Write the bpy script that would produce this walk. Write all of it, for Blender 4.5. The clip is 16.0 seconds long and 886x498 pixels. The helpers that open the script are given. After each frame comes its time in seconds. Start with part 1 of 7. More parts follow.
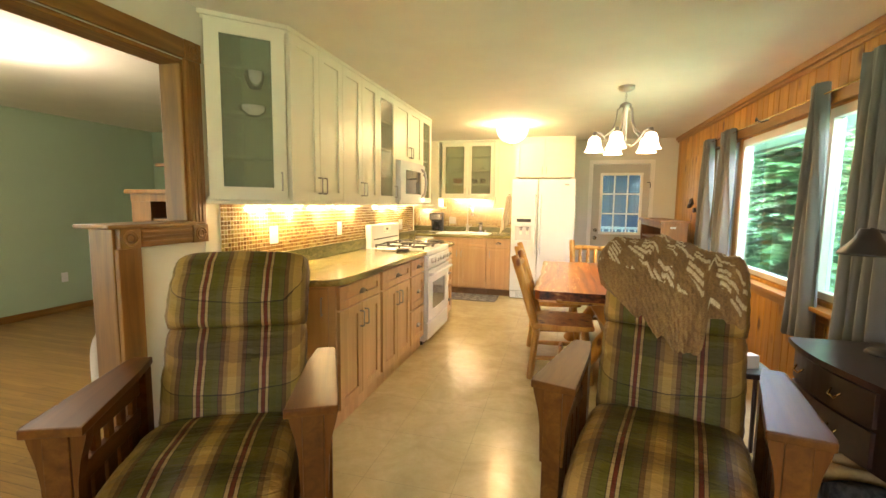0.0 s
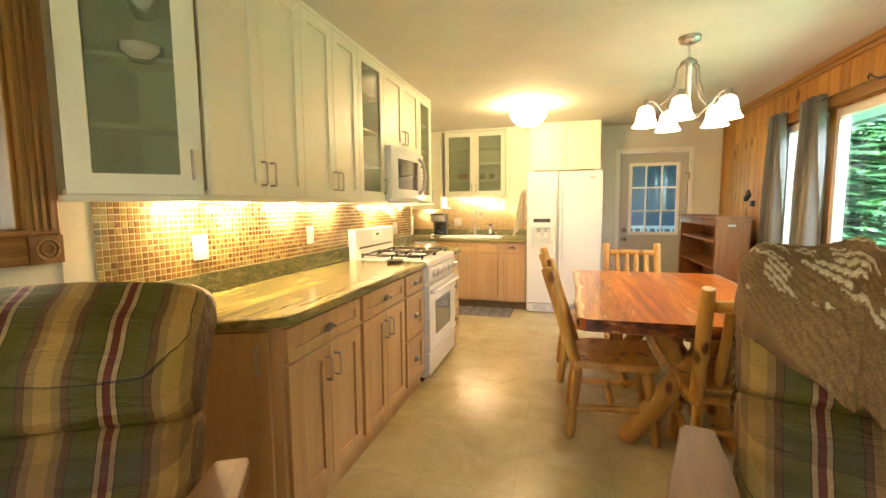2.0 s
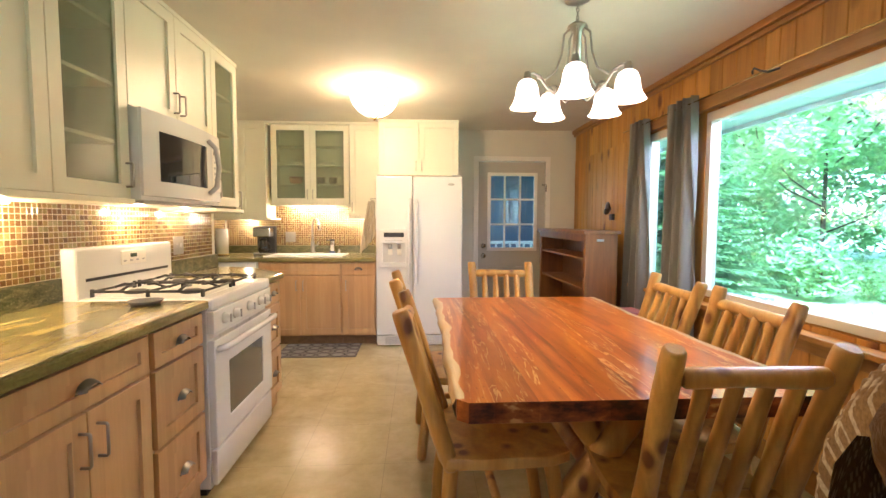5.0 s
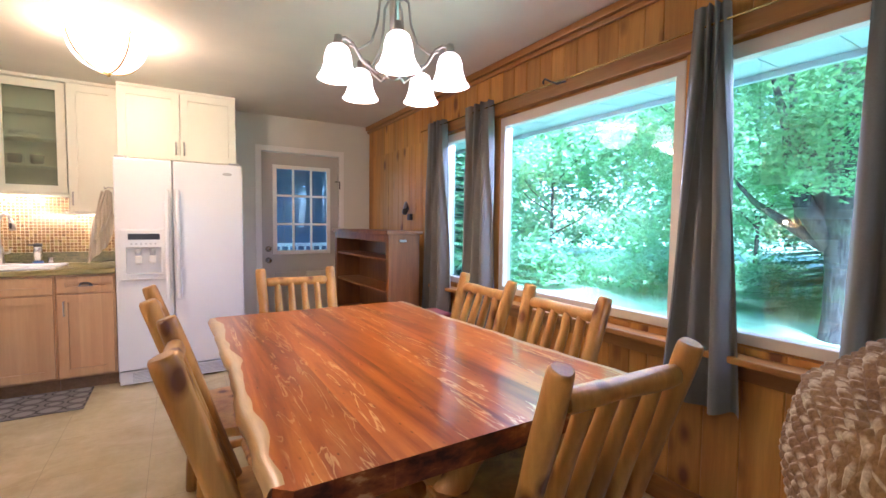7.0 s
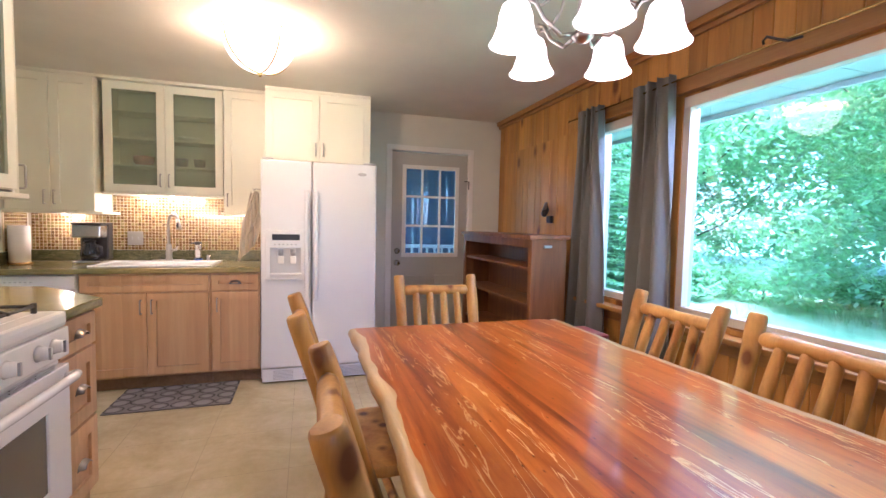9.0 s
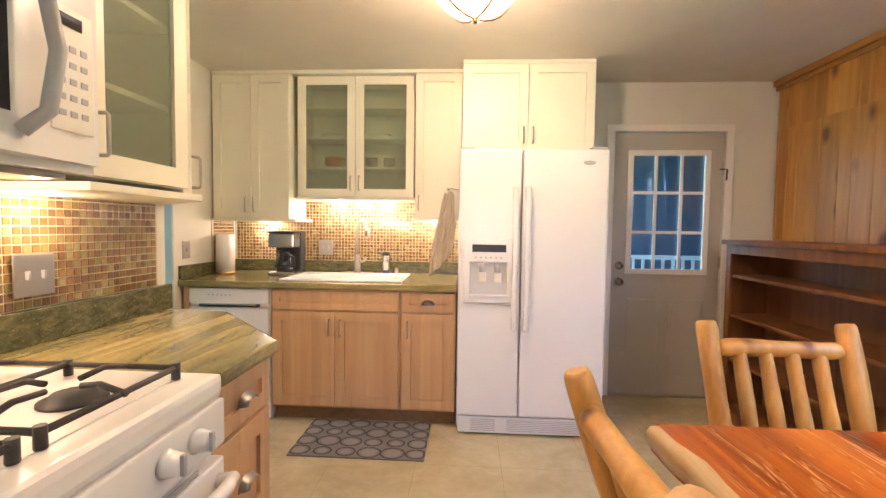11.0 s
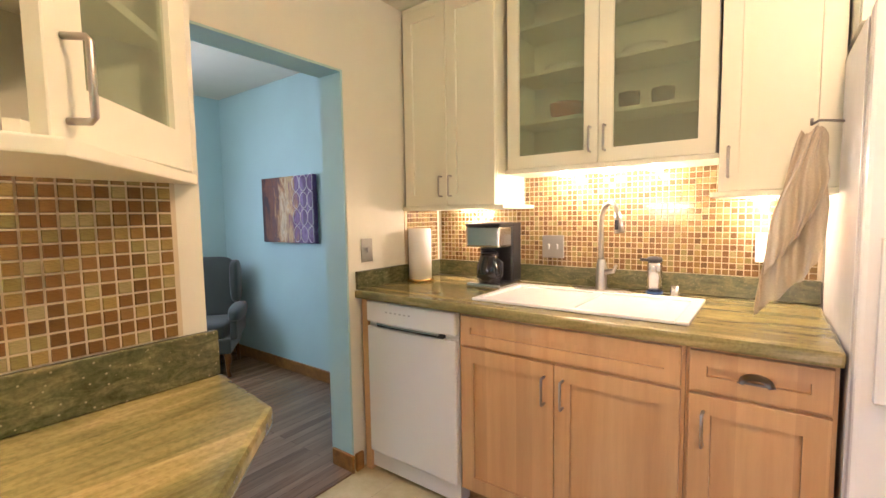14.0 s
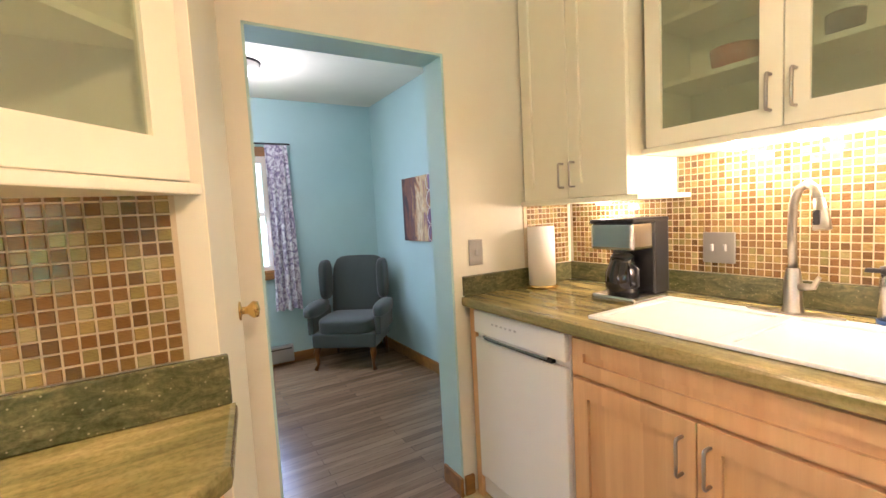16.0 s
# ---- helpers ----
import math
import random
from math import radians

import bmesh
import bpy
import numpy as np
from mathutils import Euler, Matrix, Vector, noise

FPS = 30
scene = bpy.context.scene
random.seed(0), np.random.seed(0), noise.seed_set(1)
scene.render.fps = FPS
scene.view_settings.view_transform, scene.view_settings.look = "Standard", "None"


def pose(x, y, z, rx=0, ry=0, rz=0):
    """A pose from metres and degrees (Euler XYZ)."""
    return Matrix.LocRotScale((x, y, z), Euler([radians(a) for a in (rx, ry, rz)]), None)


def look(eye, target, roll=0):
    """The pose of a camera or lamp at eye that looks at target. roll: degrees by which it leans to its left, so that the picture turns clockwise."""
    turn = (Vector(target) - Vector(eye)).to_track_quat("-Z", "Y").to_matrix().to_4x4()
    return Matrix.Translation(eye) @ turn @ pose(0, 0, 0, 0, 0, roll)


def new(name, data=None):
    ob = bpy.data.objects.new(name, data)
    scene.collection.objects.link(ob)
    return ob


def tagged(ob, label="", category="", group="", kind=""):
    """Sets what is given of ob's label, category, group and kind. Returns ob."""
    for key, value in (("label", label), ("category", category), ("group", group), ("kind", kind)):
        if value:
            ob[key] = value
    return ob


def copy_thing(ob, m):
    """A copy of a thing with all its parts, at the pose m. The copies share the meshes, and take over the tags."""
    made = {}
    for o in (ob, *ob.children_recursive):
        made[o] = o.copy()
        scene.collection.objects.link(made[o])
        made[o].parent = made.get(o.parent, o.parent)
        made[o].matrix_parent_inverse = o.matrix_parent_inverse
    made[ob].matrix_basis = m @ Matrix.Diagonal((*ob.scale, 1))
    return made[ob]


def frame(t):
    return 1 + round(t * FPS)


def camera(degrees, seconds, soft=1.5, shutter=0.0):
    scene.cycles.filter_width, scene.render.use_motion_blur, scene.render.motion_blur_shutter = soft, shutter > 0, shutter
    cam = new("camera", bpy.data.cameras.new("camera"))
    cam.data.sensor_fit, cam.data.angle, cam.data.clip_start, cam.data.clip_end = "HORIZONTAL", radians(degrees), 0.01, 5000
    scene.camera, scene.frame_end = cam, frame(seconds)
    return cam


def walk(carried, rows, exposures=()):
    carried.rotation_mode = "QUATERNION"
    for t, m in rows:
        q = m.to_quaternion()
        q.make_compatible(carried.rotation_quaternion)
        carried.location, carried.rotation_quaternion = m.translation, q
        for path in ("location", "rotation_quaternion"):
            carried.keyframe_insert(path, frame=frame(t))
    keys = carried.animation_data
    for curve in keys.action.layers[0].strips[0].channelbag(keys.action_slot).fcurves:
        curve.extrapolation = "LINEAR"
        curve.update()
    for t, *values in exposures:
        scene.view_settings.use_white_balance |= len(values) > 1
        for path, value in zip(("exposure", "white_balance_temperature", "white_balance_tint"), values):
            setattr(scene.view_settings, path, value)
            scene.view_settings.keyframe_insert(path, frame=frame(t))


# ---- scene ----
cam = camera(90.7, 16.0)
PATH = [
    (0, (0.0, -0.066, 1.368), (-0.52, 1.855, 1.163), 0.7),
    (0.5, (-0.055, 0.176, 1.359), (-0.63, 2.08, 1.147), 0.2),
    (1, (-0.101, 0.388, 1.345), (-0.701, 2.286, 1.147), -0.3),
    (1.5, (-0.17, 0.6, 1.338), (-0.737, 2.508, 1.147), -0.5),
    (2, (-0.238, 0.826, 1.324), (-0.779, 2.742, 1.132), -0.5),
    (2.5, (-0.278, 1.041, 1.31), (-0.829, 2.953, 1.113), -0.8),
    (3, (-0.323, 1.234, 1.296), (-0.857, 3.151, 1.101), -0.6),
    (5.5, (-0.274, 1.983, 1.275), (0.095, 3.946, 1.169), 0.3),
    (6, (-0.276, 2.102, 1.269), (0.359, 3.995, 1.161), 0.5),
    (6.5, (-0.294, 2.204, 1.262), (0.587, 3.996, 1.149), 0.5),
    (7, (-0.311, 2.257, 1.258), (0.727, 3.964, 1.149), 0.6),
    (7.5, (-0.333, 2.3, 1.252), (0.776, 3.961, 1.153), 0.7),
    (8, (-0.341, 2.364, 1.247), (0.724, 4.054, 1.149), 1.0),
    (8.5, (-0.355, 2.481, 1.25), (0.515, 4.278, 1.135), 0.9),
    (9, (-0.372, 2.709, 1.265), (0.222, 4.616, 1.156), 1.2),
    (9.5, (-0.405, 2.96, 1.262), (-0.062, 4.928, 1.175), 1.2),
    (10, (-0.479, 3.178, 1.261), (-0.311, 5.169, 1.178), 1.1),
    (12.5, (-0.805, 4.417, 1.287), (-1.445, 6.306, 1.143), 0.3),
    (13, (-0.821, 4.615, 1.296), (-1.679, 6.416, 1.152), 0.2),
    (13.5, (-0.868, 4.759, 1.274), (-1.878, 6.48, 1.131), -0.5),
    (14, (-0.884, 4.899, 1.267), (-2.072, 6.5, 1.114), -0.9),
    (14.5, (-0.908, 4.999, 1.274), (-2.237, 6.485, 1.113), -1.3),
    (15, (-0.912, 5.099, 1.268), (-2.382, 6.446, 1.114), -2.1),
    (15.5, (-0.897, 5.21, 1.276), (-2.508, 6.384, 1.12), -3.0),
    (16, (-0.894, 5.296, 1.279), (-2.602, 6.323, 1.12), -3.0),
]
walk(cam, [(t, look(eye, target, roll)) for t, eye, target, roll in PATH], exposures=((0, 3.75, 7300, 21), (3.2, 3.5, 7000, 21), (6, 3.17, 5600, 38), (8, 3.02, 5220, 43), (9, 3.0, 5250, 42), (10, 3.3, 5600, 38), (12.5, 3.20, 5900, 38), (14.5, 3.38, 5920, 37), (16, 3.48, 5950, 36)))

# ---- world, sun, exposure ----
world = bpy.data.worlds.new("world")
scene.world = world
world.use_nodes = True
wn = world.node_tree
sky = wn.nodes.new("ShaderNodeTexSky")
sky.sky_type = "NISHITA"
sky.sun_disc = False
sky.sun_elevation, sky.sun_rotation = radians(54), radians(221)
wn.links.new(sky.outputs["Color"], wn.nodes["Background"].inputs["Color"])
wn.nodes["Background"].inputs["Strength"].default_value = 0.15

sun = new("sun", bpy.data.lights.new("sun", "SUN"))
sun.data.energy, sun.data.angle, sun.data.color = 5.0, radians(10), (1.0, 0.97, 0.9)
sun.matrix_world = look((-14, -16, 30), (0, 0, 0))


def lamp(name, kind, at, energy, color, size=0.1, target=None, size_y=None, spot=None):
    data = bpy.data.lights.new(name, kind)
    data.energy, data.color = energy, color
    if kind == "AREA":
        data.size = size
        if size_y:
            data.shape, data.size_y = "RECTANGLE", size_y
    else:
        data.shadow_soft_size = size
    if spot:
        data.spot_size, data.spot_blend = radians(spot), 0.8
    ob = new(name, data)
    ob.matrix_world = look(at, target) if target else pose(*at)
    return ob


WARM = (1.0, 0.72, 0.35)
lamp("dome_bulb", "POINT", (-0.635, 5.5, 2.27), 5.1, WARM, 0.075)
for k in range(5):
    a = radians(249 + 72 * k)
    lamp("chandelier_bulb", "POINT", (0.478 + 0.235 * math.cos(a), 3.965 + 0.235 * math.sin(a), 1.830), 0.48, WARM, 0.03)
for y in (2.32, 2.62, 3.05, 3.5, 4.28, 4.76):
    lamp("puck_bulb", "POINT", (-1.77, y, 1.322), 0.85 if y < 4.5 else 0.55, (1.0, 0.74, 0.38), 0.02)
for x, y, z in ((-1.66, 6.93, 1.435), (-1.46, 6.93, 1.435), (-1.27, 6.93, 1.435), (-2.2, 6.93, 1.27), (-0.9, 6.93, 1.29)):
    lamp("puck_bulb", "POINT", (x, y, z), 0.55, (1.0, 0.80, 0.50), 0.02)
lamp("living_ceiling_bulb", "POINT", (-3.5, 2.0, 2.16), 3.8, (1.0, 0.90, 0.74), 0.1)
lamp("bedroom_bulb", "POINT", (-4.15, 5.75, 2.12), 1.7, (1.0, 0.97, 0.92), 0.1)

# fill lamp added behind the camera, at an opening never in view
lamp("unseen_fill_light", "AREA", (-0.2, -2.5, 1.4), 1.3, (0.94, 0.90, 0.92), 1.6, (-0.2, 3, 1.2), 1.2)

for y, w in ((5.05, 0.55), (4.03, 1.15), (3.01, 0.30)):
    lamp("window_daylight", "AREA", (1.80, y, 2.035), 5.0 * w, (0.70, 0.79, 1.0), w, (0.7, y, 0.7), 0.15)
lamp("bedroom_daylight", "AREA", (-4.9, 5.68, 1.35), 1.8, (0.78, 0.90, 1.0), 0.6, (-3.5, 5.9, 0.6), 0.9)

# ---- materials ----


def nodes_of(name):
    m = bpy.data.materials.new(name)
    m.use_nodes = True
    return m, m.node_tree, m.node_tree.nodes["Principled BSDF"]


def coords(nt, scale=(1, 1, 1), rot=(0, 0, 0), world_space=False):
    tc, mp = nt.nodes.new("ShaderNodeTexCoord"), nt.nodes.new("ShaderNodeMapping")
    nt.links.new(tc.outputs["Object"], mp.inputs["Vector"])
    mp.inputs["Scale"].default_value = scale
    mp.inputs["Rotation"].default_value = rot
    return mp.outputs["Vector"]


def noise_tex(nt, vec, scale, detail=4, rough=0.6, distortion=0.0):
    n = nt.nodes.new("ShaderNodeTexNoise")
    nt.links.new(vec, n.inputs["Vector"])
    n.inputs["Scale"].default_value, n.inputs["Detail"].default_value = scale, detail
    n.inputs["Roughness"].default_value, n.inputs["Distortion"].default_value = rough, distortion
    return n.outputs["Fac"]


def ramp(nt, fac, stops, interp="LINEAR"):
    r = nt.nodes.new("ShaderNodeValToRGB")
    r.color_ramp.interpolation = interp
    els = r.color_ramp.elements
    while len(els) < len(stops):
        els.new(0.5)
    for e, (p, c) in zip(els, stops):
        e.position, e.color = p, (*c, 1) if len(c) == 3 else c
    nt.links.new(fac, r.inputs["Fac"])
    return r.outputs["Color"]


def mix(nt, fac, a, b, mode="MIX"):
    m = nt.nodes.new("ShaderNodeMix")
    m.data_type, m.blend_type = "RGBA", mode
    for sock, v in (("Factor", fac), ("A", a), ("B", b)):
        i = [s for s in m.inputs if s.name == sock and (s.type == "RGBA" or sock == "Factor")][0]
        if hasattr(v, "default_value"):
            nt.links.new(v, i)
        elif sock == "Factor":
            i.default_value = v
        else:
            i.default_value = (*v, 1)
    return [o for o in m.outputs if o.type == "RGBA"][0]


def bump(nt, bsdf, height, strength=0.3, distance=0.002):
    b = nt.nodes.new("ShaderNodeBump")
    b.inputs["Strength"].default_value, b.inputs["Distance"].default_value = strength, distance
    nt.links.new(height, b.inputs["Height"])
    nt.links.new(b.outputs["Normal"], bsdf.inputs["Normal"])


def rnd(nt):
    return nt.nodes.new("ShaderNodeObjectInfo").outputs["Random"]


def paint(name, color, rough=0.5, vary=0.06, relief=0.1, metal=0.0, scale=3.0, coat=0.0):
    m, nt, b = nodes_of(name)
    v = coords(nt)
    f = noise_tex(nt, v, scale, 5)
    lo, hi = [c * (1 - vary) for c in color], [min(1, c * (1 + vary)) for c in color]
    nt.links.new(ramp(nt, f, ((0.3, lo), (0.7, hi))), b.inputs["Base Color"])
    fine = noise_tex(nt, v, 140, 3)
    r = nt.nodes.new("ShaderNodeMapRange")
    nt.links.new(noise_tex(nt, v, 12, 4), r.inputs["Value"])
    r.inputs["To Min"].default_value, r.inputs["To Max"].default_value = rough * 0.85, min(1, rough * 1.2)
    nt.links.new(r.outputs["Result"], b.inputs["Roughness"])
    b.inputs["Metallic"].default_value = metal
    b.inputs["Coat Weight"].default_value = coat
    if relief:
        bump(nt, b, fine, relief, 0.001)
    return m


def wood(name, dark, light, axis="z", rough=0.4, fine=1.0, relief=0.15, coat=0.0, contrast=(0.3, 0.72), by_object=0.25, knots=0.0):
    """Grain that runs along the axis, with knots and a tone of its own for each board."""
    m, nt, b = nodes_of(name)
    s = {"x": (0.6, 9, 9), "y": (9, 0.6, 9), "z": (9, 9, 0.6)}[axis]
    base = coords(nt, s)
    off = nt.nodes.new("ShaderNodeVectorMath")
    off.operation = "ADD"
    comb = nt.nodes.new("ShaderNodeCombineXYZ")
    mul = nt.nodes.new("ShaderNodeMath")
    mul.operation = "MULTIPLY"
    mul.inputs[1].default_value = 37.0
    nt.links.new(rnd(nt), mul.inputs[0])
    for i in range(3):
        nt.links.new(mul.outputs[0], comb.inputs[i])
    nt.links.new(base, off.inputs[0])
    nt.links.new(comb.outputs[0], off.inputs[1])
    v = off.outputs["Vector"]
    g1 = noise_tex(nt, v, 0.9 * fine, 5, 0.55, 1.2)
    g2 = noise_tex(nt, v, 6 * fine, 4, 0.7, 0.3)
    c1 = ramp(nt, g1, ((contrast[0], dark), (contrast[1], light)))
    c2 = ramp(nt, g2, ((0.3, (0.72, 0.72, 0.72)), (0.62, (1, 1, 1))))
    c = mix(nt, 0.7, c1, c2, "MULTIPLY")
    tone = ramp(nt, rnd(nt), ((0, (1 - by_object,) * 3), (1, (1, 1, 1))))
    c = mix(nt, 1.0, c, tone, "MULTIPLY")
    if knots:
        vo = nt.nodes.new("ShaderNodeTexVoronoi")
        ks = {"x": (1.2, 5, 5), "y": (5, 1.2, 5), "z": (5.5, 5.5, 3.0)}[axis]
        shift = nt.nodes.new("ShaderNodeVectorMath")
        shift.operation = "ADD"
        nt.links.new(coords(nt, ks), shift.inputs[0])
        nt.links.new(comb.outputs[0], shift.inputs[1])
        nt.links.new(shift.outputs["Vector"], vo.inputs["Vector"])
        vo.inputs["Scale"].default_value = knots
        kf = ramp(nt, vo.outputs["Distance"], ((0.12, (1, 1, 1)), (0.18, (0.5, 0.5, 0.5)), (0.27, (0, 0, 0))))
        c = mix(nt, kf, c, [dark[0] * 0.32, dark[1] * 0.22, dark[2] * 0.2])
    nt.links.new(c, b.inputs["Base Color"])
    b.inputs["Roughness"].default_value = rough
    b.inputs["Coat Weight"].default_value = coat
    b.inputs["Coat Roughness"].default_value = 0.12
    bump(nt, b, g2, relief, 0.001)
    return m


def glow(name, color, strength):
    m, nt, b = nodes_of(name)
    b.inputs["Base Color"].default_value = (0.9, 0.88, 0.8, 1)
    b.inputs["Emission Color"].default_value = (*color, 1)
    b.inputs["Emission Strength"].default_value = strength
    b.inputs["Roughness"].default_value = 0.3
    return m


M_CAB = paint("cream_paint", (0.78, 0.76, 0.61), 0.38, 0.02, 0.04)
M_WALL = paint("wall_cream", (0.66, 0.64, 0.54), 0.75, 0.03, 0.25)
M_CEIL = paint("ceiling_white", (0.72, 0.68, 0.57), 0.85, 0.04, 0.4)
M_GREEN = paint("wall_green", (0.34, 0.43, 0.29), 0.7, 0.03, 0.25)
M_BLUE = paint("wall_blue", (0.36, 0.54, 0.55), 0.6, 0.03, 0.2)
M_WHITE = paint("white_enamel", (0.76, 0.76, 0.75), 0.22, 0.01, 0.0)
M_TRIM = paint("white_trim", (0.80, 0.77, 0.70), 0.4, 0.02, 0.05)


def maple_material():
    """Clear maple glued from staves of slightly different tone."""
    m, nt, b = nodes_of("maple")
    v = coords(nt, (9, 9, 0.6))
    g1, g2 = noise_tex(nt, v, 0.5, 5, 0.55, 1.2), noise_tex(nt, v, 5.0, 4, 0.7, 0.3)
    c = ramp(nt, g1, ((0.3, (0.58, 0.335, 0.150)), (0.72, (0.72, 0.465, 0.235))))
    c = mix(nt, 0.45, c, ramp(nt, g2, ((0.3, (0.80, 0.78, 0.74)), (0.62, (1, 1, 1)))), "MULTIPLY")
    sep, div, flo, wn2 = (nt.nodes.new("ShaderNode" + k) for k in ("SeparateXYZ", "Math", "Math", "TexWhiteNoise"))
    nt.links.new(nt.nodes.new("ShaderNodeTexCoord").outputs["Object"], sep.inputs[0])
    div.operation, flo.operation = "MULTIPLY", "FLOOR"
    div.inputs[1].default_value = 1 / 0.066
    nt.links.new(sep.outputs["X"], div.inputs[0])
    nt.links.new(div.outputs[0], flo.inputs[0])
    wn2.noise_dimensions = "1D"
    nt.links.new(flo.outputs[0], wn2.inputs["W"])
    c = mix(nt, 1.0, c, ramp(nt, wn2.outputs["Value"], ((0, (0.86, 0.84, 0.82)), (1, (1, 1, 1)))), "MULTIPLY")
    c = mix(nt, 1.0, c, ramp(nt, rnd(nt), ((0, (0.90, 0.89, 0.87)), (1, (1, 1, 1)))), "MULTIPLY")
    nt.links.new(c, b.inputs["Base Color"])
    b.inputs["Roughness"].default_value = 0.36
    b.inputs["Coat Weight"].default_value = 0.2
    b.inputs["Coat Roughness"].default_value = 0.15
    bump(nt, b, g2, 0.06, 0.001)
    return m


M_MAPLE = maple_material()
M_OAK = wood("oak_trim", (0.18, 0.076, 0.012), (0.35, 0.160, 0.030), "z", 0.45, 1.6, 0.25, 0.0)
M_OAKX = wood("oak_trim_along", (0.18, 0.076, 0.012), (0.35, 0.160, 0.030), "y", 0.45, 1.6, 0.25, 0.0)
M_PINE = wood("knotty_pine", (0.40, 0.155, 0.017), (0.64, 0.31, 0.048), "z", 0.5, 0.9, 0.15, 0.03, knots=1.15)
M_PINEY = wood("pine_trim", (0.31, 0.125, 0.018), (0.48, 0.22, 0.042), "y", 0.4, 1.2, 0.15, 0.3)
M_CEDAR = wood("red_cedar", (0.30, 0.055, 0.014), (0.60, 0.19, 0.05), "y", 0.18, 0.9, 0.04, 0.8, by_object=0.5, knots=0.9)
M_SAP = wood("sapwood", (0.60, 0.36, 0.13), (0.78, 0.56, 0.28), "y", 0.3, 1.0, 0.1, 0.5)
M_LOG = wood("peeled_log", (0.44, 0.19, 0.028), (0.72, 0.41, 0.095), "z", 0.42, 0.9, 0.5, 0.2, knots=1.7)
M_DARK = wood("dark_mahogany", (0.016, 0.006, 0.004), (0.042, 0.015, 0.009), "y", 0.3, 1.2, 0.06, 0.15)
M_ARM = wood("mission_oak", (0.10, 0.034, 0.006), (0.19, 0.074, 0.013), "y", 0.38, 1.4, 0.12, 0.0)
M_ARM.node_tree.nodes["Principled BSDF"].inputs["Specular IOR Level"].default_value = 0.15
M_SHELF = wood("bookcase_oak", (0.17, 0.058, 0.011), (0.31, 0.125, 0.027), "z", 0.5, 1.3, 0.15, 0.0)
M_NICKEL = paint("brushed_nickel", (0.45, 0.42, 0.37), 0.3, 0.05, 0.0, 1.0)
M_PULL = paint("dark_nickel", (0.20, 0.19, 0.17), 0.32, 0.05, 0.0, 1.0)
M_BRASS = paint("brass", (0.62, 0.42, 0.14), 0.25, 0.05, 0.0, 1.0)
M_BLACK = paint("black_plastic", (0.02, 0.02, 0.021), 0.35, 0.1, 0.05)
M_IRON = paint("black_iron", (0.025, 0.024, 0.024), 0.5, 0.2, 0.3)
M_STEEL = paint("steel", (0.55, 0.54, 0.52), 0.25, 0.04, 0.0, 1.0)
M_SHADE = glow("lit_glass", (1.0, 0.88, 0.66), 0.48)
M_PUCK = glow("lit_lens", (1.0, 0.85, 0.60), 2.0)
M_DOME = glow("lit_dome", (1.0, 0.88, 0.66), 0.5)


def counter_material(axis):
    """Laminate with soft drifting streaks of olive, tan and dark green."""
    m, nt, b = nodes_of("green_laminate")
    st = (7, 1.0, 6) if axis == "y" else (1.0, 7, 6)
    n1 = noise_tex(nt, coords(nt, st), 1.5, 6, 0.62, 1.4)
    n2 = noise_tex(nt, coords(nt, st, (0, 0, 0.12)), 5.5, 5, 0.65, 0.8)
    n3 = noise_tex(nt, coords(nt), 95, 2)
    c = ramp(nt, n1, ((0.28, (0.11, 0.115, 0.046)), (0.42, (0.205, 0.19, 0.074)), (0.54, (0.30, 0.255, 0.10)), (0.68, (0.45, 0.37, 0.165))))
    c = mix(nt, 0.6, c, ramp(nt, n2, ((0.32, (0.62, 0.64, 0.52)), (0.5, (0.90, 0.87, 0.80)), (0.66, (1, 1, 1)))), "MULTIPLY")
    c = mix(nt, 0.3, c, ramp(nt, n3, ((0.38, (0.45, 0.45, 0.4)), (0.55, (1, 1, 1)))), "MULTIPLY")
    nt.links.new(c, b.inputs["Base Color"])
    b.inputs["Roughness"].default_value = 0.17
    return m


def upstand_material():
    """The darker granular face of the laminate's edges."""
    m, nt, b = nodes_of("dark_green_laminate")
    n1 = noise_tex(nt, coords(nt, (3, 3, 8)), 5, 6, 0.7, 0.8)
    n2 = noise_tex(nt, coords(nt), 120, 3)
    c = ramp(nt, n1, ((0.32, (0.045, 0.052, 0.024)), (0.5, (0.105, 0.108, 0.048)), (0.68, (0.20, 0.185, 0.085))))
    c = mix(nt, 0.5, c, ramp(nt, n2, ((0.35, (0.4, 0.4, 0.4)), (0.6, (1, 1, 1)))), "MULTIPLY")
    vo = nt.nodes.new("ShaderNodeTexVoronoi")
    nt.links.new(coords(nt), vo.inputs["Vector"])
    vo.inputs["Scale"].default_value = 70
    c = mix(nt, ramp(nt, vo.outputs["Distance"], ((0.10, (0.7, 0.7, 0.7)), (0.16, (0, 0, 0)))), c, (0.36, 0.32, 0.18))
    nt.links.new(c, b.inputs["Base Color"])
    b.inputs["Roughness"].default_value = 0.25
    return m


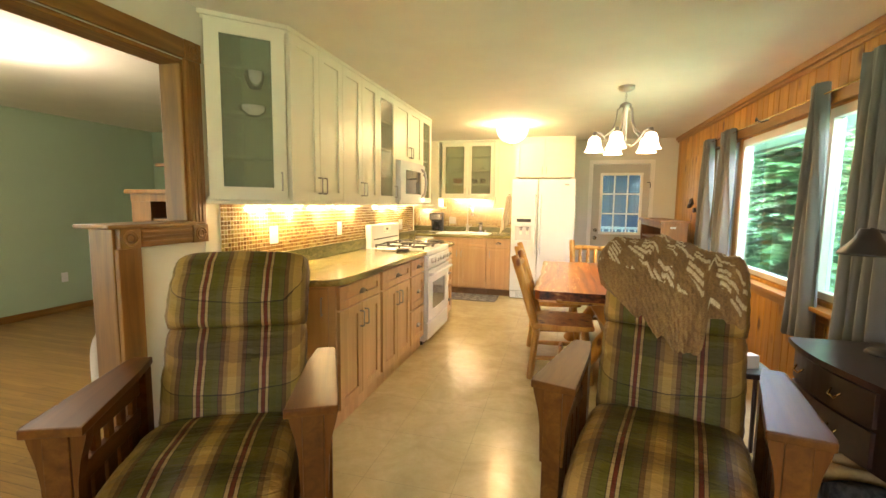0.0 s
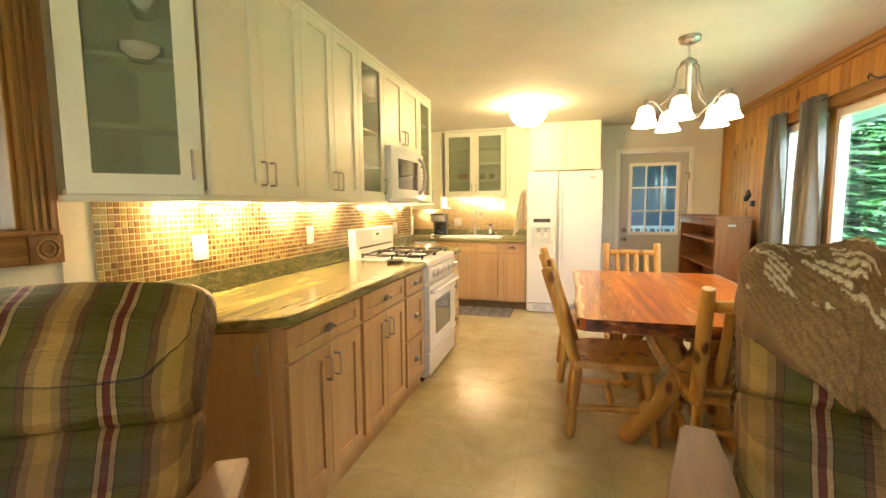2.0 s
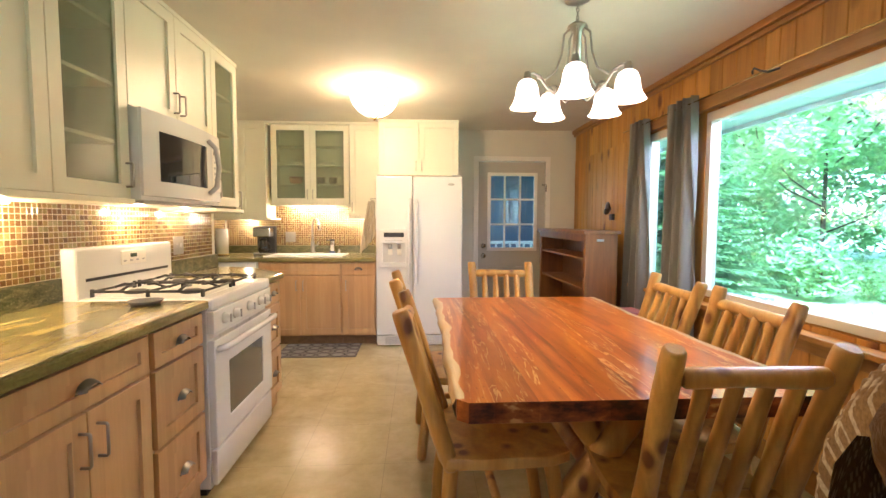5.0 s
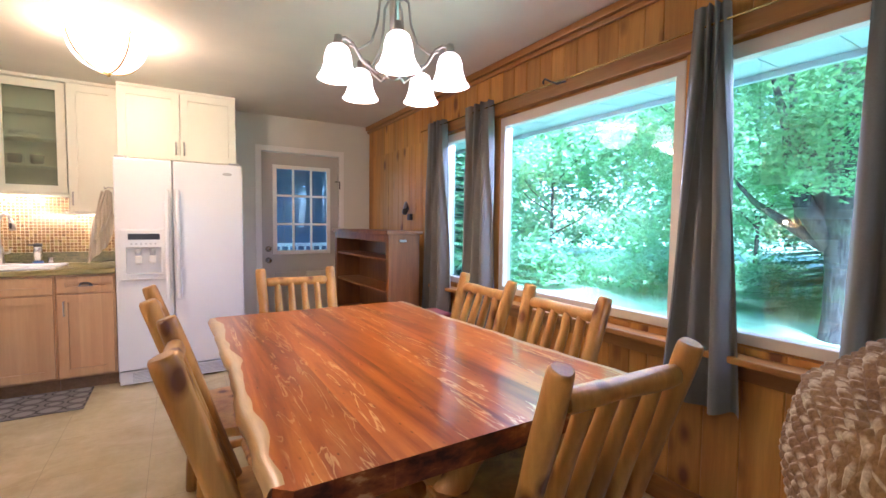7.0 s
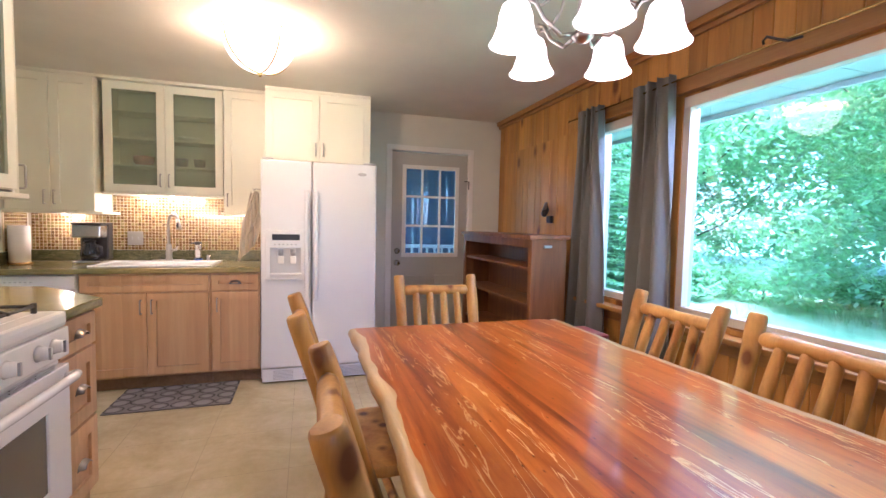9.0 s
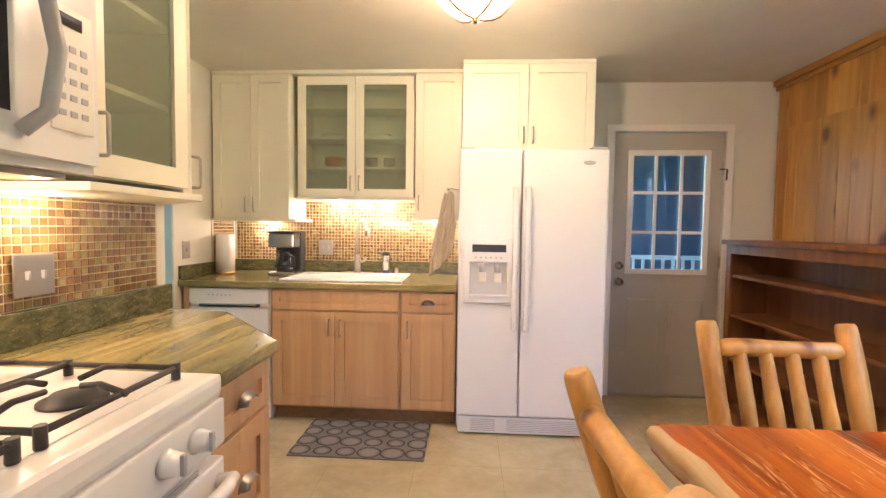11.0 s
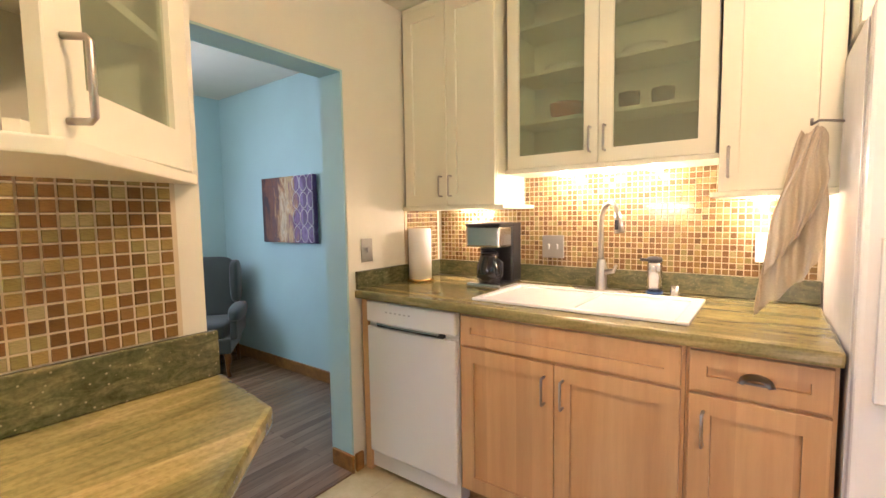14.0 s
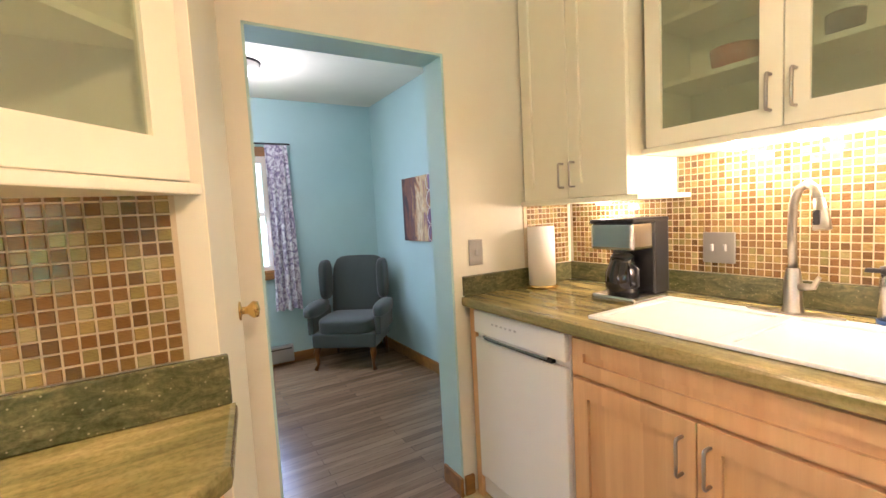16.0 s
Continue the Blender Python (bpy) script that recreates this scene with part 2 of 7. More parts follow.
def floor_material():
    m, nt, b = nodes_of("vinyl_floor")
    v = coords(nt)
    n1 = noise_tex(nt, v, 2.2, 6, 0.65, 0.8)
    n2 = noise_tex(nt, v, 14, 5, 0.7)
    c = ramp(nt, n1, ((0.3, (0.47, 0.385, 0.205)), (0.7, (0.66, 0.565, 0.34))))
    c = mix(nt, 0.5, c, ramp(nt, n2, ((0.3, (0.78, 0.76, 0.7)), (0.65, (1, 1, 1)))), "MULTIPLY")
    br = nt.nodes.new("ShaderNodeTexBrick")
    nt.links.new(v, br.inputs["Vector"])
    br.offset = 0.0
    br.inputs["Scale"].default_value = 1.0
    br.inputs["Brick Width"].default_value = br.inputs["Row Height"].default_value = 0.457
    br.inputs["Mortar Size"].default_value = 0.0012
    c = mix(nt, br.outputs["Fac"], c, (0.38, 0.32, 0.19))
    nt.links.new(c, b.inputs["Base Color"])
    r = nt.nodes.new("ShaderNodeMapRange")
    nt.links.new(n2, r.inputs["Value"])
    r.inputs["To Min"].default_value, r.inputs["To Max"].default_value = 0.13, 0.32
    nt.links.new(r.outputs["Result"], b.inputs["Roughness"])
    b.inputs["Specular IOR Level"].default_value = 0.3
    bump(nt, b, noise_tex(nt, v, 26, 4, 0.6), 0.35, 0.002)
    return m


M_COUNTER, M_COUNTERX, M_UPSTAND = counter_material("y"), counter_material("x"), upstand_material()
M_FLOOR = floor_material()


def glass_material(name, tint=(1, 1, 1), rough=0.0):
    m, nt, b = nodes_of(name)
    tr, gl, mx, lw, pw, ma = (nt.nodes.new("ShaderNode" + k) for k in ("BsdfTransparent", "BsdfGlossy", "MixShader", "LayerWeight", "Math", "Math"))
    tr.inputs["Color"].default_value = (*tint, 1)
    gl.inputs["Roughness"].default_value = rough
    lw.inputs["Blend"].default_value = 0.5
    pw.operation, ma.operation = "POWER", "MULTIPLY_ADD"
    pw.inputs[1].default_value, ma.inputs[1].default_value, ma.inputs[2].default_value = 5.0, 0.9, 0.085
    nt.links.new(lw.outputs["Facing"], pw.inputs[0])
    nt.links.new(pw.outputs[0], ma.inputs[0])
    nt.links.new(ma.outputs[0], mx.inputs[0])
    nt.links.new(tr.outputs[0], mx.inputs[1])
    nt.links.new(gl.outputs[0], mx.inputs[2])
    nt.links.new(mx.outputs[0], nt.nodes["Material Output"].inputs["Surface"])
    return m


M_WINFRAME = paint("window_paint", (0.60, 0.54, 0.46), 0.5, 0.03, 0.05)
M_GLASS = glass_material("window_glass", (0.76, 0.93, 1.0))


def frosted_material():
    """Reeded glass: dim see-through with soft gloss."""
    m, nt, b = nodes_of("reeded_glass")
    b.inputs["Base Color"].default_value = (0.34, 0.37, 0.28, 1)
    b.inputs["Roughness"].default_value = 0.22
    w = nt.nodes.new("ShaderNodeTexWave")
    nt.links.new(coords(nt), w.inputs["Vector"])
    w.inputs["Scale"].default_value = 50
    w.bands_direction = "Z"
    bump(nt, b, w.outputs["Fac"], 0.35, 0.002)
    tr, mx = nt.nodes.new("ShaderNodeBsdfTransparent"), nt.nodes.new("ShaderNodeMixShader")
    tr.inputs["Color"].default_value = (0.80, 0.86, 0.76, 1)
    mx.inputs[0].default_value = 0.30
    nt.links.new(tr.outputs[0], mx.inputs[1])
    nt.links.new(b.outputs[0], mx.inputs[2])
    nt.links.new(mx.outputs[0], nt.nodes["Material Output"].inputs["Surface"])
    return m


M_FROST = frosted_material()

# ---- mesh helpers ----


def quad_box(bm, lo, hi, bevel=0.0):
    vs = [bm.verts.new((x, y, z)) for z in (lo[2], hi[2]) for y in (lo[1], hi[1]) for x in (lo[0], hi[0])]
    fs = [bm.faces.new([vs[i] for i in f]) for f in ((0, 2, 3, 1), (4, 5, 7, 6), (0, 1, 5, 4), (2, 6, 7, 3), (0, 4, 6, 2), (1, 3, 7, 5))]
    if bevel:
        bmesh.ops.bevel(bm, geom=list({e for f in fs for e in f.edges}), offset=bevel, segments=2, profile=0.6, affect="EDGES")
    return bm


def tube(bm, pts, radii, seg=12, caps=True):
    """A round bar through the points."""
    pts = [Vector(p) for p in pts]
    radii = [radii] * len(pts) if isinstance(radii, (int, float)) else radii
    rings, side = [], None
    for i, p in enumerate(pts):
        d = (pts[min(i + 1, len(pts) - 1)] - pts[max(i - 1, 0)]).normalized()
        if side is None:
            side = d.orthogonal().normalized()
        side = (side - d * side.dot(d)).normalized()
        up = d.cross(side)
        rings.append([bm.verts.new(p + (side * math.cos(a) + up * math.sin(a)) * radii[i]) for a in (2 * math.pi * k / seg for k in range(seg))])
    for a, b in zip(rings, rings[1:]):
        for k in range(seg):
            f = bm.faces.new((a[k], a[(k + 1) % seg], b[(k + 1) % seg], b[k]))
            f.smooth = True
    if caps:
        bm.faces.new(rings[0][::-1])
        bm.faces.new(rings[-1])
    return bm


def lathe(bm, profile, at=(0, 0, 0), seg=24):
    """A turned body about z: rows of radius, height."""
    rings = []
    for r, z in profile:
        r = max(r, 0.0005)
        rings.append([bm.verts.new((at[0] + r * math.cos(2 * math.pi * k / seg), at[1] + r * math.sin(2 * math.pi * k / seg), at[2] + z)) for k in range(seg)])
    for a, b in zip(rings, rings[1:]):
        for k in range(seg):
            f = bm.faces.new((a[k], a[(k + 1) % seg], b[(k + 1) % seg], b[k]))
            f.smooth = True
    return bm


def prism(bm, poly, z0, z1, bevel=0.0):
    lo, hi = [bm.verts.new((x, y, z0)) for x, y in poly], [bm.verts.new((x, y, z1)) for x, y in poly]
    n = len(poly)
    fs = [bm.faces.new(lo[::-1]), bm.faces.new(hi)]
    for k in range(n):
        fs.append(bm.faces.new((lo[k], lo[(k + 1) % n], hi[(k + 1) % n], hi[k])))
    if bevel:
        bmesh.ops.bevel(bm, geom=list({e for f in fs for e in f.edges}), offset=bevel, segments=2, profile=0.6, affect="EDGES")
    return bm


def ring_frame(bm, outer, inner, y0, y1, e=0.002):
    """One moulded frame in the x-z plane. outer, inner: x0, z0, x1, z1."""
    def rect(r, d, y):
        return [bm.verts.new(p) for p in ((r[0] + d, y, r[1] + d), (r[2] - d, y, r[1] + d), (r[2] - d, y, r[3] - d), (r[0] + d, y, r[3] - d))]
    loops = [rect(outer, 0, y1), rect(outer, 0, y0 + e), rect(outer, e, y0), rect(inner, -e, y0), rect(inner, 0, y0 + e), rect(inner, 0, y1)]
    for la, lb in zip(loops, loops[1:] + loops[:1]):
        for k in range(4):
            bm.faces.new((la[k], la[(k + 1) % 4], lb[(k + 1) % 4], lb[k]))
    return bm


def part(name, bm, material, parent=None, label="", kind="", category="", group="", at=None, rz=0, rx=0, ry=0):
    me = bpy.data.meshes.new(name)
    bmesh.ops.recalc_face_normals(bm, faces=bm.faces)
    bm.to_mesh(me)
    bm.free()
    me.materials.append(material)
    ob = new(name, me)
    ob.parent = parent
    if at is not None:
        ob.matrix_basis = pose(*at, rx, ry, rz)
    return tagged(ob, label, category, group, kind)


def block(name, lo, hi, material, parent=None, label="", bevel=0.0, **kw):
    return part(name, quad_box(bmesh.new(), lo, hi, bevel), material, parent, label, **kw)


def thing(name, at, label, category, group="", rz=0):
    ob = new(name)
    ob.matrix_basis = pose(*at, 0, 0, rz)
    ob.empty_display_size = 0.1
    return tagged(ob, label, category, group)


def wall(name, axis, a, b, u0, u1, z0, z1, holes, material, **kw):
    """A wall from a to b in thickness along the axis, from u0 to u1, with holes (u0, u1, z0, z1)."""
    us = sorted({u0, u1, *[h[0] for h in holes], *[h[1] for h in holes]})
    bm = bmesh.new()
    for ua, ub in zip(us, us[1:]):
        mid = (ua + ub) / 2
        cuts = sorted((h[2], h[3]) for h in holes if h[0] < mid < h[1])
        z = z0
        for c0, c1 in cuts + [(z1, z1)]:
            if c0 > z + 1e-6:
                lo, hi = ((a, ua, z), (b, ub, c0)) if axis == "x" else ((ua, a, z), (ub, b, c0))
                quad_box(bm, lo, hi)
            z = max(z, c1)
    bmesh.ops.remove_doubles(bm, verts=bm.verts, dist=1e-5)
    return part(name, bm, material, kind="structure", **kw)


def tile_material(per_object):
    m, nt, b = nodes_of("mosaic_glass")
    src = rnd(nt) if per_object else nt.nodes.new("ShaderNodeNewGeometry").outputs["Random Per Island"]
    c = ramp(nt, src, ((0.0, (0.225, 0.142, 0.046)), (0.16, (0.17, 0.090, 0.031)), (0.32, (0.30, 0.220, 0.078)), (0.46, (0.23, 0.195, 0.072)), (0.58, (0.225, 0.132, 0.048)), (0.72, (0.31, 0.270, 0.125)), (0.80, (0.125, 0.072, 0.026)), (0.9, (0.195, 0.112, 0.041))), "CONSTANT")
    n = noise_tex(nt, coords(nt, (1, 3.5, 3.5)), 55, 4, 0.7, 1.0)
    c = mix(nt, 0.8, c, ramp(nt, n, ((0.32, (0.55, 0.48, 0.38)), (0.5, (0.9, 0.88, 0.8)), (0.66, (1.08, 1.06, 0.98)))), "MULTIPLY")
    nt.links.new(c, b.inputs["Base Color"])
    b.inputs["Roughness"].default_value = 0.12
    b.inputs["Coat Weight"].default_value = 0.4
    return m


M_TILE, M_TILE_ONE = tile_material(False), tile_material(True)
M_GROUT = paint("grout", (0.54, 0.45, 0.30), 0.8, 0.05, 0.3)


def strip_material(name, tones, width, rough, axis, grain_scale):
    """A floor of narrow strips, each with a tone of its own."""
    m, nt, b = nodes_of(name)
    v = coords(nt, rot=(0, 0, radians(90) if axis == "y" else 0))
    br = nt.nodes.new("ShaderNodeTexBrick")
    nt.links.new(v, br.inputs["Vector"])
    br.inputs["Scale"].default_value = 1
    br.inputs["Brick Width"].default_value, br.inputs["Row Height"].default_value = 0.9, width
    br.inputs["Mortar Size"].default_value = 0.0015
    br.inputs["Color1"].default_value, br.inputs["Color2"].default_value = (*tones[0], 1), (*tones[1], 1)
    br.inputs["Mortar"].default_value = (*[t * 0.35 for t in tones[0]], 1)
    g = noise_tex(nt, coords(nt, (1, 12, 1) if axis == "x" else (12, 1, 1)), grain_scale, 5, 0.65, 0.6)
    c = mix(nt, 0.75, br.outputs["Color"], ramp(nt, g, ((0.3, (0.5, 0.46, 0.42)), (0.65, (1, 1, 1)))), "MULTIPLY")
    nt.links.new(c, b.inputs["Base Color"])
    b.inputs["Roughness"].default_value = rough
    bump(nt, b, g, 0.2, 0.001)
    return m


M_LIVFLOOR = strip_material("oak_strip_floor", ((0.40, 0.23, 0.075), (0.28, 0.15, 0.045)), 0.057, 0.3, "x", 2.5)
M_BEDFLOOR = strip_material("worn_oak_floor", ((0.28, 0.18, 0.105), (0.17, 0.105, 0.058)), 0.057, 0.26, "y", 2.5)


def plaid_material():
    m, nt, b = nodes_of("plaid_fabric")
    sep = nt.nodes.new("ShaderNodeSeparateXYZ")
    nt.links.new(nt.nodes.new("ShaderNodeTexCoord").outputs["Object"], sep.inputs[0])

    def band(out, period, shift):
        a = nt.nodes.new("ShaderNodeMath")
        a.operation = "MULTIPLY_ADD"
        a.inputs[1].default_value, a.inputs[2].default_value = 1 / period, shift
        nt.links.new(out, a.inputs[0])
        f = nt.nodes.new("ShaderNodeMath")
        f.operation = "FRACT"
        nt.links.new(a.outputs[0], f.inputs[0])
        return f.outputs[0]

    green, brown, gold, beige, red, line = (0.092, 0.084, 0.008), (0.13, 0.066, 0.022), (0.38, 0.24, 0.068), (0.36, 0.25, 0.12), (0.135, 0.022, 0.008), (0.05, 0.03, 0.012)
    half = ((0.024, red), (0.032, line), (0.078, beige), (0.088, line), (0.20, green), (0.29, (0.095, 0.088, 0.018)), (0.30, line), (0.36, brown), (0.43, (0.26, 0.165, 0.055)), (0.50, gold))
    stops, last = [], 0.0
    for edge, tone in half:
        stops.append((last, tone))
        last = edge
    edges = [e for e, _ in half]
    for k in range(len(half) - 1, -1, -1):
        if k < len(half) - 1:
            stops.append((1.0 - edges[k], half[k][1]))
    warp = ramp(nt, band(sep.outputs["X"], 0.25, 10.5), stops, "CONSTANT")
    add = nt.nodes.new("ShaderNodeMath")
    add.operation = "SUBTRACT"
    nt.links.new(sep.outputs["Z"], add.inputs[0])
    nt.links.new(sep.outputs["Y"], add.inputs[1])
    weft = ramp(nt, band(add.outputs[0], 0.25, 10.0), ((0.0, (0.50, 0.40, 0.30)), (0.18, (0.68, 0.60, 0.48)), (0.30, (0.95, 0.9, 0.8)), (0.52, (0.80, 0.80, 0.55)), (0.70, (0.12, 0.10, 0.08)), (0.712, (1, 0.97, 0.9)), (0.86, (0.85, 0.74, 0.58))), "CONSTANT")
    c = mix(nt, 0.8, warp, weft, "MULTIPLY")
    thread = noise_tex(nt, coords(nt, (1, 1, 6)), 160, 2)
    c = mix(nt, 0.5, c, ramp(nt, thread, ((0.35, (0.7, 0.7, 0.7)), (0.65, (1.0, 1.0, 1.0)))), "MULTIPLY")
    nt.links.new(c, b.inputs["Base Color"])
    b.inputs["Roughness"].default_value = 0.5
    b.inputs["Specular IOR Level"].default_value = 0.22
    wr = noise_tex(nt, coords(nt, (1.2, 5, 6)), 4, 5, 0.6, 0.6)
    bump(nt, b, wr, 0.8, 0.02)
    return m


def cloth(name, color, rough=0.9, weave=220, vary=0.12):
    m, nt, b = nodes_of(name)
    n = noise_tex(nt, coords(nt), weave, 2)
    n2 = noise_tex(nt, coords(nt, (1, 1, 0.3)), 5, 4)
    c = ramp(nt, n2, ((0.3, [x * (1 - vary) for x in color]), (0.7, [min(1, x * (1 + vary)) for x in color])))
    c = mix(nt, 0.4, c, ramp(nt, n, ((0.35, (0.75, 0.75, 0.75)), (0.65, (1, 1, 1)))), "MULTIPLY")
    nt.links.new(c, b.inputs["Base Color"])
    b.inputs["Roughness"].default_value = rough
    b.inputs["Sheen Weight"].default_value = 0.3
    bump(nt, b, n, 0.3, 0.001)
    return m


def knit_material():
    """Brown marled wool with stitches of cream yarn."""
    m, nt, b = nodes_of("knitted_wool")
    at = nt.nodes.new("ShaderNodeAttribute")
    at.attribute_name = "yarn"
    f = noise_tex(nt, coords(nt), 170, 3)
    wide = noise_tex(nt, coords(nt), 9, 3)
    base = ramp(nt, wide, ((0.3, (0.18, 0.102, 0.036)), (0.7, (0.27, 0.162, 0.060))))
    c = mix(nt, ramp(nt, at.outputs["Fac"], ((0.15, (0, 0, 0)), (0.75, (1, 1, 1)))), base, (0.58, 0.48, 0.31))
    c = mix(nt, 0.6, c, ramp(nt, f, ((0.35, (0.45, 0.40, 0.36)), (0.6, (1, 1, 1)))), "MULTIPLY")
    nt.links.new(c, b.inputs["Base Color"])
    b.inputs["Roughness"].default_value = 0.95
    bump(nt, b, f, 0.6, 0.003)
    return m


def cedar_material():
    m, nt, b = nodes_of("live_edge_cedar")
    comb, mul, off = (nt.nodes.new("ShaderNode" + k) for k in ("CombineXYZ", "Math", "VectorMath"))
    mul.operation, off.operation = "MULTIPLY", "ADD"
    mul.inputs[1].default_value = 53.0
    nt.links.new(rnd(nt), mul.inputs[0])
    nt.links.new(mul.outputs[0], comb.inputs[1])
    nt.links.new(mul.outputs[0], comb.inputs[0])
    nt.links.new(coords(nt, (9, 0.9, 2)), off.inputs[0])
    nt.links.new(comb.outputs[0], off.inputs[1])
    v = off.outputs["Vector"]
    g = noise_tex(nt, v, 0.8, 5, 0.55, 1.5)
    streak = noise_tex(nt, v, 3.2, 4, 0.5, 1.0)
    fine = noise_tex(nt, v, 9, 4, 0.7, 0.4)
    c = ramp(nt, g, ((0.28, (0.17, 0.034, 0.006)), (0.40, (0.36, 0.082, 0.008)), (0.55, (0.53, 0.150, 0.014)), (0.72, (0.64, 0.235, 0.030))))
    # thin pale sap lines, in clusters
    line = ramp(nt, streak, ((0.555, (0, 0, 0)), (0.568, (0.9, 0.9, 0.9)), (0.582, (0.9, 0.9, 0.9)), (0.60, (0, 0, 0))))
    zone = ramp(nt, noise_tex(nt, v, 0.55, 2), ((0.47, (0, 0, 0)), (0.56, (1, 1, 1))))
    c = mix(nt, mix(nt, 1.0, line, zone, "MULTIPLY"), c, (0.80, 0.50, 0.20))
    c = mix(nt, 0.45, c, ramp(nt, fine, ((0.3, (0.66, 0.52, 0.45)), (0.6, (1, 1, 1)))), "MULTIPLY")
    vo = nt.nodes.new("ShaderNodeTexVoronoi")
    nt.links.new(coords(nt, (7.5, 3.4, 1)), vo.inputs["Vector"])
    c = mix(nt, ramp(nt, vo.outputs["Distance"], ((0.035, (0.9, 0.9, 0.9)), (0.07, (0.5, 0.5, 0.5)), (0.15, (0, 0, 0)))), c, (0.10, 0.020, 0.006))
    # sawn ends: dark with bark and a few pale patches
    geo, nsep, nabs = nt.nodes.new("ShaderNodeNewGeometry"), nt.nodes.new("ShaderNodeSeparateXYZ"), nt.nodes.new("ShaderNodeMath")
    nabs.operation = "ABSOLUTE"
    nt.links.new(geo.outputs["True Normal"], nsep.inputs[0])
    nt.links.new(nsep.outputs["Y"], nabs.inputs[0])
    ends = ramp(nt, noise_tex(nt, coords(nt, (1, 1, 2)), 9, 5, 0.6), ((0.38, (0.035, 0.012, 0.006)), (0.52, (0.17, 0.045, 0.013)), (0.60, (0.30, 0.10, 0.025)), (0.66, (0.55, 0.33, 0.13))))
    c = mix(nt, ramp(nt, nabs.outputs[0], ((0.6, (0, 0, 0)), (0.8, (1, 1, 1)))), c, ends)
    tone = ramp(nt, rnd(nt), ((0, (0.66, 0.56, 0.48)), (1, (1.0, 1.0, 1.0))))
    c = mix(nt, 1.0, c, tone, "MULTIPLY")
    nt.links.new(c, b.inputs["Base Color"])
    b.inputs["Roughness"].default_value = 0.28
    b.inputs["Specular IOR Level"].default_value = 0.25
    b.inputs["Coat Weight"].default_value = 0.45
    b.inputs["Coat Roughness"].default_value = 0.12
    return m


def canvas_material():
    """Loose vertical washes: dark brown and rust, then cream and orange, then purple."""
    m, nt, b = nodes_of("abstract_canvas")
    sep, ma, add = (nt.nodes.new("ShaderNode" + k) for k in ("SeparateXYZ", "Math", "Math"))
    nt.links.new(nt.nodes.new("ShaderNodeTexCoord").outputs["Object"], sep.inputs[0])
    n = noise_tex(nt, coords(nt, (1.4, 1, 0.6)), 4.5, 7, 0.72, 1.2)
    ma.operation, ma.inputs[1].default_value, ma.inputs[2].default_value = "MULTIPLY_ADD", 1.35, 0.0
    nt.links.new(sep.outputs["X"], ma.inputs[0])
    nt.links.new(n, add.inputs[0])
    nt.links.new(ma.outputs[0], add.inputs[1])
    c = ramp(nt, add.outputs[0], ((0.06, (0.035, 0.015, 0.02)), (0.20, (0.20, 0.07, 0.03)), (0.30, (0.10, 0.045, 0.05)), (0.38, (0.42, 0.20, 0.07)), (0.46, (0.62, 0.50, 0.32)), (0.54, (0.55, 0.36, 0.16)), (0.62, (0.30, 0.13, 0.12)), (0.70, (0.14, 0.07, 0.19)), (0.80, (0.28, 0.19, 0.36)), (0.92, (0.09, 0.04, 0.13))))
    c = mix(nt, 0.6, c, ramp(nt, noise_tex(nt, coords(nt, (2, 1, 1)), 16, 5, 0.7), ((0.35, (0.4, 0.38, 0.38)), (0.6, (1, 1, 1)))), "MULTIPLY")
    nt.links.new(c, b.inputs["Base Color"])
    b.inputs["Roughness"].default_value = 0.6
    return m


def floral_material():
    m, nt, b = nodes_of("floral_curtain")
    n = noise_tex(nt, coords(nt), 22, 5, 0.65, 1.0)
    nt.links.new(ramp(nt, n, ((0.44, (0.75, 0.75, 0.78)), (0.52, (0.42, 0.38, 0.48)), (0.6, (0.22, 0.18, 0.30)))), b.inputs["Base Color"])
    b.inputs["Roughness"].default_value = 0.9
    b.inputs["Transmission Weight"].default_value = 0.1
    return m


def leaf_material(name, colors):
    m, nt, b = nodes_of(name)
    r = nt.nodes.new("ShaderNodeNewGeometry").outputs["Random Per Island"]
    nt.links.new(ramp(nt, r, tuple((i / max(1, len(colors) - 1), c) for i, c in enumerate(colors))), b.inputs["Base Color"])
    b.inputs["Roughness"].default_value = 0.55
    tl, mx = nt.nodes.new("ShaderNodeBsdfTranslucent"), nt.nodes.new("ShaderNodeMixShader")
    tl.inputs["Color"].default_value = (colors[-1][0] * 1.5, colors[-1][1] * 1.5, colors[-1][2], 1)
    mx.inputs[0].default_value = 0.45
    nt.links.new(b.outputs[0], mx.inputs[1])
    nt.links.new(tl.outputs[0], mx.inputs[2])
    nt.links.new(mx.outputs[0], nt.nodes["Material Output"].inputs["Surface"])
    return m


M_PLAID = plaid_material()
M_CURTAIN = cloth("grey_curtain", (0.165, 0.165, 0.15), 0.9, 260)
M_TOWEL = cloth("beige_towel", (0.50, 0.43, 0.31), 0.95, 200)
M_KNIT = knit_material()
M_TABLE = cedar_material()
M_CANVAS = canvas_material()
M_FLORAL = floral_material()
M_GREENCLOTH = cloth("dark_green_upholstery", (0.038, 0.052, 0.046), 0.8, 200)
M_REDCLOTH = cloth("red_cloth", (0.25, 0.03, 0.03), 0.8, 60, 0.5)
M_PAPER = paint("paper_towel", (0.80, 0.79, 0.76), 0.9, 0.02, 0.5)
M_RUG = paint("rug_grey", (0.20, 0.18, 0.155), 0.95, 0.15, 0.6)
M_RUGLINE = paint("rug_line", (0.06, 0.052, 0.046), 0.95, 0.1, 0.6)
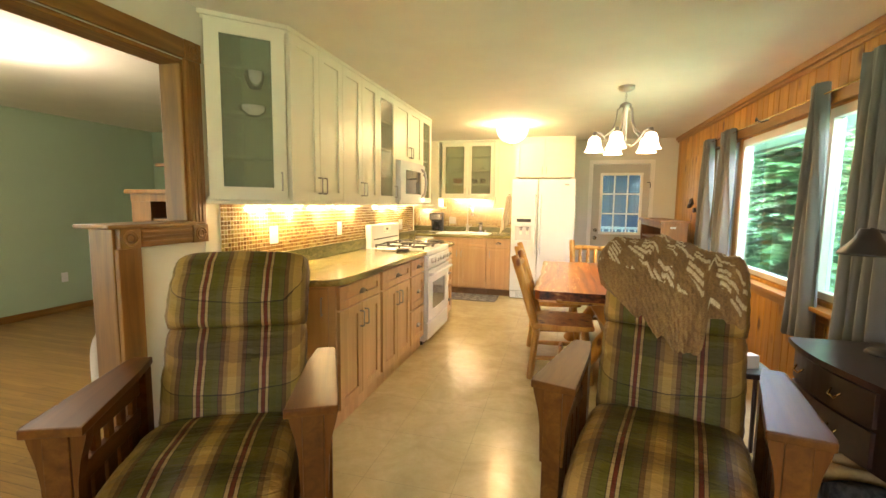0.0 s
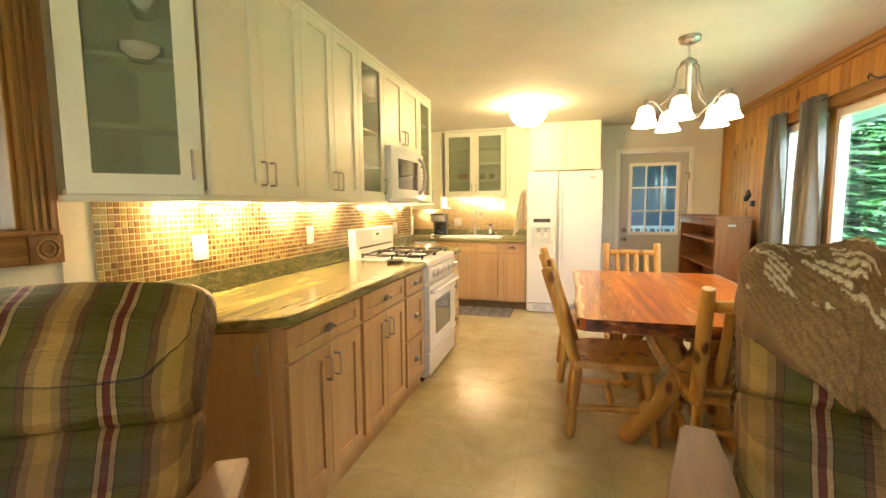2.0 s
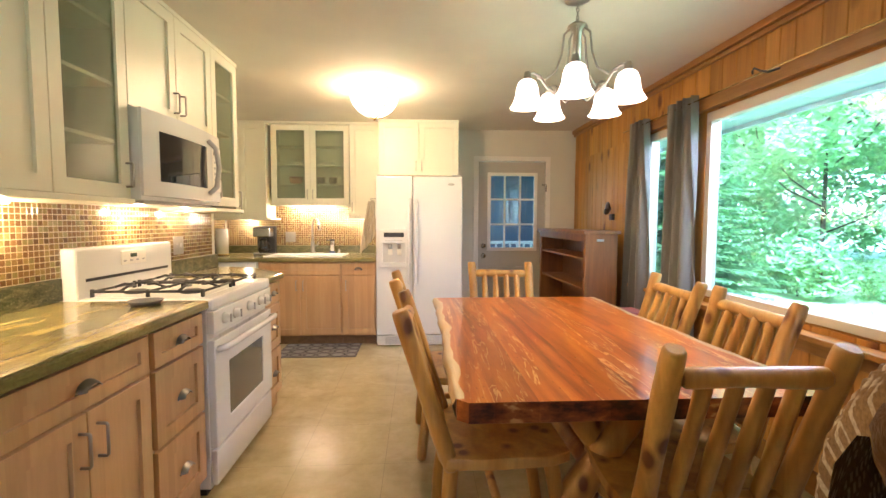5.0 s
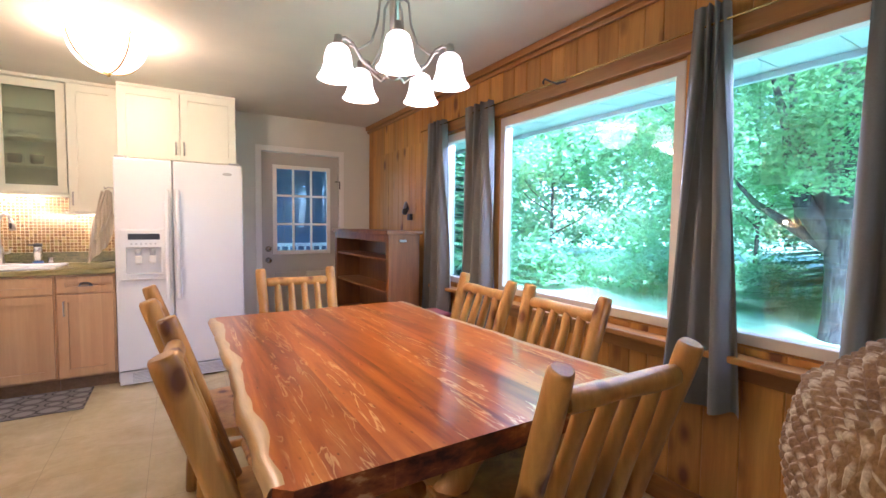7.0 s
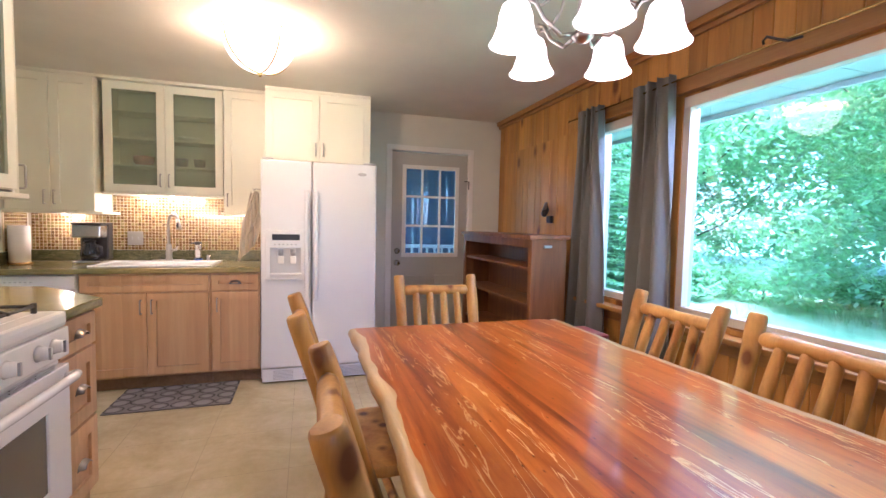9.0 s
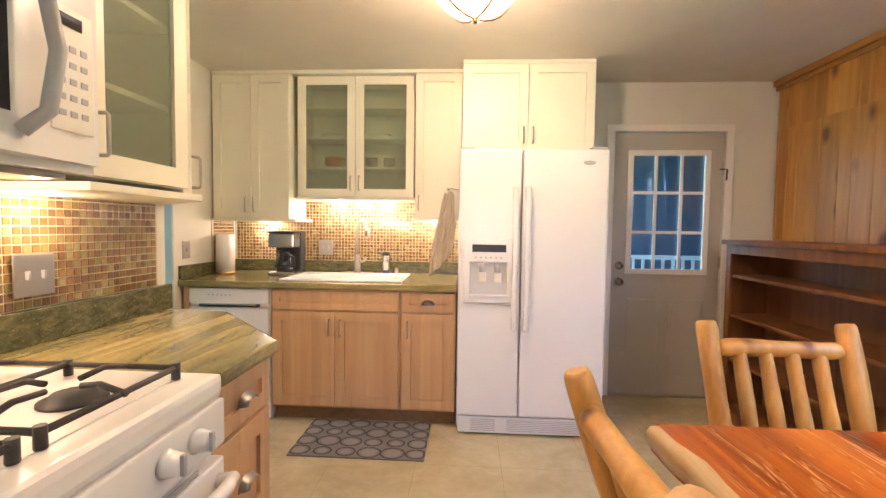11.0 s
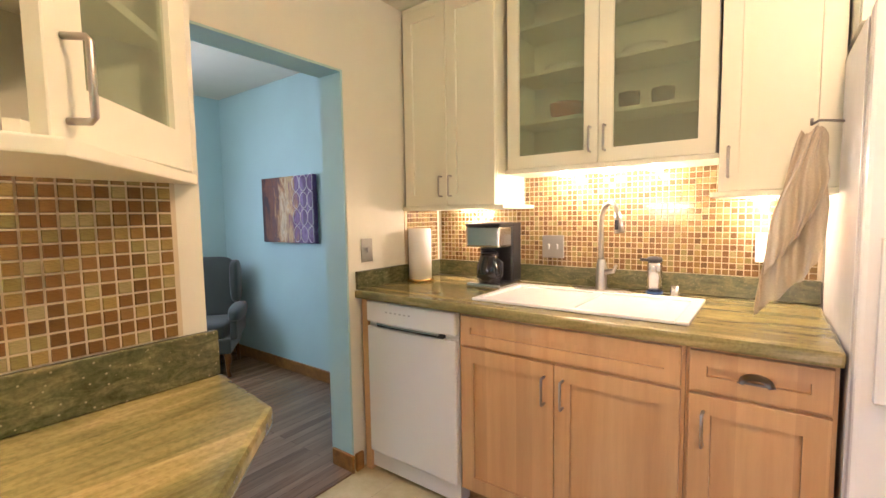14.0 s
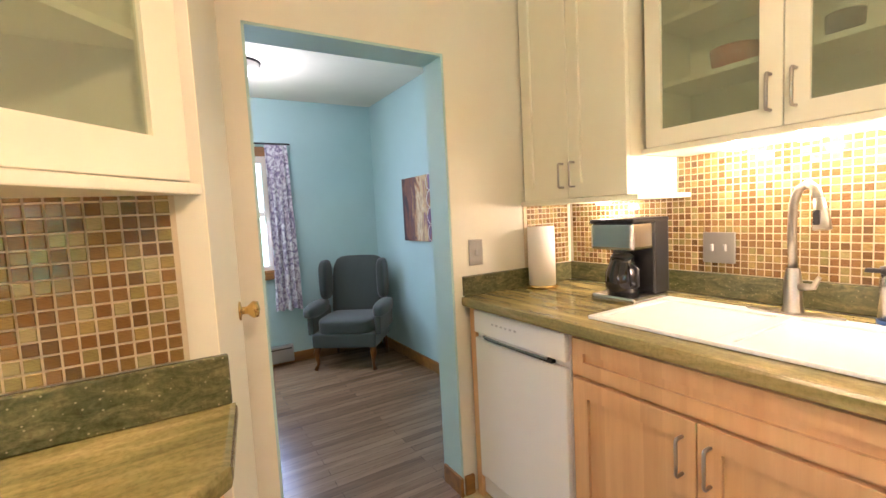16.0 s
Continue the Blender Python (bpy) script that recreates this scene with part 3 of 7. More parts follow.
M_RUGPALE = paint("rug_pale", (0.27, 0.25, 0.22), 0.95, 0.1, 0.6)
M_DOORGREY = paint("door_paint", (0.46, 0.43, 0.36), 0.45, 0.03, 0.06)


def bark_material():
    m, nt, b = nodes_of("bark")
    n = noise_tex(nt, coords(nt, (9, 9, 2.0)), 2.2, 7, 0.7, 0.6)
    moss = noise_tex(nt, coords(nt), 1.3, 5, 0.6)
    c = ramp(nt, n, ((0.35, (0.022, 0.021, 0.020)), (0.65, (0.115, 0.105, 0.090))))
    c = mix(nt, ramp(nt, moss, ((0.52, (0, 0, 0)), (0.62, (0.6, 0.6, 0.6)))), c, (0.09, 0.13, 0.07))
    nt.links.new(c, b.inputs["Base Color"])
    b.inputs["Roughness"].default_value = 0.95
    b.inputs["Specular IOR Level"].default_value = 0.15
    bump(nt, b, n, 1.0, 0.03)
    return m


M_BARK = bark_material()
M_GLASSDARK = paint("dark_glass", (0.018, 0.018, 0.02), 0.05, 0.0, 0.0, 0.0, coat=0.5)
M_OVENGLASS = paint("oven_glass", (0.09, 0.085, 0.075), 0.06, 0.0, 0.0, 0.0, coat=0.5)
M_DISPLAY = paint("display", (0.05, 0.07, 0.05), 0.2, 0.0, 0.0)
M_PLATE = paint("steel_plate", (0.42, 0.41, 0.38), 0.35, 0.05, 0.0, 0.9)
M_RECESS = paint("recess_plastic", (0.60, 0.60, 0.60), 0.35, 0.03, 0.0)
M_GREYPLASTIC = paint("grey_plastic", (0.42, 0.42, 0.42), 0.4, 0.05, 0.0)
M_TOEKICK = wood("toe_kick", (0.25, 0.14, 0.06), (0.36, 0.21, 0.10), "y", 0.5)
M_SKYBLUEPLASTIC = paint("blue_plastic", (0.03, 0.09, 0.28), 0.3, 0.05, 0.0)
M_SOFFIT = paint("soffit", (0.42, 0.55, 0.55), 0.6, 0.03, 0.0)
M_LEAF = leaf_material("leaves", ((0.05, 0.14, 0.06), (0.09, 0.23, 0.11), (0.15, 0.34, 0.17)))
M_LEAFPALE = leaf_material("pale_leaves", ((0.12, 0.28, 0.18), (0.20, 0.42, 0.28), (0.30, 0.54, 0.39)))
M_SPRUCE = leaf_material("spruce_needles", ((0.03, 0.10, 0.06), (0.06, 0.17, 0.10), (0.11, 0.27, 0.16)))
M_LAWN = paint("lawn", (0.28, 0.46, 0.27), 0.9, 0.25, 0.6, scale=0.8)
M_SIDING = paint("porch_siding", (0.10, 0.14, 0.20), 0.7, 0.05, 0.1)

# ---- structure ----
H = 2.36
block("floor", (-1.99, -2.6, -0.1), (1.75, 7.18, 0.0), M_FLOOR, kind="structure")
block("floor_passage", (-2.62, 5.33, -0.1), (-1.99, 7.18, 0.0), M_FLOOR, kind="structure")
block("ceiling", (-1.93, -2.6, H), (1.75, 7.18, H + 0.1), M_CEIL, kind="structure")
block("ceiling_passage", (-2.56, 5.30, H), (-1.93, 7.18, H + 0.1), M_CEIL, kind="structure")
wall("wall_door_side", "y", 7.04, 7.18, -2.50, 1.75, 0, H, [(0.425, 1.235, 0, 2.0)], M_WALL)
WIN = (0.80, 1.985)
WINDOWS = ((4.74, 5.36), (3.37, 4.64), (2.70, 3.27))
wall("wall_windows", "x", 1.602, 1.665, -2.6, 7.04, 0, H, [(a, b, *WIN) for a, b in WINDOWS], M_PINE)
wall("wall_kitchen", "x", -1.99, -1.86, 1.88, 5.345, 0, H, [], M_WALL)
wall("wall_passage", "x", -2.62, -2.50, 5.33, 7.18, 0, H, [(5.53, 6.31, 0, 1.95)], M_WALL)
wall("wall_passage_return", "y", 5.23, 5.31, -2.62, -1.99, 0, H, [], M_WALL)
wall("wall_living_header", "x", -1.99, -1.86, -2.6, 1.88, 2.07, H, [], M_WALL)
wall("wall_half", "x", -1.985, -1.865, 1.40, 1.88, 0, 1.235, [], M_WALL)
wall("wall_jamb", "x", -1.99, -1.86, 1.79, 1.88, 1.235, 2.07, [], M_WALL)
# the back wall's opening is invented, to let fill light in from behind
wall("wall_back", "y", -2.75, -2.6, -6.0, 1.75, 0, H, [(-1.0, 0.6, 0.7, 2.0)], M_WALL)
block("floor_living", (-6.0, -2.6, -0.1), (-1.99, 5.25, -0.002), M_LIVFLOOR, kind="structure")
block("ceiling_living", (-6.0, -2.6, H), (-1.99, 5.25, H + 0.1), M_CEIL, kind="structure")
wall("wall_living_far", "x", -6.0, -5.85, -2.6, 5.25, 0, H, [(-1.8, 0.2, 0.8, 2.0)], M_GREEN)
wall("wall_living_end", "y", 5.13, 5.23, -5.85, -1.99, 0, H, [], M_GREEN)
block("floor_bedroom", (-5.4, 4.2, -0.1), (-2.62, 7.18, -0.001), M_BEDFLOOR, kind="structure")
block("ceiling_bedroom", (-5.35, 5.23, H + 0.002), (-2.56, 7.18, H + 0.1), M_CEIL, kind="structure")
wall("wall_bedroom_far", "x", -5.15, -5.0, 5.23, 7.1, 0, H, [(5.35, 6.0, 0.86, 1.86)], M_BLUE)
wall("wall_bedroom_side", "y", 7.0, 7.1, -5.2, -2.625, 0, H, [], M_BLUE)
# blue lining of the opening and the far side of its wall
wall("wall_bedroom_near", "x", -2.66, -2.622, 5.25, 7.0, 0, H, [(5.53, 6.31, 0, 1.95)], M_BLUE)
for n, lo, hi in (("opening_lining", (-2.655, 6.30, 0.0), (-2.503, 6.318, 1.955)), ("opening_lining", (-2.655, 5.53, 1.94), (-2.503, 6.30, 1.957)), ("opening_lining", (-2.655, 5.522, 0), (-2.503, 5.54, 1.955))):
    block(n, lo, hi, M_BLUE, kind="structure")


def trim(name, lo, hi, mat, bevel=0.006):
    return block(name, lo, hi, mat, bevel=bevel, kind="structure")


# oak casing round the living-room opening
trim("opening_casing_side", (-1.86, 1.775, 1.245), (-1.838, 1.872, 2.072), M_OAK)
trim("opening_casing_top", (-1.86, -2.6, 2.072), (-1.838, 1.775, 2.165), M_OAKX)
trim("opening_casing_sill", (-1.864, 1.487, 1.155), (-1.838, 1.775, 1.243), M_OAKX)
trim("opening_jamb", (-1.992, 1.762, 1.262), (-1.858, 1.79, 2.06), M_OAK)
trim("opening_head", (-1.992, -2.6, 2.048), (-1.858, 1.79, 2.069), M_OAKX)
trim("half_wall_cap", (-2.03, 1.33, 1.243), (-1.825, 1.79, 1.262), M_OAKX)
trim("half_wall_post_end", (-2.0, 1.372, 0.0), (-1.862, 1.40, 1.243), M_OAK)
trim("half_wall_post_face", (-1.862, 1.375, 0.0), (-1.838, 1.485, 1.155), M_OAK)
for y, z in ((1.823, 2.118), (1.823, 1.199), (1.431, 1.199)):
    rb = thing("corner_rosette", (-1.836, y, z), "oak corner block with turned rings on the opening casing", "trim", "corner blocks of the casing")
    part("block", quad_box(bmesh.new(), (-0.024, -0.049, -0.046), (0.004, 0.049, 0.046), 0.003), M_OAK, rb)
    for r in (0.032, 0.018):
        part("ring", tube(bmesh.new(), [(0.005, r * math.cos(a), r * math.sin(a)) for a in [2 * math.pi * k / 16 for k in range(17)]], 0.0045, 6), M_OAK, rb)
for z in (1.176, 1.199, 1.222):
    trim("casing_reed", (-1.838, 1.49, z - 0.006), (-1.833, 1.77, z + 0.006), M_OAKX, 0.002)
for x in (1.80, 1.823, 1.846):
    trim("casing_reed", (-1.838, x - 0.006, 1.26), (-1.833, x + 0.006, 2.06), M_OAK, 0.002)

# baseboards, crown, casings
trim("crown_window_wall", (1.545, -2.6, 2.315), (1.584, 7.035, H - 0.001), M_PINEY)
trim("crown_window_wall_lower", (1.565, -2.6, 2.285), (1.585, 7.035, 2.314), M_PINEY)
trim("window_header_board", (1.55, 2.45, 2.0), (1.592, 5.55, 2.085), M_PINEY)
trim("window_sill_board", (1.50, 2.55, 0.735), (1.60, 5.5, 0.762), M_PINEY)
trim("window_apron", (1.57, 2.55, 0.66), (1.592, 5.5, 0.734), M_PINEY)
trim("baseboard_window_wall", (1.565, -2.6, 0.0), (1.592, 7.03, 0.11), M_PINEY)
trim("baseboard_bedroom_side", (-4.98, 6.982, 0.0), (-2.67, 7.0, 0.09), M_OAKX)
trim("baseboard_bedroom_far", (-5.0, 5.25, 0.0), (-4.982, 6.98, 0.09), M_OAKX)
trim("baseboard_passage", (-2.50, 6.31, 0.0), (-2.482, 6.36, 0.09), M_OAKX)
trim("baseboard_opening", (-2.64, 6.285, 0.0), (-2.484, 6.30, 0.09), M_OAKX)
trim("baseboard_living", (-5.85, -2.6, 0.0), (-5.83, 5.13, 0.08), M_OAKX)
trim("threshold", (-2.64, 5.53, -0.002), (-2.49, 6.285, 0.008), M_BEDFLOOR, 0.003)
trim("door_casing_side", (0.372, 7.022, 0), (0.43, 7.04, 2.0), M_TRIM)
trim("door_casing_side", (1.232, 7.022, 0), (1.288, 7.04, 2.0), M_TRIM)
trim("door_casing_top", (0.372, 7.020, 1.998), (1.288, 7.04, 2.052), M_TRIM)

# ---- windows ----


def window(name, y0, y1, x_in, out, z0, z1, fr=0.032, double_hung=False, head=0.06):
    """A white framed window in a wall that stands across x. out: +1 when outdoors lies towards +x."""
    w = thing(name, (x_in, (y0 + y1) / 2, z0), "", "window")
    w["kind"] = "structure"
    a, b, h = y0 - (y0 + y1) / 2, y1 - (y0 + y1) / 2, z1 - z0
    d0, d1 = sorted((-0.012 * out, 0.055 * out))
    for lo, hi in (((d0, a, 0), (d1, b, fr)), ((d0, a, h - head), (d1, b, h)), ((d0, a, fr), (d1, a + fr, h - head)), ((d0, b - fr, fr), (d1, b, h - head))):
        block("window_frame", lo, hi, M_WINFRAME, w, bevel=0.004)
    s0, s1 = sorted((0.02 * out, 0.045 * out))
    if double_hung:
        block("meeting_rail", (s0, a + fr, h / 2 - 0.02), (s1, b - fr, h / 2 + 0.02), M_TRIM, w, bevel=0.003)
    pane = block("pane", (0.032 * out - 0.002, a + fr, fr), (0.032 * out + 0.002, b - fr, h - head), M_GLASS, w)
    pane.visible_shadow = False
    return w


for k, (a, b) in enumerate(WINDOWS):
    window("window_%d" % (k + 1), a, b, 1.602, 1, *WIN, fr=0.045)
window("window_4", 5.35, 6.0, -5.0, -1, 0.86, 1.86, 0.04, True)
for lo, hi in (((-5.0, 5.25, 1.86), (-4.98, 6.07, 1.94)), ((-5.0, 5.25, 0.78), (-4.96, 6.07, 0.86)), ((-5.0, 6.0, 0.86), (-4.98, 6.07, 1.86))):
    trim("bedroom_window_casing", lo, hi, M_OAKX)

# invented window out of view; its opening only admits fill light
w5 = thing("window_5", (-0.2, -2.66, 0.7), "", "window")
w5["kind"] = "structure"
for lo, hi in (((-0.8, 0, 0), (0.8, 0.05, 0.05)), ((-0.8, 0, 1.25), (0.8, 0.05, 1.3)), ((-0.03, 0, 0.05), (0.03, 0.05, 1.25)), ((-0.8, 0, 0.05), (-0.75, 0.05, 1.25)), ((0.75, 0, 0.05), (0.8, 0.05, 1.25))):
    block("window_frame", lo, hi, M_TRIM, w5)

# ---- exterior door with nine panes ----
dr = thing("door_1", (0.43, 7.06, 0.005), "", "door")
dr["kind"] = "structure"
W, HT = 0.80, 1.985
g0, g1, gz0, gz1 = 0.13, 0.69, 0.95, 1.84
bm = bmesh.new()
for lo, hi in (((0, 0, 0), (g0, 0.045, HT)), ((g1, 0, 0), (W, 0.045, HT)), ((g0, 0, 0), (g1, 0.045, gz0)), ((g0, 0, gz1), (g1, 0.045, HT))):
    quad_box(bm, lo, hi)
part("door_leaf", bm, M_DOORGREY, dr)
for x0, x1, z0, z1 in ((0.13, 0.37, 0.16, 0.74), (0.45, 0.69, 0.16, 0.74)):
    part("raised_panel", quad_box(bmesh.new(), (x0, -0.008, z0), (x1, 0.002, z1), 0.006), M_DOORGREY, dr)
for x0, x1, z0, z1 in ((g0 - 0.02, g0 + 0.02, gz0 - 0.02, gz1 + 0.02), (g1 - 0.02, g1 + 0.02, gz0 - 0.02, gz1 + 0.02), (g0, g1, gz0 - 0.02, gz0 + 0.02), (g0, g1, gz1 - 0.02, gz1 + 0.02)):
    block("glazing_frame", (x0, -0.014, z0), (x1, 0.0, z1), M_TRIM, dr, bevel=0.003)
for k in (1, 2):
    x = g0 + (g1 - g0) * k / 3
    block("muntin", (x - 0.011, -0.01, gz0), (x + 0.011, 0.0, gz1), M_TRIM, dr, bevel=0.002)
    z = gz0 + (gz1 - gz0) * k / 3
    block("muntin", (g0, -0.009, z - 0.011), (g1, 0.001, z + 0.011), M_TRIM, dr, bevel=0.002)
pn = block("pane", (g0, 0.015, gz0), (g1, 0.02, gz1), M_GLASS, dr)
pn.visible_shadow = False
for z, r in ((0.87, 0.028), (0.99, 0.022)):
    part("door_knob", lathe(bmesh.new(), ((0.0, 0.055), (r * 0.9, 0.05), (r, 0.035), (0.012, 0.02), (0.012, 0.006), (0.03, 0.004), (0.03, 0.0), (0, 0)), seg=16), M_STEEL, dr, at=(0.065, 0.0, z), rx=90)
for z in (0.3, 0.98, 1.68):
    block("hinge", (W - 0.004, -0.012, z), (W + 0.012, 0.004, z + 0.09), M_NICKEL, dr, bevel=0.002)
cl = thing("door_closer_arm", (1.235, 7.01, 1.70), "small dark metal door chain catch fixed on the casing", "door hardware")
part("arm", tube(bmesh.new(), [(-0.05, 0, 0.02), (0, 0, 0.02), (0.0, 0.005, -0.06)], 0.006, 8), M_IRON, cl)
trim("door_threshold", (0.43, 7.03, 0.0), (1.23, 7.17, 0.012), M_NICKEL, 0.003)

# passage door standing ajar
pd = thing("door_2", (-1.985, 5.352, 0.01), "", "door", rz=168)
pd["kind"] = "structure"
part("door_leaf", quad_box(bmesh.new(), (0.0, -0.002, 0), (0.47, 0.033, 2.03), 0.002), M_CAB, pd)
for z in (0.28, 1.78):
    block("hinge", (-0.006, -0.012, z), (0.012, 0.0, z + 0.09), M_BRASS, pd, bevel=0.002)
part("door_knob", lathe(bmesh.new(), ((0.0, 0.06), (0.024, 0.055), (0.028, 0.04), (0.012, 0.022), (0.012, 0.006), (0.03, 0.004), (0.03, 0.0)), seg=16), M_BRASS, pd, at=(0.41, -0.002, 1.0), rx=90)

# ---- cabinets ----


def bar_pull(parent, x, z, length=0.1, y=-0.022, mat=None, vertical=True):
    d = (0, 0, 1) if vertical else (1, 0, 0)
    p = Vector((x, y, z))
    e = Vector(d) * length / 2
    out = Vector((0, -0.03, 0))
    part("handle", tube(bmesh.new(), [p - e, p - e + out * 0.85, p - e * 0.9 + out, p + e * 0.9 + out, p + e + out * 0.85, p + e], 0.0048, 8), mat or M_NICKEL, parent, "brushed nickel bar pull")


def cup_pull(parent, x, z, y=-0.022):
    bm = bmesh.new()
    n = 10
    rows = []
    for j in range(5):
        b = math.pi / 2 * j / 4
        rows.append([bm.verts.new((x + 0.042 * math.cos(a) * math.cos(b * 0.55), y - 0.024 * math.sin(b), z - 0.012 + 0.030 * math.sin(a) * (1 - 0.45 * math.sin(b)))) for a in [math.pi * k / n for k in range(n + 1)]])
    for r0, r1 in zip(rows, rows[1:]):
        for k in range(n):
            f = bm.faces.new((r0[k], r0[k + 1], r1[k + 1], r1[k]))
            f.smooth = True
    quad_box(bm, (x - 0.044, y - 0.003, z - 0.016), (x + 0.044, y, z - 0.010))
    part("cup_handle", bm, M_PULL, parent, "dark nickel cup pull")


def shaker(parent, name, x0, x1, z0, z1, mat, rail=0.058, glass=False, th=0.02):
    """A framed front at local y = -th..0."""
    g = 0.0017
    x0, x1, z0, z1 = x0 + g, x1 - g, z0 + g, z1 - g
    bm = bmesh.new()
    outer = ((x0, z0), (x1, z0), (x1, z1), (x0, z1))
    inner = ((x0 + rail, z0 + rail), (x1 - rail, z0 + rail), (x1 - rail, z1 - rail), (x0 + rail, z1 - rail))
    e = 0.0016
    loops = [[bm.verts.new((x, y, z)) for x, z in ring] for ring, y in ((outer, 0), (outer, -th + e), ([(x + (e if i in (0, 3) else -e), z + (e if i < 2 else -e)) for i, (x, z) in enumerate(outer)], -th), (inner, -th), (inner, 0))]
    for la, lb in zip(loops, loops[1:] + loops[:1]):
        for k in range(4):
            bm.faces.new((la[k], la[(k + 1) % 4], lb[(k + 1) % 4], lb[k]))
    if not glass:
        quad_box(bm, (x0 + rail + 0.001, -th + 0.0115, z0 + rail + 0.001), (x1 - rail - 0.001, -0.002, z1 - rail - 0.001))
    d = part(name, bm, mat, parent)
    if glass:
        pane = block("glass_panel", (x0 + rail - 0.002, -th + 0.010, z0 + rail - 0.002), (x1 - rail + 0.002, -th + 0.014, z1 - rail + 0.002), M_FROST, d, "green-grey reeded glass")
        pane.visible_shadow = False
    return d


def upper_cabinet(label, at, rz, w, d, h, doors, glass=False, handle_side=None, group="painted wall cabinets", rail_light=True):
    c = thing("wall_cabinet", at, label, "kitchen cabinet", group, rz)
    t = 0.018
    for n, lo, hi in (("side", (0, 0, 0), (t, d, h)), ("side", (w - t, 0, 0), (w, d, h)), ("bottom", (t, 0, 0), (w - t, d, t)), ("top", (t, 0, h - t), (w - t, d, h)), ("back", (t, d - 0.008, t), (w - t, d, h - t))):
        block(n, lo, hi, M_CAB, c)
    if glass:
        for k in range(1, 4 if h > 0.7 else 2):
            block("shelf", (t, 0.02, h * k / 4 - 0.008), (w - t, d - 0.01, h * k / 4 + 0.008), M_CAB, c)
    n = doors
    for k in range(n):
        x0, x1 = w * k / n, w * (k + 1) / n
        dd = shaker(c, "door", x0, x1, 0.0, h - 0.004, M_CAB, glass=glass)
        right = (k == 0) if n == 2 else (handle_side == "right")
        bar_pull(dd, x1 - 0.03 if right else x0 + 0.03, 0.10)
    return c


KX = -1.55  # carcass front of the wall cabinets; doors add 2 cm
CTOP = 2.335
H1 = CTOP - 1.375
D1 = 1.86 - 1.55
upper_cabinet("cream shaker wall cabinet with two plain doors above the long counter", (KX, 2.20, 1.375), 90, 0.62, D1, H1, 2)
upper_cabinet("cream shaker wall cabinet with two plain doors above the long counter", (KX, 2.82, 1.375), 90, 0.62, D1, H1, 2)
upper_cabinet("narrow cream wall cabinet with reeded glass door beside the microwave", (KX, 3.44, 1.375), 90, 0.41, D1, H1, 1, True, "right")
upper_cabinet("short cream wall cabinet with two doors above the microwave", (KX, 3.85, 1.78), 90, 0.78, D1, CTOP - 1.78, 2)
upper_cabinet("narrow cream wall cabinet with reeded glass door beyond the microwave", (KX, 4.63, 1.375), 90, 0.372, D1, H1, 1, True, "left")


def corner_cabinet(label, pts, face, z0, z1, side):
    """An end cabinet with a slanting glazed door. pts: plan outline; face: its slanting edge."""
    (ax, ay), (bx, by) = face
    length = math.hypot(bx - ax, by - ay)
    rz = math.degrees(math.atan2(by - ay, bx - ax))
    c = thing("wall_cabinet", (ax, ay, z0), label, "kitchen cabinet", "painted wall cabinets", rz)
    inv = pose(ax, ay, 0, 0, 0, rz).inverted()
    loc = [tuple((inv @ Vector((x, y, 0)))[:2]) for x, y in pts]
    for za, zb in ((0, 0.018), (z1 - z0 - 0.018, z1 - z0)):
        part("board", prism(bmesh.new(), loc, za, zb), M_CAB, c)
    for k in range(1, 4):
        part("shelf", prism(bmesh.new(), [(x * 0.96 + 0.008, y * 0.93 + 0.006) for x, y in loc], (z1 - z0) * k / 4 - 0.008, (z1 - z0) * k / 4 + 0.008), M_CAB, c)
    d = shaker(c, "door", 0.012, length - 0.012, 0.0, z1 - z0 - 0.004, M_CAB, 0.072, True)
    bar_pull(d, length - 0.045 if side == "right" else 0.042, 0.11 if side == "right" else 0.075)
    return c


corner_cabinet("cream end cabinet with slanting reeded glass door above the counter end", ((-1.86, 1.90), (-1.55, 2.198), (-1.86, 2.198)), ((-1.86, 1.90), (-1.55, 2.198)), 1.375, CTOP, "right")
corner_cabinet("cream end cabinet with slanting reeded glass door beside the passage", ((-1.55, 5.018), (-1.86, 5.32), (-1.86, 5.003), (-1.55, 5.003)), ((-1.55, 5.018), (-1.86, 5.32)), 1.362, CTOP, "left")
part("light_rail", prism(bmesh.new(), ((-1.859, 1.87), (-1.515, 2.19), (-1.515, 3.852), (-1.859, 3.852)), 1.352, 1.374, 0.003), M_CAB, kind="structure")
part("light_rail", prism(bmesh.new(), ((-1.859, 4.625), (-1.515, 4.625), (-1.515, 5.048), (-1.859, 5.343)), 1.340, 1.361, 0.003), M_CAB, kind="structure")
part("cabinet_scribe", prism(bmesh.new(), ((-1.859, 1.88), (-1.535, 2.19), (-1.535, 5.03), (-1.859, 5.315)), CTOP + 0.001, H - 0.001), M_CAB, kind="structure")

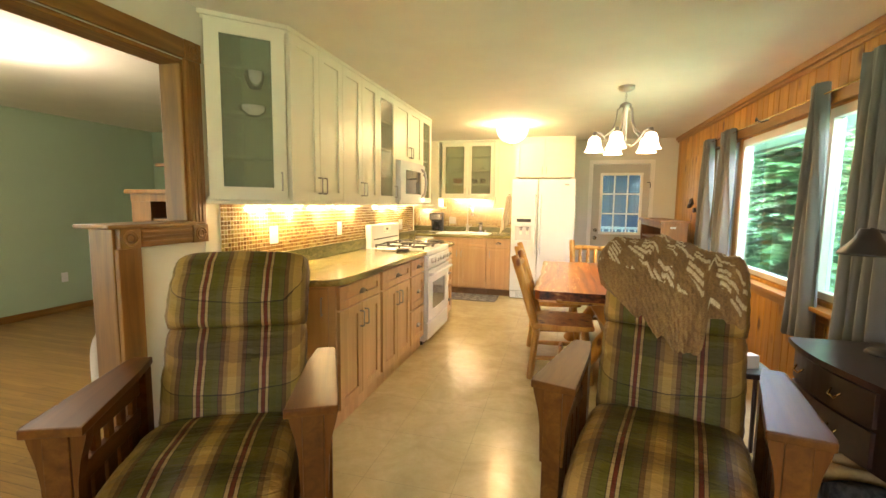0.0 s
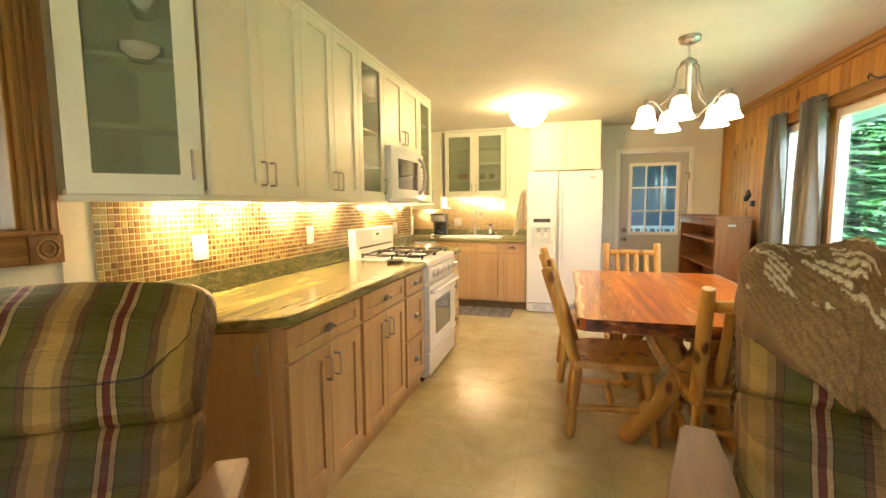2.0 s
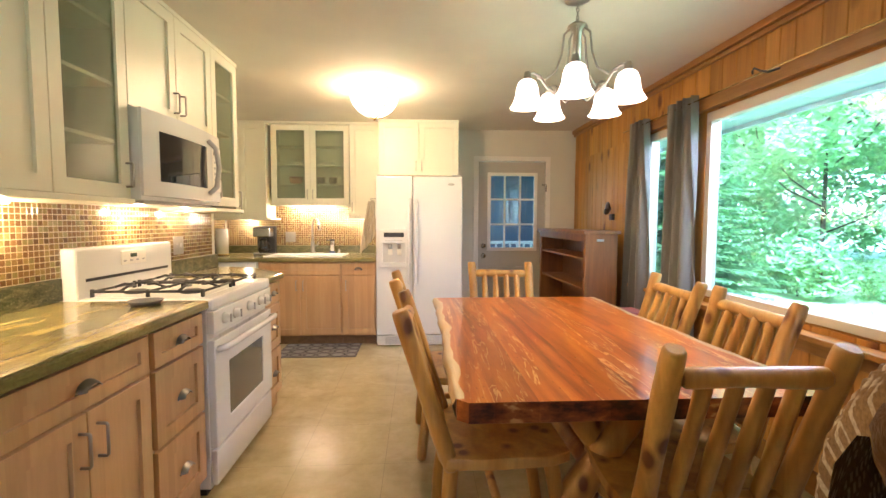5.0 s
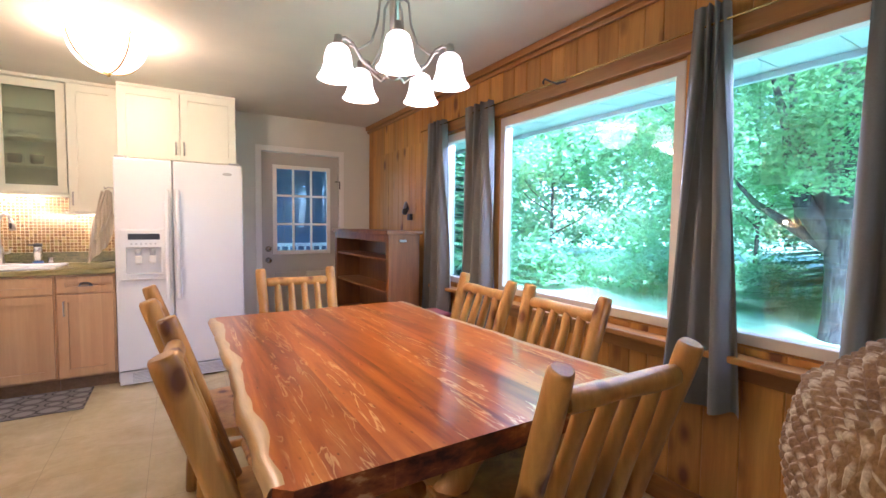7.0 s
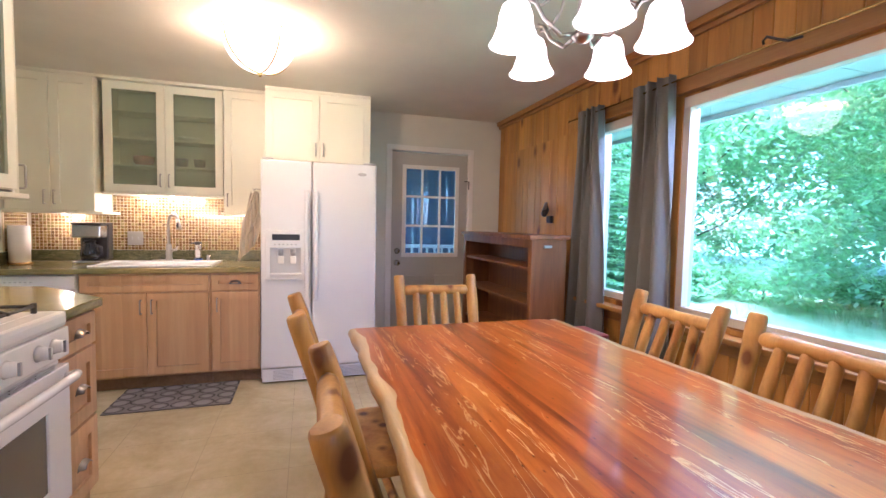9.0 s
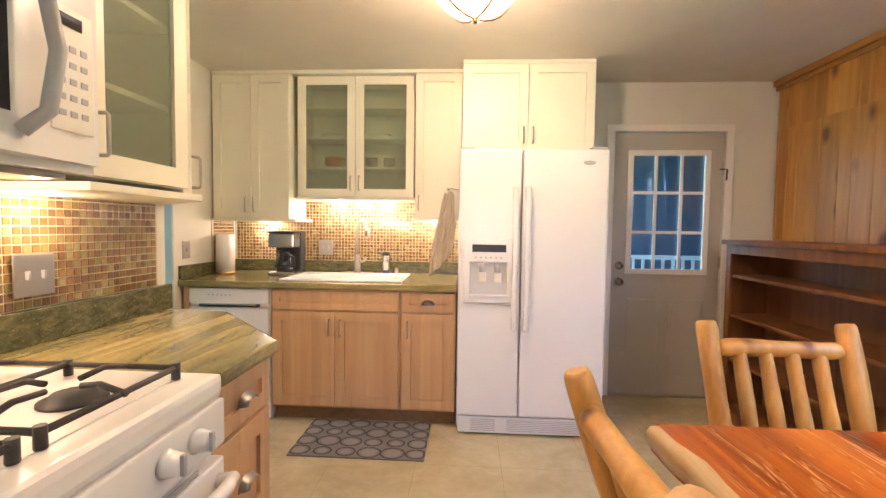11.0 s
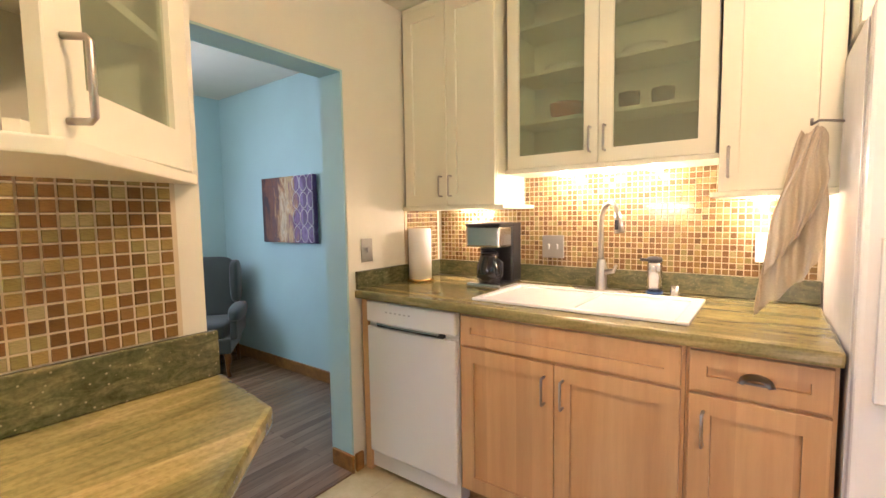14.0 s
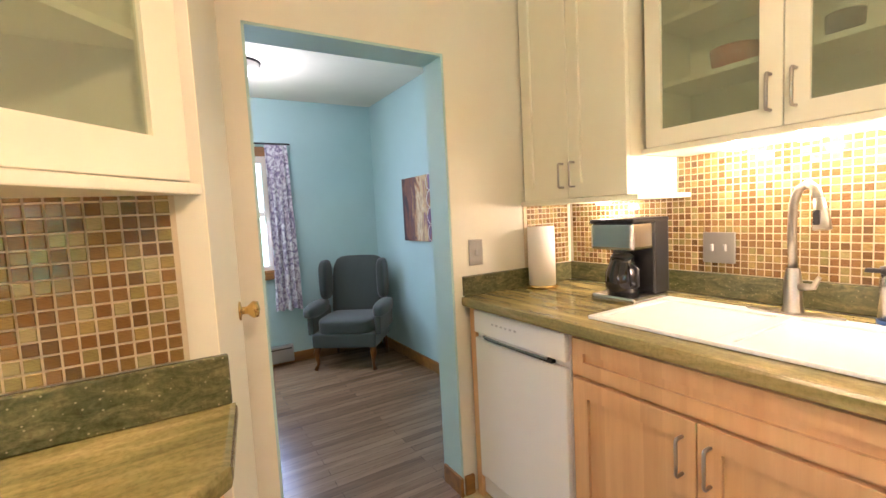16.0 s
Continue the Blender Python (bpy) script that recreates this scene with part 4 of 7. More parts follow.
upper_cabinet("cream two-door wall cabinet over the coffee maker", (-2.485, 6.74, 1.315), 0, 0.56, 0.30, CTOP - 1.315, 2)
upper_cabinet("cream wall cabinet with two reeded glass doors above the sink", (-1.885, 6.79, 1.475), 0, 0.845, 0.25, CTOP - 1.475, 2, True)
upper_cabinet("narrow cream wall cabinet with one plain door beside the refrigerator", (-1.03, 6.745, 1.335), 0, 0.325, 0.295, CTOP - 1.335, 1, False, "left")
upper_cabinet("wide cream cabinet with two plain doors above the refrigerator", (-0.70, 6.58, 1.77), 0, 0.85, 0.46, CTOP - 1.77, 2)
for lo, hi in (((-2.49, 6.70, 1.295), (-1.87, 7.039, 1.314)), ((-1.895, 6.76, 1.455), (-1.03, 7.039, 1.474)), ((-1.05, 6.71, 1.315), (-0.71, 7.039, 1.334))):
    block("light_rail", lo, hi, M_CAB, bevel=0.003, kind="structure")
block("cabinet_scribe", (-2.49, 6.73, CTOP + 0.001), (-0.70, 7.039, H - 0.001), M_CAB, kind="structure")
block("cabinet_scribe", (-0.699, 6.57, CTOP + 0.001), (0.15, 7.039, H - 0.001), M_CAB, kind="structure")


def base_cabinet(label, at, rz, w, d, h, fronts, toe=0.1, group="maple base cabinets"):
    """fronts: x0, x1, z0, z1, kind of pull, pull x."""
    c = thing("base_cabinet", at, label, "kitchen cabinet", group, rz)
    part("body", quad_box(bmesh.new(), (0.001, 0, toe), (w - 0.001, d, h)), M_MAPLE, c)
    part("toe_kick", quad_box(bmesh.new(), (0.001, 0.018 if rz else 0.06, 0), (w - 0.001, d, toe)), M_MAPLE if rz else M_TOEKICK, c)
    for x0, x1, z0, z1, pull, px in fronts:
        fr = shaker(c, "drawer" if pull == "cup" or pull == "none" else "door", x0, x1, z0, z1, M_MAPLE, 0.045 if z1 - z0 < 0.2 else 0.058)
        if pull == "cup":
            cup_pull(fr, (x0 + x1) / 2, (z0 + z1) / 2)
        elif pull == "bar":
            bar_pull(fr, px, z1 - 0.10)
    return c


BX, BH = -1.26, 0.885


def two_door(w):
    return ((0.02, w - 0.02, 0.735, 0.872, "cup", 0), (0.02, w / 2, 0.115, 0.725, "bar", w / 2 - 0.035), (w / 2, w - 0.02, 0.115, 0.725, "bar", w / 2 + 0.035))


BD = 1.86 - 1.26
base_cabinet("natural maple base cabinet with one drawer over two doors", (BX, 2.19, 0), 90, 0.64, BD, BH, two_door(0.64))
base_cabinet("natural maple base cabinet with one drawer over two doors", (BX, 2.83, 0), 90, 0.64, BD, BH, two_door(0.64))
base_cabinet("narrow maple base cabinet with three drawers beside the range", (BX, 3.47, 0), 90, 0.38, BD, BH, ((0.01, 0.37, 0.735, 0.872, "cup", 0), (0.01, 0.37, 0.43, 0.725, "cup", 0), (0.01, 0.37, 0.115, 0.42, "cup", 0)))
base_cabinet("narrow maple base cabinet with three drawers beyond the range", (BX, 4.63, 0), 90, 0.31, BD, BH, ((0.01, 0.30, 0.735, 0.872, "cup", 0), (0.01, 0.30, 0.43, 0.725, "cup", 0), (0.01, 0.30, 0.115, 0.42, "cup", 0)))


def end_base(label, a, b, poly, side):
    (ax, ay), (bx, by) = a, b
    length, rz = math.hypot(bx - ax, by - ay), math.degrees(math.atan2(by - ay, bx - ax))
    c = thing("base_cabinet", (ax, ay, 0), label, "kitchen cabinet", "maple base cabinets", rz)
    inv = pose(ax, ay, 0, 0, 0, rz).inverted()
    loc = [tuple((inv @ Vector((x, y, 0)))[:2]) for x, y in poly]
    part("body", prism(bmesh.new(), loc, 0.1, BH), M_MAPLE, c)
    part("toe_kick", prism(bmesh.new(), [(x * 0.97 + 0.008, y * 0.95 + 0.018) for x, y in loc], 0, 0.1), M_MAPLE, c)
    d = shaker(c, "door", 0.03, length - 0.035, 0.115, 0.872, M_MAPLE)
    bar_pull(d, length - 0.07 if side == "right" else 0.07, 0.77)


end_base("maple end cabinet with one slanting door at the counter end", (-1.858, 1.975), (-1.26, 2.19), ((-1.858, 1.975), (-1.26, 2.189), (-1.858, 2.189)), "right")
end_base("maple end cabinet with one slanting door beside the passage", (-1.26, 4.941), (-1.858, 5.33), ((-1.26, 4.941), (-1.858, 5.33), (-1.858, 4.941)), "left")


def worktop(name, outline, z0, z1, label, strip):
    """Laminate top with its upstand; local to the outline's first corner."""
    ox, oy = outline[0]
    t = thing(name, (ox, oy, z0), label, "countertop")
    part("top", prism(bmesh.new(), [(x - ox, y - oy) for x, y in outline], 0, z1 - z0, 0.012), M_COUNTER, t)
    y0, y1 = strip
    part("upstand", quad_box(bmesh.new(), (0.001, y0 - oy, z1 - z0 + 0.001), (0.02, y1 - oy, z1 - z0 + 0.10), 0.004), M_UPSTAND, t)
    return t


worktop("countertop", ((-1.86, 1.94), (-1.655, 2.0), (-1.27, 2.15), (-1.225, 2.19), (-1.215, 2.25), (-1.215, 3.855), (-1.86, 3.855)), 0.886, 0.925, "green-brown marbled laminate countertop with clipped end", (1.95, 3.855))
worktop("countertop", ((-1.86, 4.628), (-1.21, 4.628), (-1.21, 4.93), (-1.60, 5.335), (-1.86, 5.37)), 0.886, 0.925, "green-brown marbled laminate countertop with slanting end beside the range", (4.628, 5.36))

# crockery behind the glass doors
for n, x, y, z, r, col, lab in (("bowl", -1.66, 6.93, 1.70, 0.075, (0.45, 0.10, 0.04), "orange-red bowl on a shelf behind reeded glass"), ("mug", -1.38, 6.93, 1.70, 0.045, (0.06, 0.05, 0.05), "dark mug on a shelf behind reeded glass"), ("mug", -1.25, 6.94, 1.70, 0.045, (0.10, 0.09, 0.08), "dark mug on a shelf behind reeded glass"), ("plate_stack", -1.32, 6.93, 1.915, 0.09, (0.75, 0.74, 0.70), "stack of white plates behind reeded glass"), ("plate_stack", -1.68, 6.93, 1.915, 0.08, (0.7, 0.69, 0.62), "stack of white plates behind reeded glass"), ("mug", -1.69, 2.10, 2.01, 0.05, (0.36, 0.37, 0.32), "pale mug behind the reeded glass door"), ("plate_stack", -1.70, 2.09, 1.86, 0.07, (0.42, 0.41, 0.34), "grey plates behind the reeded glass door")):
    q = thing(n, (x, y, z - 0.013), lab, "crockery")
    hh = 0.09 if n != "plate_stack" else 0.05
    part("wall", lathe(bmesh.new(), ((0.0, 0.0), (r * 0.6, 0.0), (r * 0.95, hh * 0.5), (r, hh), (r * 0.93, hh), (r * 0.85, hh * 0.5), (0.0, hh * 0.2)), seg=20), paint("crockery_glaze", col, 0.2, 0.03, 0.0), q)

for x, y, z in [(-1.77, y, 1.352) for y in (2.32, 2.62, 3.05, 3.5, 4.76)] + [(-1.66, 6.93, 1.455), (-1.46, 6.93, 1.455), (-1.27, 6.93, 1.455), (-2.2, 6.93, 1.295), (-0.9, 6.93, 1.315)]:
    pk = thing("puck_light", (x, y, z), "small lit round white light fixed under the wall cabinets", "under-cabinet light", "lights under the cabinets")
    part("housing", lathe(bmesh.new(), ((0.0, 0.0), (0.034, 0.0), (0.034, -0.010), (0.028, -0.013), (0.026, -0.010), (0.0, -0.010)), seg=20), M_TRIM, pk).visible_shadow = False
    part("lens", lathe(bmesh.new(), ((0.0, -0.0125), (0.025, -0.0125), (0.026, -0.0105)), seg=20), M_PUCK, pk, "glowing glass lens").visible_shadow = False

# sink run
SF = 6.385
dwm = thing("dishwasher", (-2.44, SF, 0), "white built-in dishwasher with long black handle recess under the counter", "dishwasher")
part("body", quad_box(bmesh.new(), (0.0, 0.0, 0.02), (0.53, 0.58, 0.865)), M_WHITE, dwm)
part("door", quad_box(bmesh.new(), (0.004, -0.022, 0.11), (0.526, 0.0, 0.74), 0.006), M_WHITE, dwm)
part("control_panel", quad_box(bmesh.new(), (0.004, -0.026, 0.762), (0.526, 0.0, 0.862), 0.008), M_WHITE, dwm)
part("handle_recess", quad_box(bmesh.new(), (0.07, -0.0225, 0.742), (0.46, 0.0, 0.761)), M_BLACK, dwm)
part("handle", prism(bmesh.new(), [(0.08 + 0.37 * k / 12, -0.036 - 0.008 * math.sin(math.pi * k / 12)) for k in range(13)] + [(0.45, -0.022), (0.08, -0.022)], 0.756, 0.764), M_STEEL, dwm, "thin silver handle")
for k in range(6):
    part("button", quad_box(bmesh.new(), (0.13 + 0.028 * k, -0.0275, 0.815), (0.142 + 0.028 * k, -0.025, 0.822)), M_GREYPLASTIC, dwm)
part("toe_panel", quad_box(bmesh.new(), (0.004, 0.03, 0.0), (0.526, 0.06, 0.10)), M_GREYPLASTIC, dwm)
block("dishwasher_side_panel", (-2.478, SF - 0.015, 0.0), (-2.443, 7.02, 0.868), M_MAPLE, kind="structure")
base_cabinet("wide maple sink cabinet with false drawer front over two doors", (-1.905, SF, 0), 0, 0.835, 0.63, 0.868, ((0.015, 0.825, 0.735, 0.858, "none", 0), (0.015, 0.42, 0.115, 0.725, "bar", 0.385), (0.42, 0.825, 0.115, 0.725, "bar", 0.455)))
base_cabinet("narrow maple base cabinet with drawer over door by the refrigerator", (-1.07, SF, 0), 0, 0.35, 0.63, 0.868, ((0.01, 0.34, 0.735, 0.858, "cup", 0), (0.01, 0.34, 0.115, 0.725, "bar", 0.05)))
sc = thing("countertop", (-2.499, 6.34, 0.869), "green-brown marbled laminate countertop around the white sink", "countertop")
part("top", quad_box(bmesh.new(), (0, 0, 0), (1.784, 0.68, 0.041), 0.01), M_COUNTERX, sc)
part("upstand", quad_box(bmesh.new(), (0, 0.01, 0.042), (0.019, 0.679, 0.131), 0.004), M_UPSTAND, sc)
part("upstand", quad_box(bmesh.new(), (0, 0.68, 0.042), (1.784, 0.699, 0.131), 0.004), M_UPSTAND, sc)

sk = thing("sink", (-1.47, 6.68, 0.911), "white enamel double-bowl drop-in sink with wide rim", "sink")
bm = bmesh.new()
for lo, hi in (((-0.40, -0.255, 0), (-0.37, 0.20, 0.012)), ((0.36, -0.255, 0), (0.40, 0.20, 0.012)), ((-0.37, -0.255, 0), (0.36, -0.22, 0.012)), ((-0.37, 0.14, 0), (0.36, 0.20, 0.012)), ((-0.02, -0.22, 0), (0.02, 0.14, 0.010))):
    quad_box(bm, lo, hi, 0.004)
part("rim", bm, M_WHITE, sk)
for x0, x1 in ((-0.37, -0.02), (0.02, 0.36)):
    part("bowl", quad_box(bmesh.new(), (x0, -0.22, 0.0), (x1, 0.14, 0.003)), M_WHITE, sk)
fc = thing("faucet", (-1.47, 6.865, 0.923), "brushed nickel gooseneck pull-down faucet behind the sink", "faucet")
part("base", lathe(bmesh.new(), ((0.0, 0.0), (0.028, 0.0), (0.028, 0.012), (0.024, 0.02), (0.022, 0.11), (0.016, 0.14)), seg=20), M_NICKEL, fc)
part("neck", tube(bmesh.new(), [(0, 0, 0.12), (-0.004, 0, 0.25), (0.0, -0.005, 0.33), (0.02, -0.02, 0.375), (0.05, -0.045, 0.388), (0.075, -0.07, 0.372), (0.088, -0.085, 0.34)], 0.0115, 14), M_NICKEL, fc)
part("spray_head", tube(bmesh.new(), [(0.087, -0.084, 0.345), (0.095, -0.092, 0.30), (0.10, -0.098, 0.262)], [0.013, 0.017, 0.021], 14), M_NICKEL, fc)
part("spray_button", quad_box(bmesh.new(), (0.085, -0.118, 0.275), (0.10, -0.108, 0.315), 0.003), M_BLACK, fc)
part("lever", tube(bmesh.new(), [(0.02, -0.005, 0.085), (0.055, -0.015, 0.09), (0.07, -0.02, 0.12)], [0.012, 0.009, 0.006], 10), M_NICKEL, fc)
part("escutcheon", prism(bmesh.new(), [(0.125 * math.cos(a), 0.03 * math.sin(a)) for a in [2 * math.pi * k / 24 for k in range(24)]], -0.0005, 0.006), M_NICKEL, fc)
sp = thing("soap_dispenser", (-1.26, 6.90, 0.923), "round steel soap dispenser with black pump top and blue base", "soap dispenser")
part("body", lathe(bmesh.new(), ((0.0, 0.012), (0.031, 0.012), (0.029, 0.12), (0.026, 0.135), (0, 0.135))), M_STEEL, sp)
part("base", lathe(bmesh.new(), ((0.0, 0.0), (0.033, 0.0), (0.033, 0.012), (0, 0.012))), M_SKYBLUEPLASTIC, sp)
part("pump", lathe(bmesh.new(), ((0.0, 0.16), (0.028, 0.155), (0.03, 0.14), (0.026, 0.134), (0, 0.134))), M_BLACK, sp)
part("spout", quad_box(bmesh.new(), (-0.055, -0.02, 0.138), (-0.02, 0.0, 0.15), 0.003), M_BLACK, sp)
scr = thing("sink_sprayer_cap", (-1.18, 6.885, 0.923), "small chrome air gap cap beside the soap dispenser", "sink fitting")
part("cap", lathe(bmesh.new(), ((0.0, 0.045), (0.016, 0.043), (0.018, 0.0), (0, 0))), M_STEEL, scr)

cm = thing("coffee_maker", (-1.97, 6.80, 0.911), "black and steel drip coffee maker with glass carafe", "coffee maker")
part("base", quad_box(bmesh.new(), (-0.095, -0.125, 0.0), (0.095, 0.09, 0.028), 0.01), M_STEEL, cm)
part("column", quad_box(bmesh.new(), (-0.09, 0.0, 0.028), (0.098, 0.09, 0.308), 0.01), M_BLACK, cm)
part("brew_head", quad_box(bmesh.new(), (-0.093, -0.125, 0.20), (0.093, 0.0, 0.298), 0.012), M_STEEL, cm)
part("lid", quad_box(bmesh.new(), (-0.095, -0.127, 0.299), (0.098, 0.09, 0.316), 0.006), M_BLACK, cm)
cf = part("carafe", lathe(bmesh.new(), ((0.0, 0.0), (0.055, 0.0), (0.064, 0.03), (0.062, 0.08), (0.045, 0.12), (0.042, 0.14), (0, 0.14))), M_GLASSDARK, cm, "dark glass carafe", at=(0, -0.06, 0.03))
part("carafe_handle", tube(bmesh.new(), [(0.055, -0.02, 0.11), (0.085, -0.03, 0.10), (0.085, -0.03, 0.04), (0.058, -0.02, 0.03)], 0.008, 8), M_BLACK, cf)
part("carafe_lid", lathe(bmesh.new(), ((0.0, 0.155), (0.03, 0.152), (0.043, 0.141), (0.0, 0.14))), M_BLACK, cf)
pt = thing("paper_towel_roll", (-2.415, 6.75, 0.911), "white paper towel roll on a wooden stand", "paper towel")
part("stand", lathe(bmesh.new(), ((0.0, 0.0), (0.075, 0.0), (0.075, 0.012), (0.0, 0.012))), M_BRASS, pt)
part("roll", lathe(bmesh.new(), ((0.018, 0.013), (0.062, 0.013), (0.063, 0.15), (0.062, 0.285), (0.018, 0.285))), M_PAPER, pt)


def wall_plate(at, rz, label, toggles=1, w=0.075, mat=None):
    p = thing("switch_plate", at, label, "switch or outlet", rz=rz)
    part("plate", quad_box(bmesh.new(), (-w / 2, -0.006, -0.058), (w / 2, 0, 0.058), 0.003), mat or M_PLATE, p)
    for k in range(toggles):
        x = (k - (toggles - 1) / 2) * 0.045
        part("toggle", quad_box(bmesh.new(), (x - 0.005, -0.014, -0.012), (x + 0.005, -0.005, 0.012), 0.002), M_GREYPLASTIC if mat is None else M_WHITE, p)
    return p


TZ = 1.15
wall_plate((-1.846, 2.44, 1.15), 90, "white double outlet plate on the mosaic tiles", 2, 0.085, M_WHITE)
wall_plate((-1.846, 3.33, 1.15), 90, "white switch plate on the mosaic tiles", 1, 0.075, M_WHITE)
wall_plate((-1.846, 4.80, 1.12), 90, "steel double switch plate on the mosaic tiles", 2, 0.115)
wall_plate((-2.499, 6.43, 1.10), 90, "steel single switch plate on the cream wall", 1)
wall_plate((-1.76, 7.026, 1.10), 0, "steel double switch plate on the mosaic tiles", 2, 0.115)
wall_plate((-0.88, 7.026, 1.12), 0, "white outlet plate on the mosaic tiles", 1, 0.08, M_WHITE)
wall_plate((-5.849, 3.83, 0.42), 90, "white outlet plate low on the green wall", 1, 0.075, M_WHITE)

# ---- range ----
rg = thing("gas_range", (-1.235, 3.862, 0), "white gas range with black grates and glass oven window", "range", rz=90)
RW = 0.76
part("body", quad_box(bmesh.new(), (0.0, 0.0, 0.04), (RW, 0.62, 0.89), 0.004), M_WHITE, rg)
part("side_gap", quad_box(bmesh.new(), (0.02, 0.03, 0.0), (RW - 0.02, 0.58, 0.04)), M_BLACK, rg)
ckt = part("cooktop", quad_box(bmesh.new(), (-0.002, -0.03, 0.872), (RW + 0.002, 0.56, 0.928), 0.016), M_WHITE, rg)
part("cooktop_well", quad_box(bmesh.new(), (0.05, 0.04, 0.9285), (RW - 0.05, 0.53, 0.9305)), M_WHITE, rg)
part("control_panel", quad_box(bmesh.new(), (0.0, -0.034, 0.765), (RW, 0.0, 0.871), 0.006), M_WHITE, rg)
for k, x in enumerate((0.10, 0.22, 0.40, 0.56, 0.65)):
    kb = part("knob", lathe(bmesh.new(), ((0.0, 0.030), (0.020, 0.030), (0.024, 0.008), (0.027, 0.0), (0.0, 0.0)), seg=20), M_WHITE, rg, at=(x, -0.036, 0.822), rx=90)
    part("knob_grip", quad_box(bmesh.new(), (-0.005, -0.02, 0.029), (0.005, 0.02, 0.038), 0.002), M_GREYPLASTIC, kb)
for x0, x1 in ((0.06, 0.20), (0.25, 0.38), (0.42, 0.52), (0.55, 0.66)):
    for z in (0.742, 0.75):
        part("vent_slot", quad_box(bmesh.new(), (x0, -0.0345, z), (x1, -0.03, z + 0.004)), M_GREYPLASTIC, rg)
od = part("oven_door", ring_frame(bmesh.new(), (0.004, 0.235, RW - 0.004, 0.735), (0.15, 0.33, RW - 0.15, 0.60), -0.034, -0.001, 0.004), M_WHITE, rg)
part("oven_window", quad_box(bmesh.new(), (0.148, -0.028, 0.328), (RW - 0.148, -0.01, 0.602)), M_OVENGLASS, od, "grey tinted oven glass")
part("oven_handle", tube(bmesh.new(), [(0.03, -0.034, 0.69), (0.035, -0.07, 0.70), (0.08, -0.082, 0.705), (RW / 2, -0.088, 0.708), (RW - 0.08, -0.082, 0.705), (RW - 0.035, -0.07, 0.70), (RW - 0.03, -0.034, 0.69)], 0.016, 12), M_WHITE, od, "thick white bowed handle")
part("drawer", quad_box(bmesh.new(), (0.004, -0.03, 0.055), (RW - 0.004, -0.001, 0.222), 0.01), M_WHITE, rg)
bgd = part("backguard", quad_box(bmesh.new(), (0.0, 0.555, 0.89), (RW, 0.62, 1.155), 0.014), M_WHITE, rg)
part("clock_panel", quad_box(bmesh.new(), (0.30, 0.551, 1.055), (0.50, 0.556, 1.125), 0.002), M_TRIM, bgd)
part("clock_display", quad_box(bmesh.new(), (0.37, 0.549, 1.09), (0.42, 0.552, 1.11)), M_DISPLAY, bgd)
part("vent_gap", quad_box(bmesh.new(), (0.06, 0.552, 1.0), (RW - 0.05, 0.556, 1.014)), M_BLACK, bgd)
for k in range(4):
    part("button", quad_box(bmesh.new(), (0.315 + 0.05 * k, 0.549, 1.07), (0.335 + 0.05 * k, 0.552, 1.078)), M_GREYPLASTIC, bgd)
for bx, by in ((0.19, 0.15), (0.19, 0.41), (0.57, 0.15), (0.57, 0.41)):
    bu = part("burner", lathe(bmesh.new(), ((0.0, 0.018), (0.035, 0.016), (0.04, 0.006), (0.055, 0.004), (0.055, 0.0)), seg=20), M_IRON, rg, at=(bx, by, 0.931))
for gx in (0.06, 0.40):
    bm = bmesh.new()
    w = 0.30
    for a, b in (((gx, 0.04), (gx + w, 0.04)), ((gx, 0.53), (gx + w, 0.53)), ((gx, 0.04), (gx, 0.53)), ((gx + w, 0.04), (gx + w, 0.53)), ((gx, 0.285), (gx + w, 0.285))):
        tube(bm, [(a[0], a[1], 0.955), (b[0], b[1], 0.955)], 0.0065, 6)
    for cy in (0.15, 0.41):
        for s in (-1, 1):
            tube(bm, [(gx + w / 2 + s * w / 2, cy, 0.955), (gx + w / 2 + s * 0.09, cy, 0.972), (gx + w / 2 + s * 0.035, cy, 0.968)], 0.0062, 6)
            tube(bm, [(gx + w / 2, cy + s * 0.122, 0.955), (gx + w / 2, cy + s * 0.07, 0.972), (gx + w / 2, cy + s * 0.035, 0.968)], 0.0062, 6)
    for fx in (gx, gx + w):
        for fy in (0.04, 0.285, 0.53):
            tube(bm, [(fx, fy, 0.93), (fx, fy, 0.966)], 0.009, 8)
    part("grate", bm, M_IRON, rg)
tv = thing("spoon_rest", (-1.42, 3.74, 0.926), "small dark metal spoon rest on the counter", "spoon rest")
part("dish", lathe(bmesh.new(), ((0.0, 0.006), (0.045, 0.008), (0.062, 0.022), (0.066, 0.022), (0.05, 0.0), (0, 0)), seg=20), M_IRON, tv)

# ---- microwave ----
mw = thing("microwave", (-1.50, 3.87, 1.372), "white over-the-range microwave with dark window and bowed handle", "microwave", rz=90)
MWW, MH = 0.75, 0.405
part("body", quad_box(bmesh.new(), (0, 0, 0), (MWW, 0.355, MH), 0.004), M_WHITE, mw)
bm = bmesh.new()
n = 14
front = [(0.0 + MWW * k / n, -0.012 - 0.03 * math.sin(math.pi * k / n)) for k in range(n + 1)]
prism(bm, front + [(MWW, 0.0), (0.0, 0.0)], 0.02, MH)
mdr = part("door", bm, M_WHITE, mw)
sub = [p for p in front if 0.07 < p[0] < 0.56]
part("door_window", prism(bmesh.new(), [(x, y - 0.002) for x, y in sub] + [(sub[-1][0], sub[-1][1] + 0.01), (sub[0][0], sub[0][1] + 0.01)], 0.09, 0.32), M_GLASSDARK, mdr, "dark tinted glass window")
